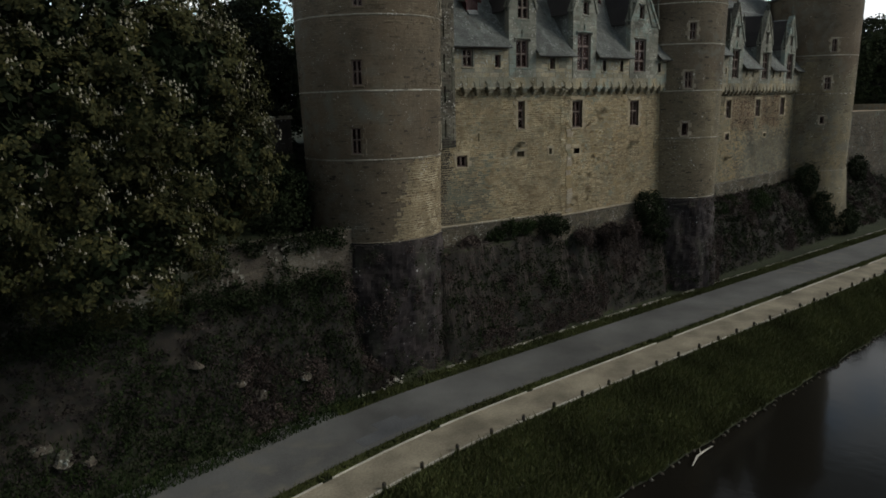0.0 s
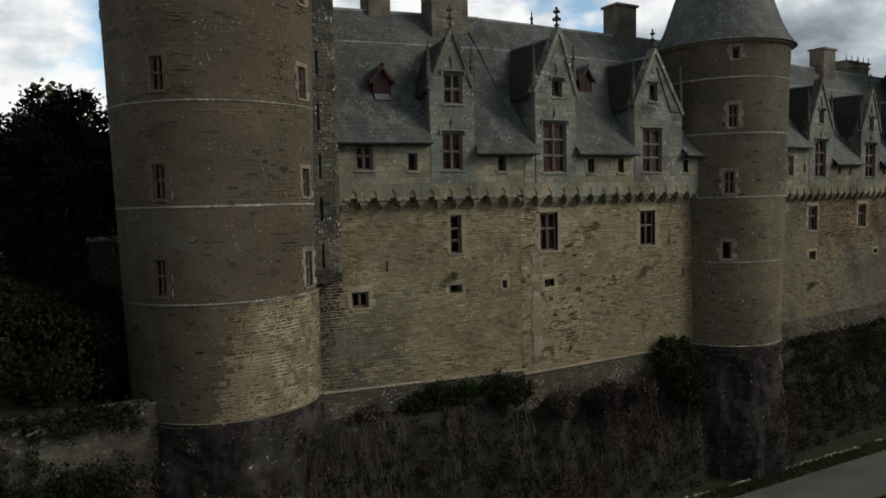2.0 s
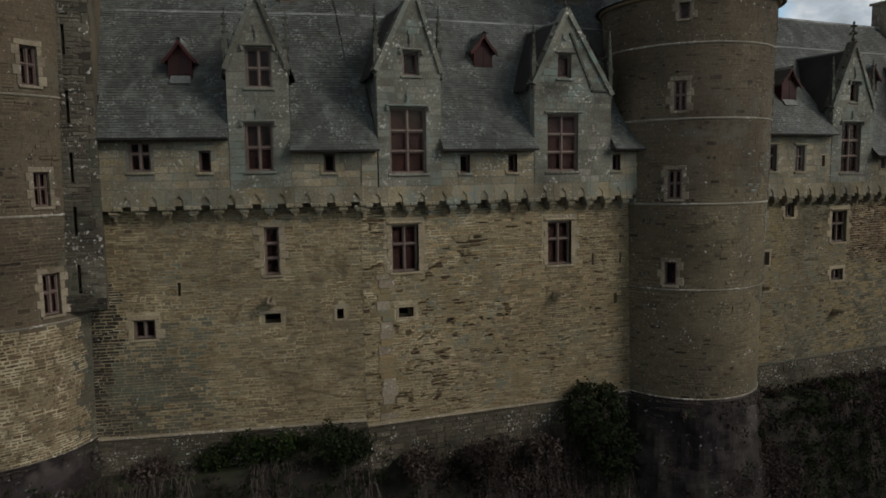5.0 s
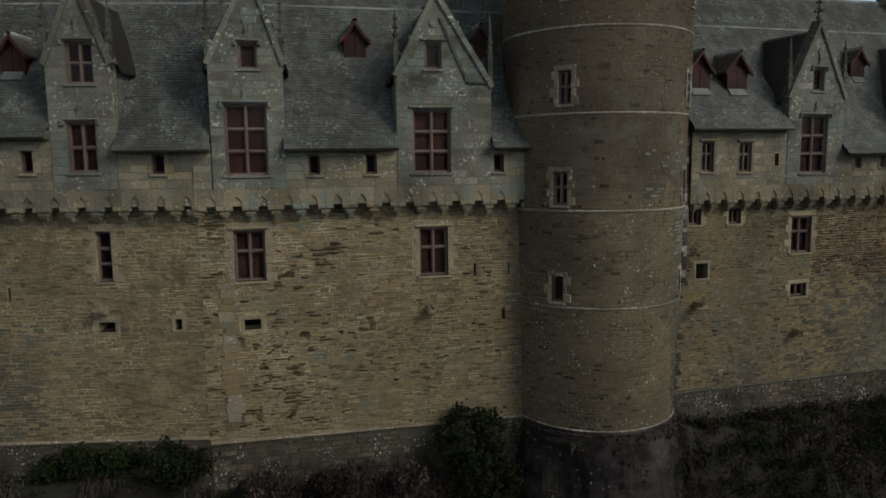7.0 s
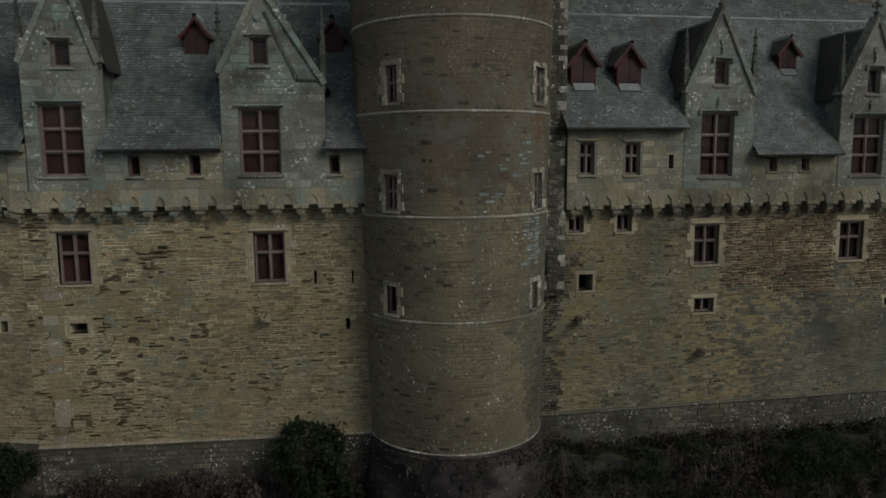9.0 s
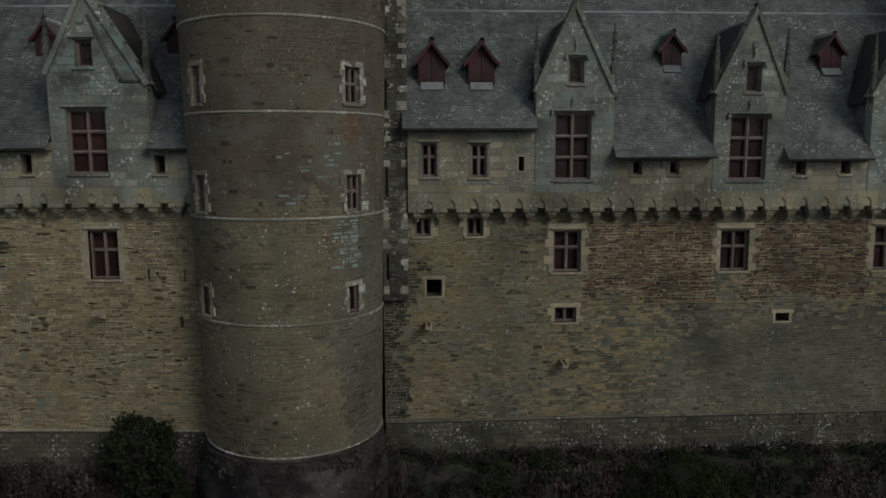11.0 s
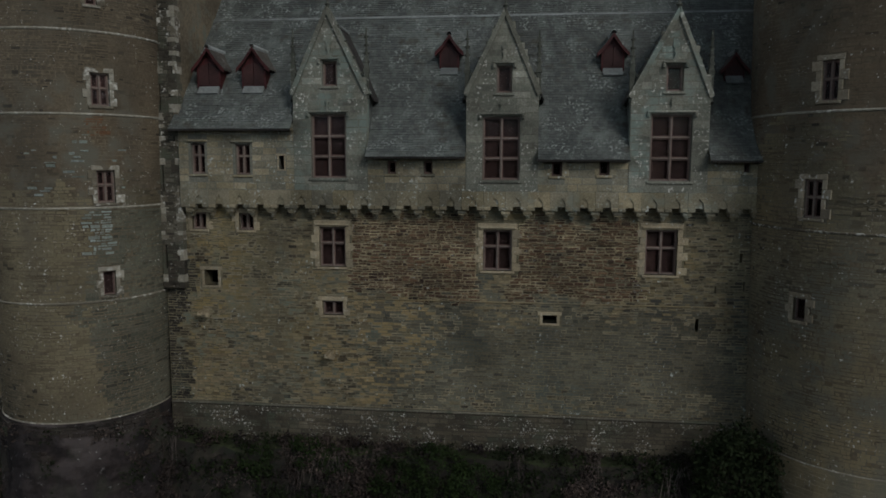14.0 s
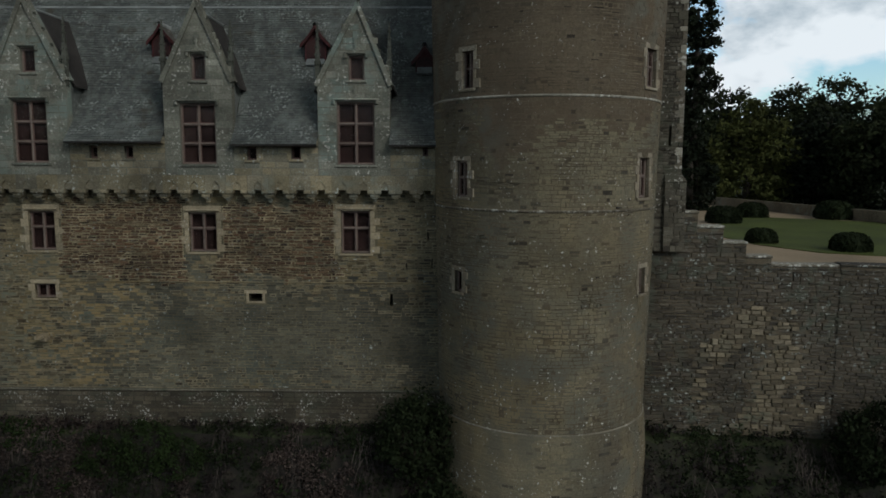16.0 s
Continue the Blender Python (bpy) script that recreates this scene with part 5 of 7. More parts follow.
def chimney(m, w, d, h, label, spikes=False, bands=2):
    c = thing("chimney", m, label, "chimney", "chimney stacks")
    rows = lay(-w / 2, w / 2, 0, h, [], (0.2, 0.3), (0.3, 0.6), int(w * 100 + h * 7))
    shaft = G().box(-w / 2, w / 2, 0, d, 0, h).make("shaft", CHIMNEY, c)
    masonry(rows, lambda x, y, z: (x, y, z), CHIMNEY, c, 5, gap=0.007, proud=(0.005, 0.02))
    masonry(lay(0, d, 0, h, [], (0.2, 0.3), (0.3, 0.6), 9), lambda u, y, z: (-w / 2 + y, d - u, z), CHIMNEY, c, 6, gap=0.007, proud=(0.005, 0.02))
    for k in range(bands):
        z = h - 0.15 - 0.45 * k
        G().box(-w / 2 - 0.12, w / 2 + 0.12, -0.12, d + 0.12, z, z + 0.16).make("cornice", CHIMNEY, shaft)
    if spikes:
        for sx in (-w / 2, 0, w / 2):
            G().lathe([(0.05, h), (0.05, h + 0.15), (0.02, h + 0.25), (0.035, h + 0.4), (0.0, h + 0.62)], 6, c=(sx, 0.05)).make("spike", IRON, shaft)
    return c


chimney(pose(36.6, 41.5, 28.9), 1.35, 1.1, 5.6, "tall weathered stone chimney stack", True)
chimney(pose(40.3, 40.0, 27.4), 2.4, 1.2, 7.9, "broad weathered stone chimney stack", True)
chimney(pose(54.25, 40.3, 28.2), 1.75, 1.3, 4.6, "square weathered stone chimney on the ridge", False, 1)
chimney(EAST @ pose(19.7, 4.8, 28.2), 1.9, 1.3, 4.3, "stone chimney on the ridge of the slate roof", False, 1)
chimney(EAST @ pose(25.2, 5.6, 28.4), 2.0, 1.2, 3.6, "spiked stone chimney beside the corner tower", True)
chimney(EAST @ pose(28.0, 5.9, 28.4), 1.9, 1.2, 3.7, "spiked stone chimney beside the corner tower", True)
rf = thing("ridge_finial", MID @ pose(5.2, 5.6, 30.8), "small dark finial on the roof ridge", "finial")
G().lathe([(0.1, 0), (0.06, 0.3), (0.12, 0.4), (0.03, 0.55), (0.05, 0.7), (0, 0.95)], 8).make("spike", IRON, rf)

# ---------------------------------------------------------------- round towers


def tower(c, r, eave, apex, rings, wins, foot, label, seed, near, patch_=None, patch_mat=FACESTONE, mat=TOWER, base_mat=DARKSTONE, upper=None, dressing=(None, None), stains=()):
    """wins: angle, half width, z0, z1, cols, rows. foot: the lowest ring, below which the base spreads."""
    t = thing("round_tower", pose(c[0], c[1], 0), label, "tower", "round towers")
    R = lambda z: r + 0.022 * (z - 16.0)       # the towers widen a little upwards
    mp = lambda u, y, z: ((R(z) - y) * math.cos(u / r), (R(z) - y) * math.sin(u / r), z)
    a0, a1 = radians(-205) * r, radians(25) * r
    wins = [(-math.degrees(math.acos(max(-1.0, min(1.0, r * math.cos(radians(a)) / R(z0))))), hw, z0, z1, *more) for a, hw, z0, z1, *more in wins]
    holes = [(radians(a) * r - hw, radians(a) * r + hw, z0, z1) for a, hw, z0, z1, *_ in wins]
    panel(G(mp), a0, a1, foot, eave, holes, 0.8, du=0.3).make("wall", PALE_MORTAR, t, "thick mortared tower wall", fix=False)
    G().lathe([(R(foot), foot), (R(eave), eave)], 30, 25, 155).make("back_wall", TOWER_MORTAR, t)
    avoid = [(h[0] - 0.2, h[1] + 0.2, h[2] - 0.1, h[3] + 0.2) for h in holes]
    rows = lay(a0, a1, foot, eave, avoid, (0.055, 0.18), (0.14, 0.5), seed)
    if patch_:
        pale, rows = split(rows, lambda s: patch_(math.degrees(s[0] / r), s[1]))
        if patch_mat is FACESTONE:
            pointing(pale, mp, t, material=MORTAR)
        masonry(pale, mp, patch_mat, t, seed + 1, proud=(0.006, 0.04), gap=0.015, wave=0.03, name="repair_stone")
    for kind, what, test in stains:
        some, rows = split(rows, lambda s: test(math.degrees(s[0] / r), s[1]))
        masonry(some, mp, kind, t, seed + 30, proud=(0.002, 0.02), gap=0.005, edge=0.006, wave=0.035, name=what)
    if upper:
        high, rows = split(rows, lambda s: s[1] > upper[0] + 2.4 * fbm(s[0] * 0.4, s[1] * 0.2, seed, 0.7) + 1.2 * fbm(s[0], s[1] * 3, seed, 1.4))
        masonry(high, mp, upper[1], t, seed + 8, proud=(0.001, 0.014), gap=0.004, edge=0.006, wave=0.035, name="upper_stone")
    loose, rows = split(rows, lambda s: fbm(s[0] * 0.5, s[1] * 1.3, seed * 0.3, 1.0) > 0.42)
    masonry(loose, mp, mat, t, seed + 6, proud=(0.004, 0.05), gap=0.013, wave=0.035, name="loose_stone")
    masonry(rows, mp, mat, t, seed, proud=(0.001, 0.012), gap=0.004, edge=0.006, wave=0.035, apart=300, near=near)
    for z in rings:
        q = R(z)
        G().lathe([(q - 0.02, z - 0.06), (q + 0.03, z - 0.045), (q + 0.05, z - 0.01), (q + 0.05, z + 0.02), (q - 0.02, z + 0.06)], 80).make("string_course", PALEQUOIN, t, "pale worn string course", smooth=False, fix=False)
    # spreading base
    rb = lambda z: R(foot) + 0.06 + 0.55 * (foot - z) / (foot - 2.0)
    if base_mat is DARKSTONE:
        # bedded rock with ledges, from which the masonry grows
        g, na, nz = G(), 120, 46
        for j in range(nz + 1):
            z = 2.0 + (foot - 2.0) * j / nz
            for i in range(na):
                w = 2 * math.pi * i / na
                x, y = rb(z) * math.cos(w), rb(z) * math.sin(w)
                bed = z * 1.7 + 0.9 * fbm(x, y, seed, 0.35)
                k = min(1.0, (foot - z) / 1.6)
                q = rb(z) + k * (0.36 * fbm(x, y, z * 0.5 + seed, 0.45) + 0.05 * (bed - math.floor(bed) - 0.5) + 0.13 * fbm(x, y, z * 0.8, 1.5))
                g.v.append((q * math.cos(w), q * math.sin(w), z))
        g.f = [(j * na + i, j * na + (i + 1) % na, (j + 1) * na + (i + 1) % na, (j + 1) * na + i) for j in range(nz) for i in range(na)]
        g.make("rock_base", CRAG, t, "dark bedded rock with pale flecks", fix=False)
        G().lathe([(rb(foot), foot - 0.02), (R(foot) - 0.3, foot)], 64).make("base_top", CRAG, t)
        block = [q for q in lay(a0, a1, foot - 2.6, foot - 0.1, [], (0.1, 0.22), (0.15, 0.55), seed + 40) if fbm(q[0] * 0.6, q[1], seed, 0.8) > 0.05 + 0.35 * (foot - 0.8 - q[1])]
    else:
        G().lathe([(rb(2.0), 2.0), (rb(foot), foot), (R(foot) - 0.3, foot)], 64).make("base", base_mat, t, "spreading masonry base")
        block = lay(a0, a1, 2.2, foot - 0.1, [], (0.1, 0.24), (0.15, 0.6), seed + 40)
    bp = lambda u, y, z: ((rb(z) - y) * math.cos(u / r), (rb(z) - y) * math.sin(u / r), z)
    masonry(block, bp, base_mat, t, seed + 4, proud=(0.01, 0.1) if base_mat is DARKSTONE else (0.003, 0.025), gap=0.006, wave=0.08, name="base_stone")
    # roof
    re = R(eave) - 0.15
    G().lathe([(re + 0.1, eave - 0.12), (re + 0.27, eave - 0.1), (re + 0.35, eave + 0.02), (re + 0.1, eave + 0.03)], 64).make("cornice", DRESSED, t)
    cone = [(re + 0.5, eave + 0.0), (re + 0.1, eave + 0.55), (re - 0.35, eave + 1.45), (0.25, apex - 0.4), (0.0, apex)]
    deck = G().lathe([(re - 0.1, eave + 0.0)] + cone, 56).make("roof_deck", DARKSLATE, t)
    quads, row = [], 0
    for (ra, za), (rc, zc) in zip(cone, cone[1:4]):
        l = math.hypot(rc - ra, zc - za)
        n = int(l / 0.16)
        for i in range(n):
            f, f2 = i / n, min(1.0, (i + 1.15) / n)
            R0, Z0, R1, Z1 = ra + (rc - ra) * f + 0.03, za + (zc - za) * f + 0.012, ra + (rc - ra) * f2 + 0.008, za + (zc - za) * f2
            m = max(8, int(2 * math.pi * R0 / 0.24))
            for j in range(m):
                b0, b1 = 2 * math.pi * (j + 0.5 * (row % 2)) / m, 2 * math.pi * (j + 0.97 + 0.5 * (row % 2)) / m
                if math.sin((b0 + b1) / 2) > 0.35:
                    continue
                quads += [(R0 * math.cos(b0), R0 * math.sin(b0), Z0), (R0 * math.cos(b1), R0 * math.sin(b1), Z0), (R1 * math.cos(b1), R1 * math.sin(b1), Z1), (R1 * math.cos(b0), R1 * math.sin(b0), Z1)]
            row += 1
    fast_quads("slate_covering", quads, SLATE, t)["kind"] = "stuff"
    G().lathe([(0.3, apex - 0.5), (0.14, apex), (0.05, apex + 0.4), (0.1, apex + 0.6), (0.0, apex + 1.4)], 10).make("finial", LEAD, deck)
    for a, hw, z0, z1, cols, rows_ in wins:
        m = pose(c[0], c[1], 0) @ pose(0, 0, 0, 0, 0, a + 90) @ pose(0, -math.sqrt(R((z0 + z1) / 2) ** 2 - hw * hw), z0)
        window(m, 2 * hw, z1 - z0, cols, rows_, "small" if hw > 0.2 else "", stone=dressing[a > -90] or DULLSTONE, cut=[0.55] if rows_ == 2 else None, depth=0.2, label="narrow mullioned tower window in dressed stone" if cols == 2 else "small plain tower window in dressed stone")
    return t


tower((26.77, 38.72), 4.41, 31.0, 44.0, [24.42, 20.14, 16.1, 11.04], [(-134.6, 0.29, 24.84, 26.18, 2, 2), (-136.4, 0.29, 20.46, 21.9, 2, 2), (-138.4, 0.30, 16.46, 18.0, 2, 2), (-49.0, 0.30, 24.76, 26.14, 2, 2), (-47.6, 0.29, 20.46, 21.7, 2, 2), (-46.8, 0.34, 16.42, 17.98, 2, 2), (-137.8, 0.2, 28.9, 29.5, 1, 1), (-47.0, 0.25, 28.85, 29.55, 1, 1)], 11.04,
      "massive round stone tower with string courses and narrow windows", 101, (radians(-90) * 4.41, 18.0), lambda a, z: z < 16.0 + 0.3 * fbm(a / 10, z, 2, 0.8) and a > -108 + 2.2 * (z - 11) + 4 * fbm(a / 12, z, 1, 0.9) + 7 * fbm(a / 3, z * 3, 5, 1.7) + 8 * fbm(a * 2, z * 9, 1, 2.7) and a < -34 + 10 * fbm(a / 8, z, 4, 0.8), dressing=(TOWER, None),
      stains=((STAINED, "stained_stone", lambda a, z: a > -38 + 10 * fbm(a / 8, z, 4, 0.8) and 11 < z < 20),))
tower((58.3, 36.0), 3.78, 29.15, 40.6, [26.98, 23.68, 19.84, 15.87, 10.66], [(-133.5, 0.27, 24.02, 25.35, 2, 2), (-135.1, 0.31, 20.06, 21.4, 2, 2), (-135.7, 0.26, 16.08, 17.16, 1, 1), (-36.5, 0.36, 24.02, 25.35, 2, 2), (-37.2, 0.36, 20.03, 21.4, 2, 2), (-39.4, 0.25, 16.1, 17.14, 1, 1), (-132.8, 0.22, 28.02, 28.7, 1, 1), (-38.0, 0.22, 28.0, 28.7, 1, 1)], 10.66,
      "slender round stone tower with a slate cone roof", 111, (radians(-90) * 3.78, 17.0), lambda a, z: (abs(a + 43 - 4 * fbm(a / 8, z, 2, 1.1)) < 7.5 and 17.9 < z < 19.9 + 0.3 * fbm(a, z, 3, 1) and fbm(a / 4, z * 3, 9, 1.3) > -0.35) or (-82 < a < -25 and 20.3 < z < 22.9 and fbm(a / 5, z * 4, 9, 1.5) > 0.42), LICHENED, mat=OLIVE, upper=(20.6, TOWER), dressing=(None, PALEQUOIN),
      stains=((ORANGE, "rusty_stone", lambda a, z: abs(a + 43 - 3 * fbm(a / 5, z * 3, 6, 1.2)) < 4.5 and 22.75 < z < 23.62),
              (DARKGREEN, "mossy_stone", lambda a, z: a > -56 + 16 * fbm(a / 10, z, 7, 0.5) + 6 * fbm(a, z * 5, 2, 1.7) + 3.0 * abs(z - 15) and z < 19.8)))
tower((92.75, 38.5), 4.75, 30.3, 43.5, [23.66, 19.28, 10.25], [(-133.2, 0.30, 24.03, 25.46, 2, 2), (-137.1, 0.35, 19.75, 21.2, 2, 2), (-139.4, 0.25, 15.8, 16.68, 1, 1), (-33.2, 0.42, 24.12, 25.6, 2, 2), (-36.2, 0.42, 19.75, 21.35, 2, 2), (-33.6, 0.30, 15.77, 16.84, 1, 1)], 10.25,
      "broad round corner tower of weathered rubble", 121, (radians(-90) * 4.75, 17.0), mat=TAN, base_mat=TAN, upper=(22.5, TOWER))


def turret(x0, x1, y0, y1, z0, z1, label, slits, seed, cap=True, origin=None, quoin=PALEQUOIN, plain=TOWER, lower=None):
    """A flat-faced stair strip beside a tower, with lichened quoins and loops."""
    o = origin or pose(0, 0, 0)
    t = thing("stair_turret", o @ pose(x0, y0, 0), label, "turret", "stair turrets")
    w, d = x1 - x0, y1 - y0
    holes = [(a, b, c, e) for a, b, c, e in slits]
    panel(G(), 0, w, z0, z1, holes, 0.4).make("wall", TOWER_MORTAR if plain is TOWER else plain, t)
    G().box(0, w, 0.42, d, z0, z1).make("core", TOWER_MORTAR, t)
    for s, e in ((0, 0.0), (w, 0.0)):
        G().quad((s, 0, z0), (s, 0.42, z0), (s, 0.42, z1), (s, 0, z1)).make("side_wall", TOWER_MORTAR, t)
    rows = lay(0.24, w - 0.24, z0, z1, holes, (0.1, 0.2), (0.2, 0.5), seed)
    # darker stones paint the shade at the foot of the strip
    if lower:
        corner_shade, rows = split(rows, lambda s: s[1] < lower[0] + 1.5 * fbm(s[0], s[1], seed, 0.9))
        masonry(corner_shade, lambda x, y, z: (x, y, z), lower[1], t, seed + 2, name="damp_stone")
    masonry(rows, lambda x, y, z: (x, y, z), plain, t, seed)
    z, k = z0, 0
    r = random.Random(seed)
    while z < z1 - 0.2:
        h = r.uniform(0.16, 0.4)
        q = r.uniform(0.26, 0.42) if k % 2 else r.uniform(0.14, 0.24)
        tooth = quoin if r.random() < 0.6 and z > 15.5 else lower[1] if lower and z < lower[0] else plain
        G().block(w - q, w + 0.03, -0.03, 0.3 if k % 2 else 0.45, z + 0.005, z + h - 0.005, 0.012).make("quoin", tooth, t)
        if not any(c < z + h and e > z and a < 0.4 for a, b, c, e in slits):
            G().block(-0.02, 0.54 - q, -0.03, 0.3, z + 0.005, z + h - 0.005, 0.012).make("quoin", tooth if seed != 131 else plain, t)
        z += h
        k += 1
    if cap:
        G().add([(-0.2, -0.2, z1), (w + 0.2, -0.2, z1), (w + 0.2, d, z1), (-0.2, d, z1), (w / 2, d, z1 + 1.6)], [(0, 1, 4), (1, 2, 4), (2, 3, 4), (3, 0, 4), (3, 2, 1, 0)]).make("roof", DARKSLATE, t)
    return t


turret(29.9, 31.55, 35.95, 44.0, 16.4, 30.6, "narrow grey stair turret beside the great tower with dark slits", [(0.72, 0.84, 17.1, 18.2), (0.72, 0.84, 19.3, 20.4), (0.72, 0.84, 21.3, 22.4), (0.72, 0.84, 23.5, 24.7), (0.72, 0.84, 26.0, 27.1)], 131, quoin=GREYSTRIP, plain=GREYSTRIP, lower=(17.2, DARKSHADE))
turret(0.62, 1.62, -0.32, 5.4, 16.0, 31.2, "stair turret with pale lichened quoins", [(0.12, 0.22, 16.9, 18.0), (0.12, 0.22, 20.4, 21.6), (0.12, 0.22, 24.0, 25.2), (0.12, 0.22, 26.6, 27.6)], 133, origin=EAST, plain=GREYSTRIP, lower=(17.0, DARKSHADE))
end = turret(97.1, 98.80, 38.75, 41.5, 17.2, 31.5, "flat stair turret of pale quoins beside the corner tower", [(1.12, 1.22, 21.9, 22.8)], 135, plain=GREYSTRIP)
G().hexa([(1.0, -0.14, 17.2), (1.94, -0.14, 17.2), (1.94, 0.5, 17.2), (1.0, 0.5, 17.2), (1.0, -0.14, 20.35), (1.94, -0.14, 20.35), (1.94, 0.5, 20.35), (1.0, 0.5, 20.35)]).hexa([(1.0, -0.14, 20.35), (1.94, -0.14, 20.35), (1.94, 0.5, 20.35), (1.0, 0.5, 20.35), (1.0, -0.02, 20.75), (1.70, -0.02, 20.75), (1.70, 0.5, 20.75), (1.0, 0.5, 20.75)]).make("buttress", GREYSTRIP, end, "lichened weathering at the turret's foot")
masonry(lay(1.0, 1.94, 17.2, 20.35, [], (0.14, 0.3), (0.2, 0.5), 77), lambda x, y, z: (x, y - 0.14, z), GREYSTRIP, end, 78, gap=0.008)

# the courtyard side and ends close the building
def closing(name, m, length, z0, z1):
    ob = G().box(0, length, 0, 0.8, z0, z1).make(name, TOWER_MORTAR)
    ob.matrix_world = m
    tagged(ob, "plain rubble wall on the courtyard side", "wall", kind="structure")


closing("wall_north", pose(29, 46.6, 0), 32, 8, 22.6)
closing("wall_court", EAST @ pose(0, 11.2, 0), 32, 8, 22.6)
for n_, m_ in (("wall_end", pose(31, 40, 0, 0, 0, 90)), ("wall_cross", pose(58.5, 38, 0, 0, 0, 90)), ("wall_gable", pose(92, 40.5, 0, 0, 0, 90))):
    closing(n_, m_, 8, 8, 24.0)
tagged(G().box(31.5, 93, 39.8, 47, 20.35, 20.6).make("floor", BROWNWOOD), "upper timber floor inside the castle", "floor", kind="structure")


# ---------------------------------------------------------------- west terrace and its trees
def retaining(name, m, length, z0, tops, label, seed, mat=TOWER, holes=(), thick=0.8, apart=300, near=None, pale=None):
    """A terrace wall; tops: pieces (u0, u1, z) of its stepped top."""
    w = thing(name, m, label, "wall", kind="structure")
    for a, b, z in tops:
        hs = [h for h in holes if a <= h[0] and h[1] <= b]
        panel(G(), a, b, z0, z, hs, thick).quad((a, 0, z0), (a, 0, z), (a, thick, z), (a, thick, z0)).quad((b, 0, z0), (b, thick, z0), (b, thick, z), (b, 0, z)).make("masonry_core", EARTHMORTAR if mat is EARTHWALL else TOWER_MORTAR, w)
        G().block(a - 0.04, b + 0.04, -0.06, thick + 0.06, z, z + 0.11, 0.03).make("coping", PALEQUOIN if name == "wall_terrace_east" else GREYWALL, w, "lichened coping stone")
    top = max(z for _, _, z in tops)
    rows = lay(tops[0][0], tops[-1][1], z0, top, list(holes) + [(a, b, z - 0.02, top + 1) for a, b, z in tops], (0.08, 0.22), (0.16, 0.7), seed)
    if pale:
        big = lay(tops[0][0], tops[-1][1], z0, top - 1, list(holes), (0.15, 0.3), (0.22, 0.62), seed + 3)
        some = [r for r in big if pale(r[0], r[1])]
        rows = [r for r in rows if not pale(r[0], r[1])]
        masonry(some, lambda x, y, z: (x, y, z), PALEBLOCK, w, seed + 7, proud=(0.03, 0.10), wave=0.05, name="pale_stone")
    masonry(rows, lambda x, y, z: (x, y, z), mat, w, seed, proud=(0.005, 0.03) if mat is EARTHWALL else (0.02, 0.07), gap=0.006 if mat is EARTHWALL else 0.011, wave=0.22 if mat is EARTHWALL else 0.05, apart=apart, near=near or (length / 2, z0 + 3))
    return w


EARTHMORTAR = surface("earthy_mortar", [(0.088, 0.074, 0.056)], stain=(0.4, 0.6), spots=((0.042, 0.046, 0.03), 0.9, 0.45, 0.58), spots2=((0.22, 0.215, 0.18), 4.0, 0.54, 0.66))
EARTHWALL = surface("earthy_terrace_stone", [(0.075, 0.062, 0.048), (0.095, 0.080, 0.062), (0.057, 0.049, 0.037), (0.115, 0.098, 0.076)], stain=(0.4, 0.6), spots=((0.042, 0.046, 0.03), 0.9, 0.45, 0.58), spots2=((0.25, 0.245, 0.21), 4.0, 0.52, 0.64), tint=((0.13, 0.125, 0.10), 0.22, 0.5, 0.64, 0.6))
PALEBLOCK = surface("pale_terrace_block", [(0.213, 0.176, 0.117), (0.288, 0.240, 0.160), (0.149, 0.123, 0.083), (0.341, 0.288, 0.203), (0.107, 0.089, 0.061)], stain=(0.6, 0.45), spots=((0.12, 0.125, 0.09), 1.6, 0.47, 0.62))
GREYWALL = surface("terrace_stone", [(0.090, 0.075, 0.058), (0.132, 0.112, 0.084), (0.063, 0.054, 0.044), (0.161, 0.138, 0.102)], stain=(0.4, 0.5), spots=((0.09, 0.095, 0.07), 2.0, 0.48, 0.62), spots2=(LICHEN, 6.0, 0.58, 0.66))
retaining("wall_terrace_west", pose(-12, 36.35, 0), 35, 8.2, [(0, 20, 12.05), (20, 37.5, 11.85)], "old mossy retaining wall of the west terrace", 141, mat=EARTHWALL, holes=[(30.2, 30.6, 11.35, 11.62)], near=(28, 11))
retaining("wall_terrace_east", pose(99.1, 38.97, 0), 40, 6.5, [(-3.0, -0.15, 17.3), (-0.15, 0.6, 18.9), (0.6, 1.75, 18.25), (1.75, 2.78, 17.55), (2.78, 3.9, 16.92), (3.9, 7.2, 16.55)], "stepped rubble terrace wall below the garden", 143, mat=GREYWALL, near=(3.5, 13),
          pale=lambda u, z: fbm(u, z, 3.3, 0.6) + 0.5 * fbm(u * 1.3, z * 4, 8.3, 2.2) > -0.05 + 0.35 * max(0.0, abs(u - 3.6) - 1.6) + 0.4 * max(0.0, abs(z - 11.6) - 2.0) and 8 < z < 15.2)
retaining("wall_terrace_corner", pose(106.0, 38.93, 0, 0, 0, -9), 40, 6.5, [(0.0, 40.0, 16.6)], "long rubble terrace wall beyond the corner", 145, mat=GREYWALL, near=(2, 13))

stand = thing("balustrade", pose(21.3, 43.2, 0), "pale stone parapet slab on the upper terrace", "parapet", kind="structure")
G().block(0, 2.2, 0, 0.5, 18.5, 18.75, 0.04).make("coping", PALEQUOIN, stand)
G().box(0.1, 2.1, 0.08, 0.42, 15.5, 18.5).make("wall", DARKSTONE, stand)


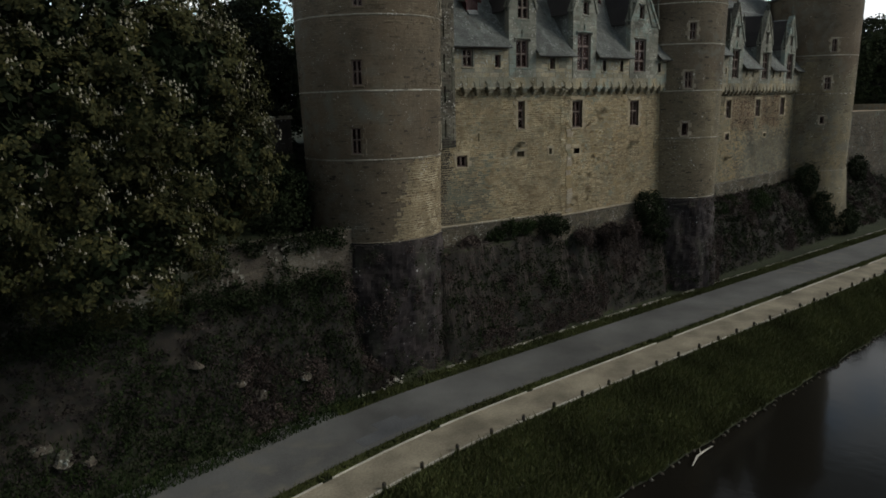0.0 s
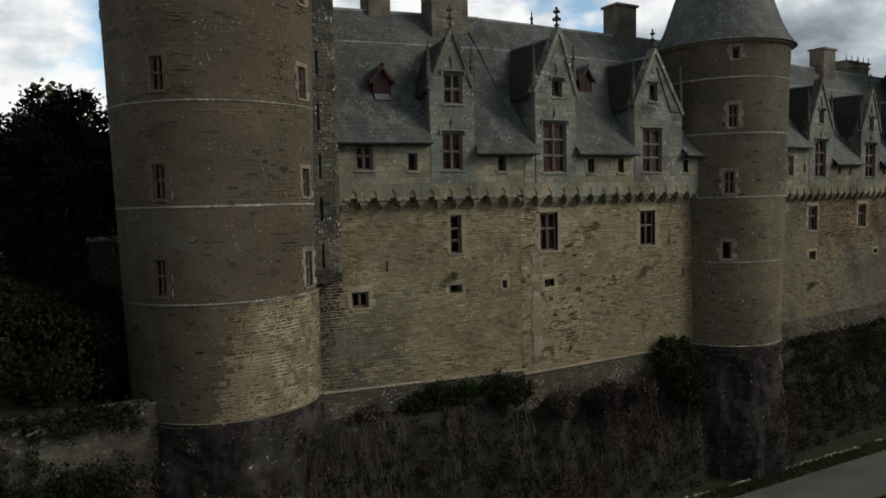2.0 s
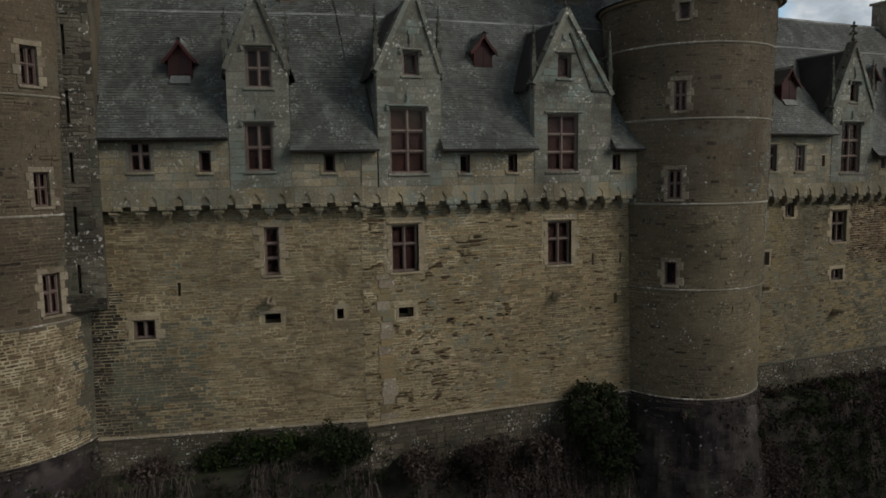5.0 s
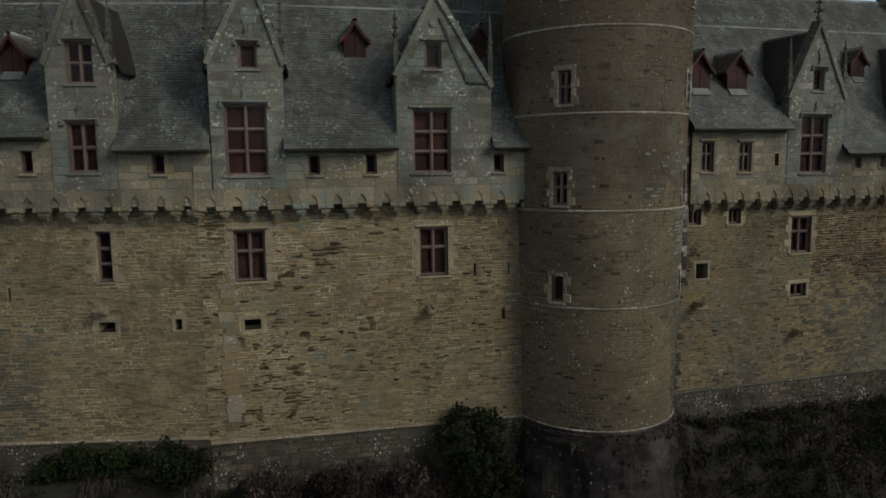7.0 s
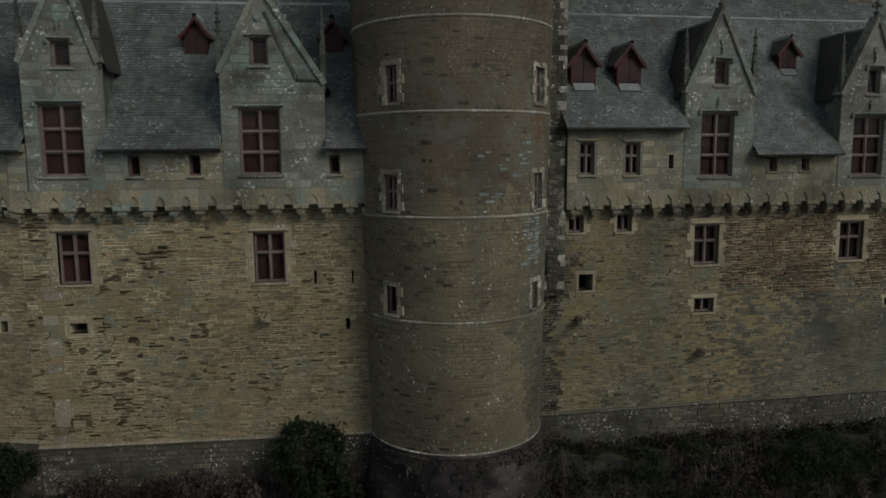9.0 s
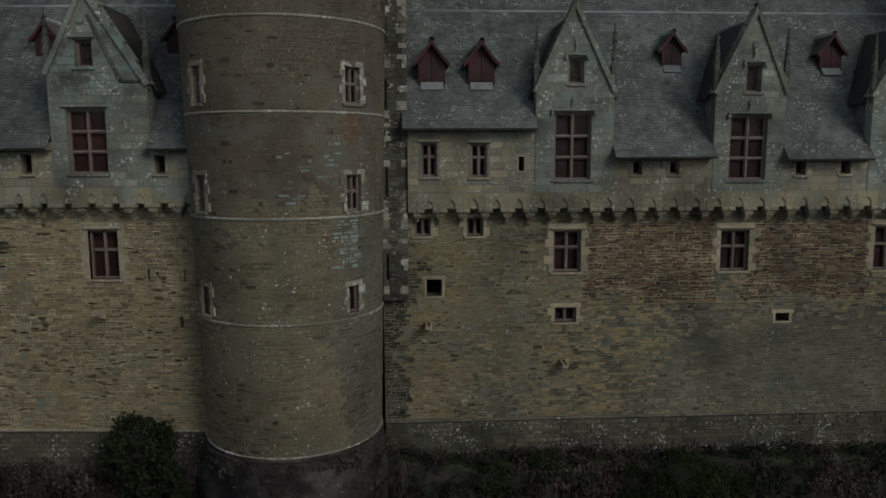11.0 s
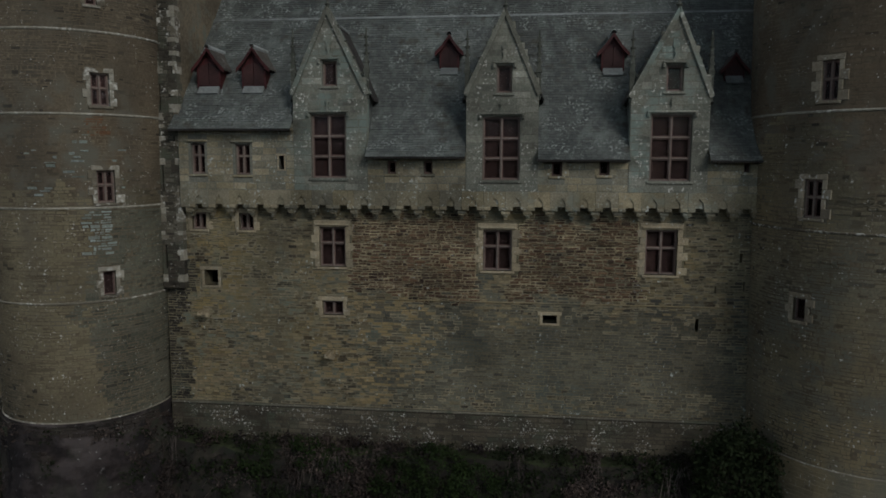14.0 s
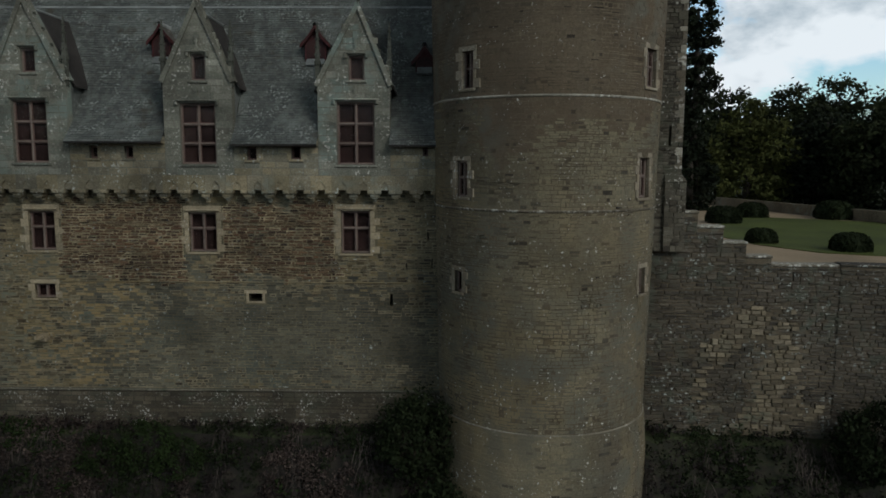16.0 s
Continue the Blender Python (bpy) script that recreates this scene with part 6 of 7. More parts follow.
def in_ball(n, c, r, shell=0.55):
    """Points in an ellipsoid, most of them near its skin."""
    v = NPR.normal(size=(n, 3))
    v /= np.linalg.norm(v, axis=1, keepdims=True)
    return np.asarray(c) + v * np.asarray(r) * (shell + (1 - shell) * NPR.uniform(0, 1, size=(n, 1)) ** 0.5)


def tree(x, y, z, crown, mat, label, leaves, size, clump=0.9, per=40, limbs=7, blossom=0, lump=0.0, seed=0, trunk_r=0.35, category="tree", group=""):
    """crown: list of (dx, dy, dz, rx, ry, rz) lobes. leaves: clumps per lobe."""
    t = thing("tree", pose(x, y, z), label, category, group)
    r = random.Random(seed)
    top = max(c[2] for c in crown)
    g = G()
    bend = [(0, 0, -0.6), (r.uniform(-.1, .1), r.uniform(-.1, .1), top * 0.3), (r.uniform(-.4, .4), r.uniform(-.4, .4), top * 0.65), (crown[0][0] * 0.5, crown[0][1] * 0.5, top)]
    g.tube(bend, [trunk_r * 1.3, trunk_r, trunk_r * 0.7, trunk_r * 0.25], 9)
    for k in range(limbs):
        c = crown[k % len(crown)]
        b = top * r.uniform(0.25, 0.6)
        e = (c[0] + r.uniform(-.6, .6) * c[3], c[1] + r.uniform(-.6, .6) * c[4], c[2] + r.uniform(-.3, .5) * c[5])
        mid = tuple((p + q) / 2 + r.uniform(-.3, .3) for p, q in zip((0, 0, b), e))
        g.tube([(0, 0, b), mid, e], [trunk_r * 0.5, trunk_r * 0.28, trunk_r * 0.06], 6)
    g.make("trunk", BARK, t, smooth=True, fix=False)
    pts, seeds = [], []
    for c in crown:
        n = max(3, int(leaves * (c[3] * c[4] * c[5]) ** (1 / 1.5) / 10))
        cc = in_ball(n, c[:3], c[3:], 0.62)
        seeds.append(cc)
        pts.append(clumps(cc, (clump, clump, clump * 0.75), per))
    if lump:
        # the crown breaks up into rounded tufts, bare on their inner side
        pts, seeds, ways = [], [], []
        ins = lambda p, c, f: sum(((p[i] - c[i]) / (c[i + 3] * f)) ** 2 for i in range(3)) < 1
        for c in crown:
            n = int(leaves * (c[3] * c[4] * c[5]) ** (2 / 3) / 10)
            for k in range(n):
                w, u = math.acos(1 - 2 * (k + 0.5) / n), k * 2.39996 + r.uniform(-0.25, 0.25)
                p = np.asarray(c[:3]) + np.asarray(c[3:]) * r.uniform(0.9, 1.0) * np.array((math.sin(w) * math.cos(u), math.sin(w) * math.sin(u), math.cos(w)))
                if any(ins(p, d, 0.82) for d in crown if d is not c):
                    continue
                o = p - np.asarray(c[:3]); o = o / np.linalg.norm(o) + np.array((0, 0, 0.55))
                R = lump * r.uniform(0.65, 1.3)
                v = NPR.normal(size=(40, 3)); v /= np.linalg.norm(v, axis=1, keepdims=True)
                v = v[v @ o > 0.05][:15]
                pts.append(clumps(p + v * (R, R, R * 0.8) * NPR.uniform(0.75, 1.0, (len(v), 1)), (clump,) * 3, per))
                ways.append(np.repeat(v + 0.5 * o, per, 0))
                seeds.append((p + v * (R, R, R * 0.8) * 1.08)[(v[:, 2] > 0.3)][:5])
        # leaves in a darker colour fill the crown and paint shade between tufts
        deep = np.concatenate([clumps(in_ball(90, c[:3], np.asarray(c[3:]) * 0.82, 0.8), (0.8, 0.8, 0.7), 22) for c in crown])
        fast_quads("inner_leaves", leaf_cloud(deep, 0.19, 0.15), IVY, t)["label"] = "inner leaves coloured dark for the shade in the crown"
    pts = np.concatenate(pts)
    fast_quads("crown", leaf_skin(pts, np.concatenate(ways), size) if lump else leaf_cloud(pts, size, 0.15), mat, t)
    if blossom:
        cc = np.concatenate(seeds)
        cc = cc[NPR.permutation(len(cc))[:blossom]]
        pts = clumps(cc, (clump * 1.0,) * 3, 6)
        n = len(pts)
        h, w = NPR.uniform(0.09, 0.16, n), NPR.uniform(0.03, 0.055, n)
        out = np.zeros((n, 4, 3, 3))
        for k in range(4):
            a, b = math.pi / 2 * k, math.pi / 2 * (k + 1)
            out[:, k, 0] = pts + np.stack([w * math.cos(a), w * math.sin(a), 0 * h], 1)
            out[:, k, 1] = pts + np.stack([w * math.cos(b), w * math.sin(b), 0 * h], 1)
            out[:, k, 2] = pts + np.stack([0 * h, 0 * h, h], 1)
        ob = fast_quads("blossom", out.reshape(-1, 3), BLOSSOM, t, per=3)
        ob["label"] = "upright creamy flower candles"
    return t


chestnut_lobes = [(7.9, 33.6, 18.9, 7.9, 6.0, 6.2), (9.3, 33.4, 22.4, 4.7, 4.2, 3.9), (7.4, 30.8, 14.4, 3.6, 3.2, 3.2), (0.3, 34.0, 18.6, 6.0, 5.6, 6.0), (3.2, 34.0, 23.8, 4.2, 3.8, 3.1), (-2.2, 35.0, 17.4, 5.0, 5.0, 5.0),
                  (11.6, 30.9, 17.0, 3.4, 2.8, 2.8), (4.6, 29.6, 19.1, 3.4, 2.7, 2.8), (9.7, 29.7, 20.4, 3.2, 2.7, 2.6), (2.4, 30.3, 16.0, 3.3, 2.7, 2.4), (6.8, 30.6, 22.6, 2.9, 2.5, 2.2)]
base = height(6.8, 37.4)
tree(6.8, 37.4, base, [(x - 6.8, y - 37.4, z - base, *r) for x, y, z, *r in chestnut_lobes],
     CHESTNUT, "large flowering horse chestnut with creamy candles", 27, 0.10, clump=0.27, per=36, limbs=6, blossom=2600, lump=1.25, seed=3, trunk_r=0.5)
for i, (x, y, z, h, w, mat, lab) in enumerate([(11, 60, 14, 13, 6, CONIFER, "dark spreading cedar behind the terrace"), (19, 62, 14, 13.0, 5, CONIFER, "dark conifer behind the terrace"), 
        (3, 66, 14, 14, 7, CONIFER, "dark spreading cedar behind the terrace"), (-8, 60, 13, 13, 7, CONIFER, "dark spreading cedar behind the terrace"), (38.6, 77, 14, 23, 5.2, WOODLAND, "tall broadleaved tree beside the tower"), (21.5, 74, 14, 16.6, 3.8, LIMELEAF, "young light green tree in the wood")]):
    tree(x, y, z, [(0, 0, h * 0.40, w, w, h * 0.36), (w * .3, -w * .2, h * 0.66, w * .72, w * .72, h * 0.26), (-w * .35, 0, h * 0.6, w * .7, w * .7, h * 0.26), (0, 0, h * 0.86, w * .4, w * .4, h * 0.15)], mat, lab, 34, 0.29, clump=1.0, per=42, seed=20 + i, trunk_r=0.4)

for x, y, h, w, lab in ((20.9, 46, 10.2, 3.0, "dense dark conifer on the upper terrace"), (24.4, 48, 8.0, 2.6, "dense dark conifer on the upper terrace"), (17.0, 47.5, 8.9, 3.6, "dark layered cedar on the upper terrace")):
    tree(x, y, 16.3, [(0, 0, h * 0.30, w, w, h * 0.34), (0, -0.3, h * 0.60, w * .9, w * .9, h * 0.22), (w * .25, 0, h * 0.80, w * .62, w * .62, h * 0.15), (-w * .3, 0, h * 0.84, w * .45, w * .45, h * 0.13)], CONIFER, lab, 150, 0.13, clump=0.5, per=56, seed=int(x), trunk_r=0.3)
r9 = random.Random(9)


def bush(x, y, z, r, mat, label, dens=22, size=0.13, group="", category="bush", clump=0.42):
    b = thing("bush", pose(x, y, z), label, category, group)
    rx, ry, rz = r
    g = G()
    for k in range(6):
        a = 2 * math.pi * k / 6
        g.tube([(0, 0, -0.3), (rx * .3 * math.cos(a), ry * .3 * math.sin(a), rz * .5), (rx * .7 * math.cos(a), ry * .7 * math.sin(a), rz * 1.2)], [0.05, 0.035, 0.01], 5)
    g.make("stem", BARK, b, fix=False)
    n = int(dens * (rx * ry * rz) ** (2 / 3) + 6)
    c = in_ball(n, (0, 0, rz * 0.9), (rx, ry, rz), 0.6)
    c[:, 2] = np.abs(c[:, 2])
    fast_quads("leaves", leaf_cloud(clumps(c, (clump,) * 3, 34), size), mat, b)
    return b


# dark shrubs on the terrace in front of the cedars
for i, (x, y, r) in enumerate([(19.5, 39.5, (2.6, 2.0, 2.2)), (16.5, 40.5, (3.0, 2.2, 2.6)), (13.5, 39.0, (2.4, 2.0, 1.6)), (21.0, 42.0, (2.5, 2.0, 2.8)), (10, 39.5, (2.8, 2, 1.8)), (4, 39.5, (3, 2, 2)), (-3, 39.5, (3.5, 2.2, 2.2))]):
    bush(x, y, height(x, y) - 0.2, r, IVY, "dense dark evergreen shrub on the terrace", 36, 0.105, "terrace shrubs", clump=0.42)

ivy = []
for k in range(760):
    x = r9.uniform(-11.5, 22.5) if k % 3 else r9.uniform(-11.5, 13)
    z = 12.1 - r9.uniform(0, 1) ** 2 * (1.0 if fbm(x, 0, 4, 0.35) > 0.1 else 3.4)
    ivy.append((x, 36.25 - r9.uniform(0, 0.2), z))
tagged(fast_quads("wall_ivy", leaf_cloud(clumps(ivy, (0.3, 0.15, 0.28), 26), 0.085), IVY), "dark ivy hanging over the terrace wall", "ivy", kind="stuff")
brush = []
for k in range(520):
    x = r9.uniform(-11.5, 22.0)
    brush.append((x, 36.1 - r9.uniform(0, 0.9), 8.6 + r9.uniform(0, 1.0) * (1.1 + 1.1 * fbm(x, 2, 6, 0.3))))
tagged(fast_quads("wall_brush", leaf_cloud(clumps(brush, (0.3, 0.25, 0.3), 26), 0.085), IVY), "dark brush growing up the terrace wall", "scrub", kind="stuff")

# the round bush beside the slender tower and shrubs at the foot of the walls
bush(52.15, 34.35, 9.0, (1.35, 1.1, 1.35), IVY, "rounded dark bush at the foot of the tower", 60, 0.10, clump=0.3)
bush(52.9, 34.1, 7.2, (1.2, 1.0, 1.3), IVY, "dark bush growing down the rock", 50, 0.10, clump=0.3)
bush(87.4, 35.9, 7.4, (1.7, 1.2, 2.0), IVY, "tall dark bush in the corner by the tower", 60, 0.10, clump=0.35)
bush(88.6, 34.3, 2.6, (2.0, 1.3, 2.7), IVY, "tall dark bush at the foot of the corner tower", 40, 0.12, clump=0.4)
bush(92.6, 32.9, 2.5, (2.2, 0.9, 1.5), IVY, "dark bush at the foot of the corner tower", 40, 0.12, clump=0.4)
bush(107.2, 37.3, 7.6, (1.6, 1.1, 1.7), IVY, "dark bush against the terrace wall", 60, 0.10, clump=0.35)
r5 = random.Random(5)
for x, y, z, s, mat in [(36.5, 35.7, 9.7, 0.8, GREENLEAF), (37.9, 35.4, 9.8, 0.7, GREENLEAF), (39.6, 34.9, 9.6, 1.0, IVY), (40.6, 34.7, 9.4, 0.9, IVY), (35.2, 35.9, 9.5, 0.6, GREENLEAF), (43.5, 34.3, 8.4, 0.8, BRAMBLE), (32.8, 36.0, 9.0, 0.8, BRAMBLE), (46.5, 34.2, 8.2, 0.9, BRAMBLE), (49.5, 34.2, 8.3, 0.7, BRAMBLE)]:
    bush(x, y, z, (s, s * .8, s * .75), mat, "green shrub at the foot of the castle wall" if mat is not BRAMBLE else "dry brown bramble on the ledge", 60, 0.085, "wall-foot shrubs", clump=0.25)
for u, v, z, q, mat in [(5.2, 1.2, 7.7, 0.8, GREENLEAF), (7.4, 1.0, 7.9, 0.95, GREENLEAF), (8.9, 1.2, 7.9, 0.75, GREENLEAF), (11.6, 1.5, 7.0, 1.3, GREENLEAF), (13.4, 1.4, 7.3, 1.35, GREENLEAF), (15.0, 1.5, 6.9, 1.2, GREENLEAF), (17.2, 1.2, 7.5, 0.8, IVY),
                        (19.0, 1.0, 7.7, 0.75, IVY), (20.2, 1.0, 7.9, 0.6, IVY), (21.6, 1.2, 7.4, 0.8, BRAMBLE), (23.4, 1.1, 7.8, 0.85, IVY), (10.2, 1.3, 7.5, 0.6, BRAMBLE), (16.2, 1.1, 7.6, 0.6, BRAMBLE), (3.6, 1.2, 7.2, 0.7, BRAMBLE)]:
    p = EAST @ Vector((u, -v, 0))
    bush(p.x, p.y, z, (q * 1.1, q * .8, q * .8), mat, {IVY: "low dark shrub along the foot of the castle wall", GREENLEAF: "rounded green shrub along the foot of the castle wall", BRAMBLE: "dry brown bramble along the foot of the castle wall"}[mat], 80, 0.06, "wall-foot shrubs", clump=0.22)


DEADSCRUB = surface("dead_scrub", [(0.035, 0.027, 0.027), (0.023, 0.018, 0.019), (0.051, 0.039, 0.038), (0.030, 0.032, 0.018)], stain=(0.4, 0.5), bump=0, rough=0.85, spec=0.12)
STEMS = surface("dead_stems", [(0.069, 0.053, 0.045), (0.041, 0.032, 0.028), (0.109, 0.090, 0.076), (0.028, 0.022, 0.020)], stain=(0.5, 0.5), bump=0)


def cliff_cover(name, n, mat, size, seed, keep, lift=0.12, per=26, spread=0.32, label=""):
    """Scrub that clings to the rock face."""
    r = random.Random(seed)
    cs = []
    while len(cs) < n:
        x, y = r.uniform(-8, 118), r.uniform(32.6, 39.0)
        z = height(x, y)
        if z < 2.5 or not keep(x, y, z):
            continue
        e = 0.3
        gx, gy = (height(x + e, y) - z) / e, (height(x, y + e) - z) / e
        if r.random() > 0.3 * math.sqrt(1 + gx * gx + gy * gy):
            continue
        nn = Vector((-gx, -gy, 1)).normalized()
        p = Vector((x, y, z)) + nn * (lift + 0.35 * max(0.0, fbm(x, z, seed, 0.9)))
        cs.append(tuple(p))
    ob = fast_quads(name, leaf_cloud(clumps(cs, (spread, spread, spread), per), size), mat)
    tagged(ob, label, "scrub", kind="stuff")


free = lambda x, y: all((x - a) ** 2 + (y - b) ** 2 > q * q for a, b, q in ((26.77, 38.72, 4.5), (58.3, 36.0, 3.9), (92.75, 38.5, 4.9)))
def patchy(x, z):
    return fbm(x, z * 0.6, 1.0, 0.33) + 0.4 * fbm(x, z, 6.0, 1.1)


cliff_cover("bramble_scrub", 2600, BRAMBLE, 0.07, 1, lambda x, y, z: free(x, y) and x > 12 and z < 9.3 and patchy(x, z) > (-0.05 if 22 < x < 62 else 0.3), per=30, spread=0.26, lift=0.14, label="dry brown brambles and dead stems on the rock face")
cliff_cover("ivy_scrub", 2300, IVY, 0.08, 2, lambda x, y, z: free(x, y) and z < 9.3 and patchy(x, z) < (-0.12 if 22 < x < 62 else 0.1), per=27, spread=0.3, label="dark ivy and scrub hanging on the rock face")
cliff_cover("dark_scrub", 1500, DEADSCRUB, 0.08, 5, lambda x, y, z: free(x, y) and (x > 62 or x < 22) and z < 9.2, per=26, spread=0.32, label="purple-brown dead scrub over the ledge and the slope")
cliff_cover("green_scrub", 800, GREENLEAF, 0.075, 3, lambda x, y, z: free(x, y) and z < 9.2 and fbm(x, z, 9.0, 0.25) > (0.25 if x > 40 else 0.05), per=28, label="green weeds growing on the rock face")


def hanging(name, n, mat, seed, keep, label):
    """Dead stems that trail down the rock, each a thin strip bent over the face."""
    q = random.Random(seed)
    out = []
    while len(out) < n * 8:
        x, y = q.uniform(-8, 118), q.uniform(33.2, 38.6)
        z = height(x, y)
        if z < 4.5 or not keep(x, y, z):
            continue
        w, dx, l = q.uniform(0.006, 0.018), q.uniform(-0.35, 0.35), q.uniform(0.12, 0.5)
        pts = [Vector((x, y, z))]
        for k in (1, 2):
            pts.append(Vector((x + dx * k * 0.5, y - l * k * 0.5, 0)))
            pts[-1].z = height(pts[-1].x, pts[-1].y)
        pts = [p + Vector((0, -0.2, 0.12 + 0.1 * (i == 1))) for i, p in enumerate(pts)]
        for a, b in zip(pts, pts[1:]):
            out += [(a.x - w, a.y, a.z), (a.x + w, a.y, a.z), (b.x + w, b.y, b.z), (b.x - w, b.y, b.z)]
    tagged(fast_quads(name, np.array(out), mat), label, "stems", kind="stuff")


hanging("hanging_stems", 6000, STEMS, 71, lambda x, y, z: free(x, y) and x > 23 and fbm(x, 0.15 * z, 3.0, 0.8) > (0.0 if x < 62 else 0.3), "pale dead stems trailing down the rock face")


def on_base(c, r, foot, n, mat, seed, label, name):
    q = random.Random(seed)
    cs = []
    while len(cs) < n:
        a, z = radians(q.uniform(-200, 20)), q.uniform(2.3, foot - 0.3)
        if fbm(a * r, z, seed, 0.45) < 0.12 + 0.1 * (z - 6) / 4:
            continue
        R = r + 0.12 + 0.55 * (foot - z) / (foot - 2)
        cs.append((c[0] + R * math.cos(a), c[1] + R * math.sin(a), z))
    ob = fast_quads(name, leaf_cloud(clumps(cs, (0.2, 0.2, 0.34), 20), 0.065), mat)
    tagged(ob, label, "scrub", kind="stuff")


for c, r, f, s in (((26.77, 38.72), 4.41, 11.0, 4), ((58.3, 36.0), 3.78, 10.6, 5), ((92.75, 38.5), 4.75, 10.2, 6))[:2]:
    on_base(c, r, f, 200, IVY, s, "ivy clinging to the dark tower base", "tower_ivy")
    on_base(c, r, f, 260, BRAMBLE, s + 10, "dry creepers on the dark tower base", "tower_creeper")


def grass(name, n, x0, x1, y0, y1, h, mat, seed, label, lean=0.35):
    """Blades of grass on the ground."""
    q = np.random.default_rng(seed)
    x, y = q.uniform(x0, x1, n), q.uniform(y0, y1, n)
    y = y + np.array([road_y(v) for v in x])
    z = np.array([height(a, b) for a, b in zip(x, y)])
    ok = z > 0.05
    p = np.stack([x, y, z - 0.03], 1)[ok]
    n = len(p)
    a = q.uniform(0, 2 * math.pi, n)
    hh = h * q.uniform(0.5, 1.4, n)
    w = np.stack([np.cos(a), np.sin(a), 0 * a], 1) * (0.025 + 0.035 * q.uniform(0, 1, n))[:, None]
    tip = np.stack([q.normal(0, lean, n) * hh, q.normal(-0.1, lean, n) * hh, hh], 1)
    ob = fast_quads(name, np.stack([p - w, p + w, p + tip], 1).reshape(-1, 3), mat, per=3)
    tagged(ob, label, "grass", kind="stuff")


grass("bank_grass", 200000, -10, 100, 18.6, 24.42, 0.30, BANK, 1, "long rough grass on the river bank")
grass("verge_grass", 22000, 19, 100, 32.25, 33.45, 0.22, BANK, 2, "rough grass verge beside the lane")
grass("strip_grass", 14000, -10, 100, 27.32, 27.9, 0.24, BANK, 3, "short grass in the strip beside the towpath")
grass("slope_grass", 16000, -12, 22, 32.3, 36.2, 0.3, GREENLEAF, 4, "rough grass on the slope below the terrace")

# stones along the water's edge
edge = G()
for k in range(120):
    x = -12 + 0.88 * k + r5.uniform(-.3, .3)
    y = 18.75 - 0.35 * fbm(x, 3, 0, 0.35) + r5.uniform(-.15, .15)
    s = r5.uniform(0.05, 0.15)
    edge.lathe([(0.0, -0.12), (s, -0.1), (s * .9, 0.05 + s * .1), (s * .4, 0.05 + s * .4), (0.0, 0.06 + s * .45)], 6, c=(x, y))
tagged(edge.make("edge_stones", GREYWALL, fix=False), "pale stones along the water's edge", "stones", kind="stuff")
VERGE = 33.5
kerbing = G()
for k in range(620):
    x = 21 + 0.13 * k + r5.uniform(-.1, .1)
    if fbm(x, 1, 3, 0.25) < -0.25:
        continue
    y = VERGE + road_y(x) + r5.uniform(-.1, .1)
    q = r5.uniform(0.06, 0.16)
    z = height(x, y)
    kerbing.lathe([(0.0, z - 0.1), (q, z - 0.05), (q * .9, z + q * .5), (q * .4, z + q * .8), (0.0, z + q * .85)], 6, c=(x, y))
tagged(kerbing.make("verge_stones", KERB, fix=False), "pale stones where the grass verge meets the rock", "stones", kind="stuff")
for x, y, q in ((15.4, 34.3, 0.5), (14.6, 34.5, 0.34), (12.2, 35.0, 0.4), (5.6, 33.9, 0.55), (4.8, 34.2, 0.4), (6.6, 33.7, 0.3), (18.3, 34.4, 0.45), (2.4, 33.6, 0.6)):
    rock = thing("boulder", pose(x, y, height(x, y) - 0.12, 0, 0, r5.uniform(0, 180)), "weathered brown rock sticking out of the overgrown slope", "rock", "rocks on the slope")
    g, na, nz = G(), 12, 7
    for j in range(nz + 1):
        b = math.pi / 2 * j / nz
        for i in range(na):
            w = 2 * math.pi * i / na
            d = Vector((math.cos(b) * math.cos(w), math.cos(b) * math.sin(w), math.sin(b)))
            p = d * q * (1 + 0.45 * fbm(d.x + x, d.y + y, d.z, 1.3))
            g.v.append((p.x * 1.4, p.y * 0.8, math.floor(p.z * 9 / q) / 9 * q * 0.5 + p.z * 0.4))
    g.f = [(j * na + i, j * na + (i + 1) % na, (j + 1) * na + (i + 1) % na, (j + 1) * na + i) for j in range(nz) for i in range(na)]
    g.make("stone", GREYWALL, rock, fix=False)
log = thing("driftwood", pose(33.2, 18.3, 0.12, 0, 0, 12), "bleached driftwood branch at the water's edge", "branch")
G().tube([(-1.3, 0, 0), (-0.3, 0.1, 0.06), (0.6, 0, 0.02), (1.4, -0.25, 0.08)], [0.04, 0.06, 0.05, 0.02], 7).tube([(0.2, 0.05, 0.04), (0.6, 0.25, 0.10)], [0.035, 0.012], 6).make("branch", KERB, log)

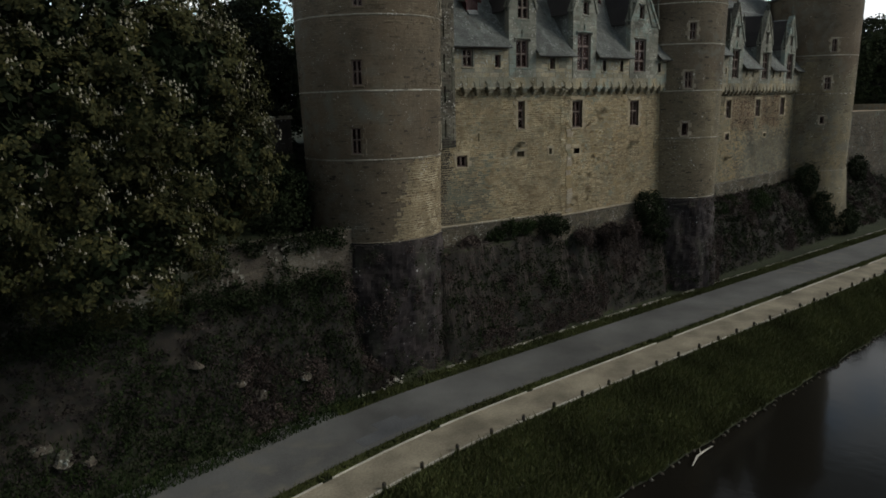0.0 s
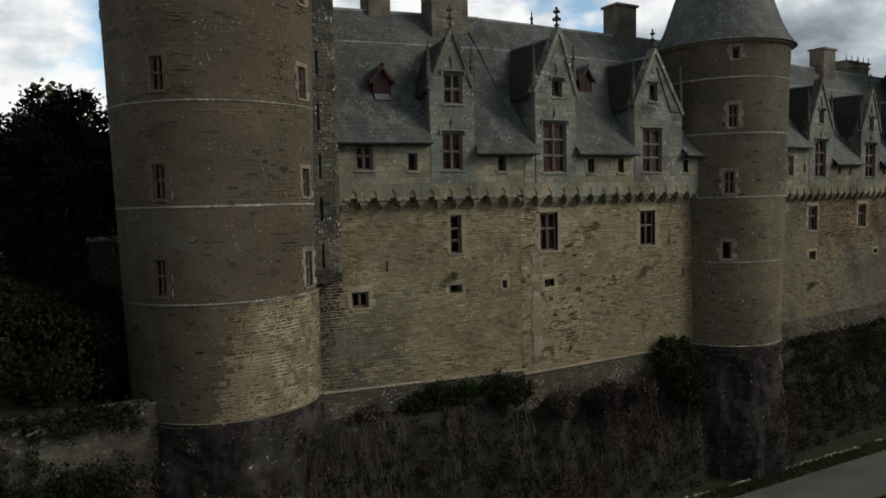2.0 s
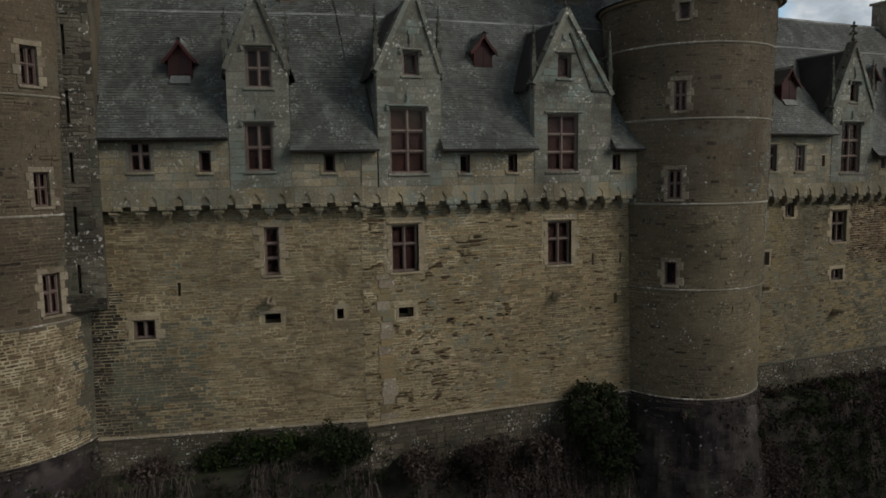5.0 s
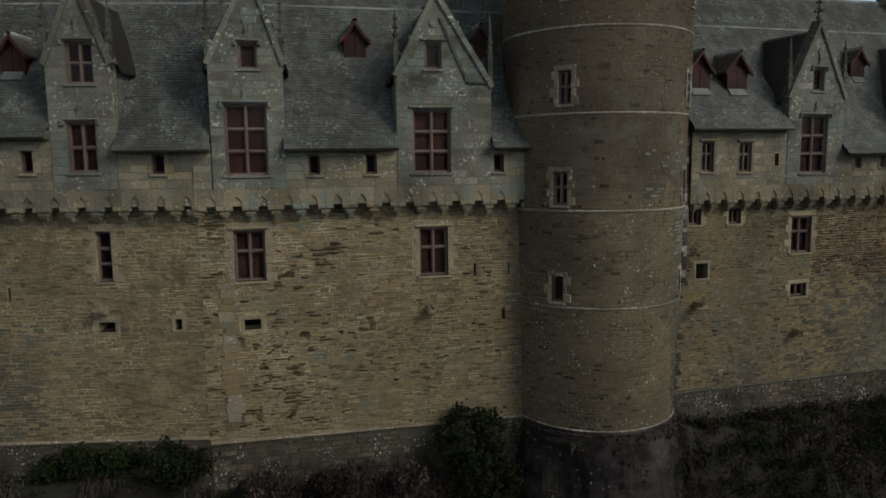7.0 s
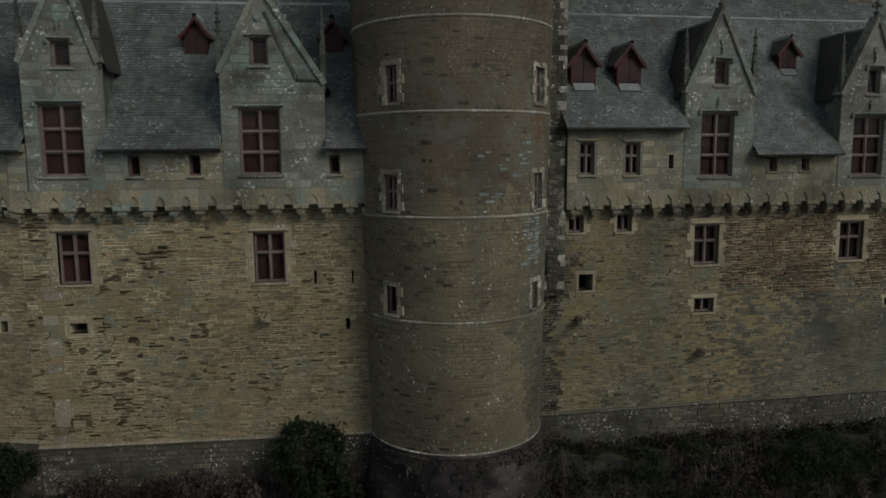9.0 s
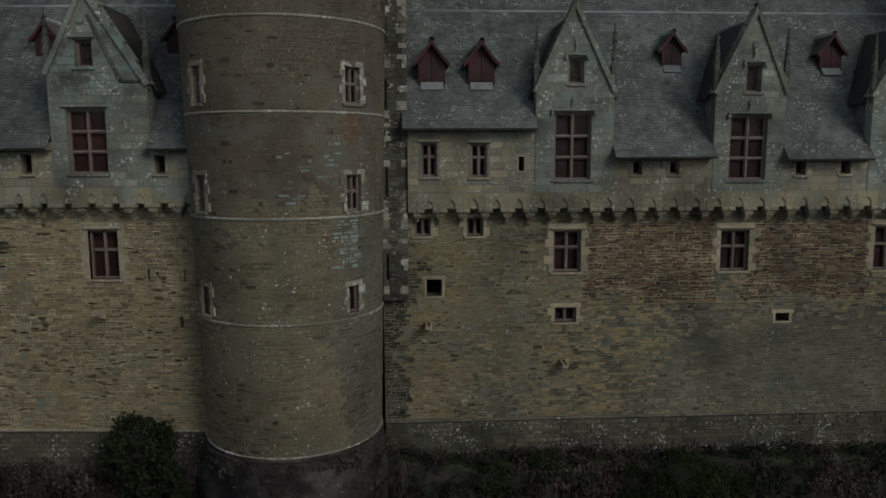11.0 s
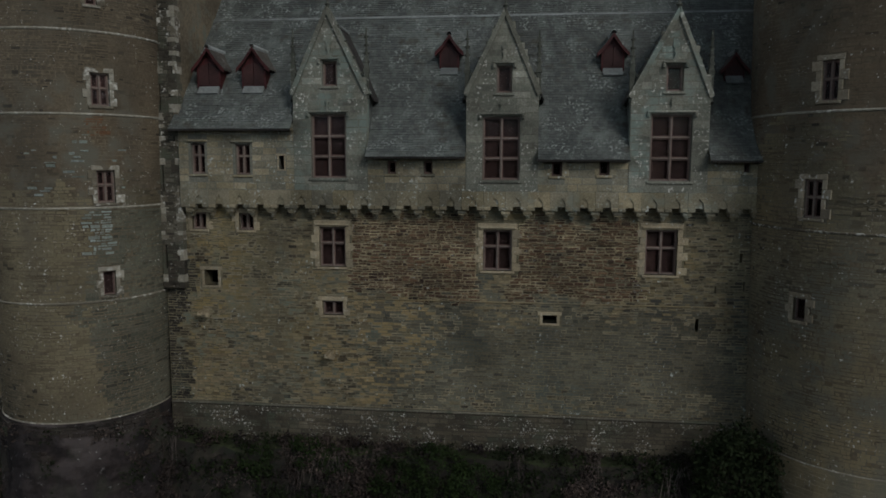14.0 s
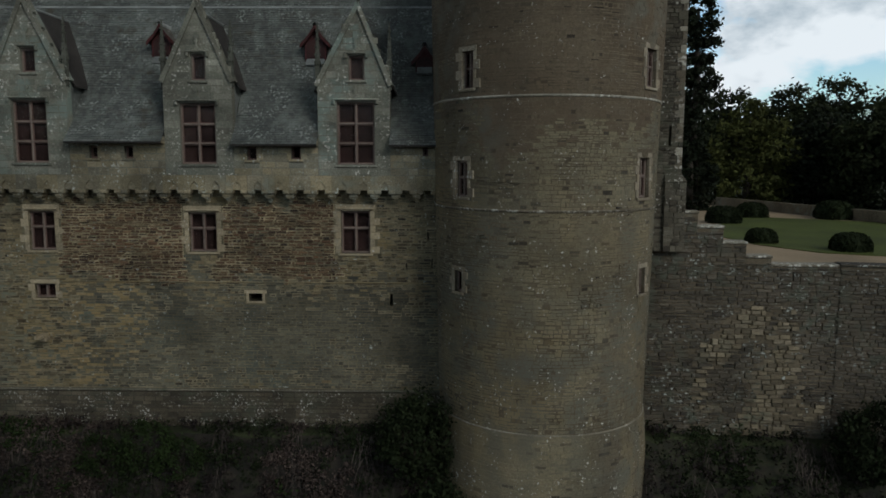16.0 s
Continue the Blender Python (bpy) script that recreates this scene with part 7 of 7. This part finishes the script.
# ---------------------------------------------------------------- the garden to the east
lawn = tagged(G().prism([(104.6, 51.4), (105.2, 47.5), (107.3, 43.9), (109.9, 42.9), (120, 43.4), (121.6, 52), (120.4, 64.4), (113.1, 68.9), (108.5, 66)], 16.4, 16.62, "z").make("lawn", LAWN), "clipped green parterre lawn", "lawn", kind="structure")
tagged(G().prism([(99.5, 40.2), (127.5, 36.8), (112, 94), (103, 94)], 16.3, 16.585, "z").make("garden_path", GRAVEL), "tan gravel garden walk", "path", kind="structure")
for i, (x, y, s) in enumerate([(105.9, 48.6, 0.86), (109.2, 45.0, 0.98), (112.2, 69.0, 1.28), (118.5, 68.0, 1.5), (108.0, 62.8, 1.3), (116.5, 46.5, 1.0), (127, 68, 1.5)]):
    b = thing("topiary", pose(x, y, 16.6), "clipped dome of dark green box in the parterre", "topiary", "clipped box domes")
    n = 2600
    v = NPR.normal(size=(n, 3)); v[:, 2] = np.abs(v[:, 2]); v /= np.linalg.norm(v, axis=1, keepdims=True)
    fast_quads("foliage", leaf_cloud(np.sign(v) * np.abs(v) ** 0.72 * (s, s, s * 1.0) * NPR.uniform(0.9, 1.0, (n, 1)), 0.07 * s), IVY, b)
    G().lathe([(s * .92, -0.1), (s * .93, s * .35), (s * .84, s * .66), (s * .55, s * .88), (0, s * .95)], 20).make("core", IVY, b, smooth=True)
tagged(G().hexa([(x + d * 0.5, y, z) for z in (15.5, 17.5) for x, y, d in ((127.8, 36.5, 0), (127.8, 36.5, 1.2), (111.8, 94, 1.2), (111.8, 94, 0))]).make("wall_parapet", TOWER_MORTAR), "low stone parapet at the far side of the garden", "wall", kind="structure")
for i, (x, y, h, w, mat, lab) in enumerate([(118.6, 90, 12.6, 4.2, LIMELEAF, "broad tree with fresh green leaves"), (112.5, 99, 14.4, 5, WOODLAND, "dark broadleaved tree behind the garden"), (131, 84, 13, 6, WOODLAND, "dark broadleaved tree behind the garden"),
        (137, 74, 12.5, 6.5, WOODLAND, "dark broadleaved tree behind the garden"), (177, 61, 19.5, 8.5, CONIFER, "dark spreading tree behind the garden"), (127, 90, 12.5, 5, CONIFER, "dark spreading tree behind the garden"), (150, 50, 17.5, 7, WOODLAND, "dark broadleaved tree behind the garden"), (128, 104, 15.7, 6, WOODLAND, "dark broadleaved tree behind the garden"), (143, 66, 12, 6.5, WOODLAND, "dark broadleaved tree behind the garden"), (121, 106, 15.8, 6.5, WOODLAND, "dark spreading tree behind the garden"), (136, 108, 17.4, 7, WOODLAND, "dark broadleaved tree behind the garden"), (150, 112, 18, 8, CONIFER, "dark spreading tree behind the garden"), (163, 114, 18, 8, WOODLAND, "dark broadleaved tree behind the garden"), (129, 93, 11, 5, CONIFER, "dark spreading tree behind the garden"), (163, 57, 18.5, 8, CONIFER, "dark spreading tree behind the garden")]):
    tree(x, y, 15.2, [(0, 0, h * 0.36, w, w, h * 0.34), (w * .35, -w * .2, h * 0.62, w * .7, w * .7, h * 0.26), (-w * .4, 0, h * 0.58, w * .66, w * .7, h * 0.25), (0, 0, h * 0.85, w * .42, w * .42, h * 0.16)], mat, lab, 40, 0.275, clump=0.95, per=42, seed=60 + i, trunk_r=0.4)

tree(109.3, 79, 15.2, [(0.5, 0, 4.0, 2.2, 2.2, 4.2), (0.0, 0, 8.5, 1.5, 1.6, 2.4), (0.2, 0, 11.6, 1.4, 1.5, 1.5), (1.0, 0, 14.2, 1.5, 1.4, 1.2), (0.5, 0, 16.6, 1.3, 1.4, 1.3), (1.3, 0, 18.4, 1.5, 1.4, 1.2), (0.2, 0, 20.6, 1.5, 1.4, 1.6), (-0.6, 0, 12.5, 1.6, 1.6, 8.0)],
     CONIFER, "tall dark conifer with hanging tufts beside the tower", 110, 0.2, clump=0.45, per=60, seed=59, trunk_r=0.5)

# far woods all round the horizon
pts = []
q = np.random.default_rng(8)
for k in range(2600):
    a = q.uniform(0, 2 * math.pi)
    d = q.uniform(170, 420)
    x, y = 60 + d * math.cos(a) * 1.3, 20 + d * math.sin(a)
    if -62 < y < 120 and -60 < x < 260:
        continue
    if -62 < y < 30:
        continue
    pts.append((x, y, height(x, y) + q.uniform(0.0, 1.0) ** 0.6 * 13))
# unseen belt behind the camera, added to darken reflections in the panes
for k in range(700):
    x, y = q.uniform(-90, 230), q.uniform(-105, -66)
    pts.append((x, y, height(x, y) + q.uniform(0, 1) ** 0.7 * 19))
ob = fast_quads("far_woods", leaf_cloud(clumps(pts, (7, 7, 4), 10), 2.4), WOODLAND)
tagged(ob, "distant dark woods on the horizon and an added unseen belt", "woods", kind="stuff")
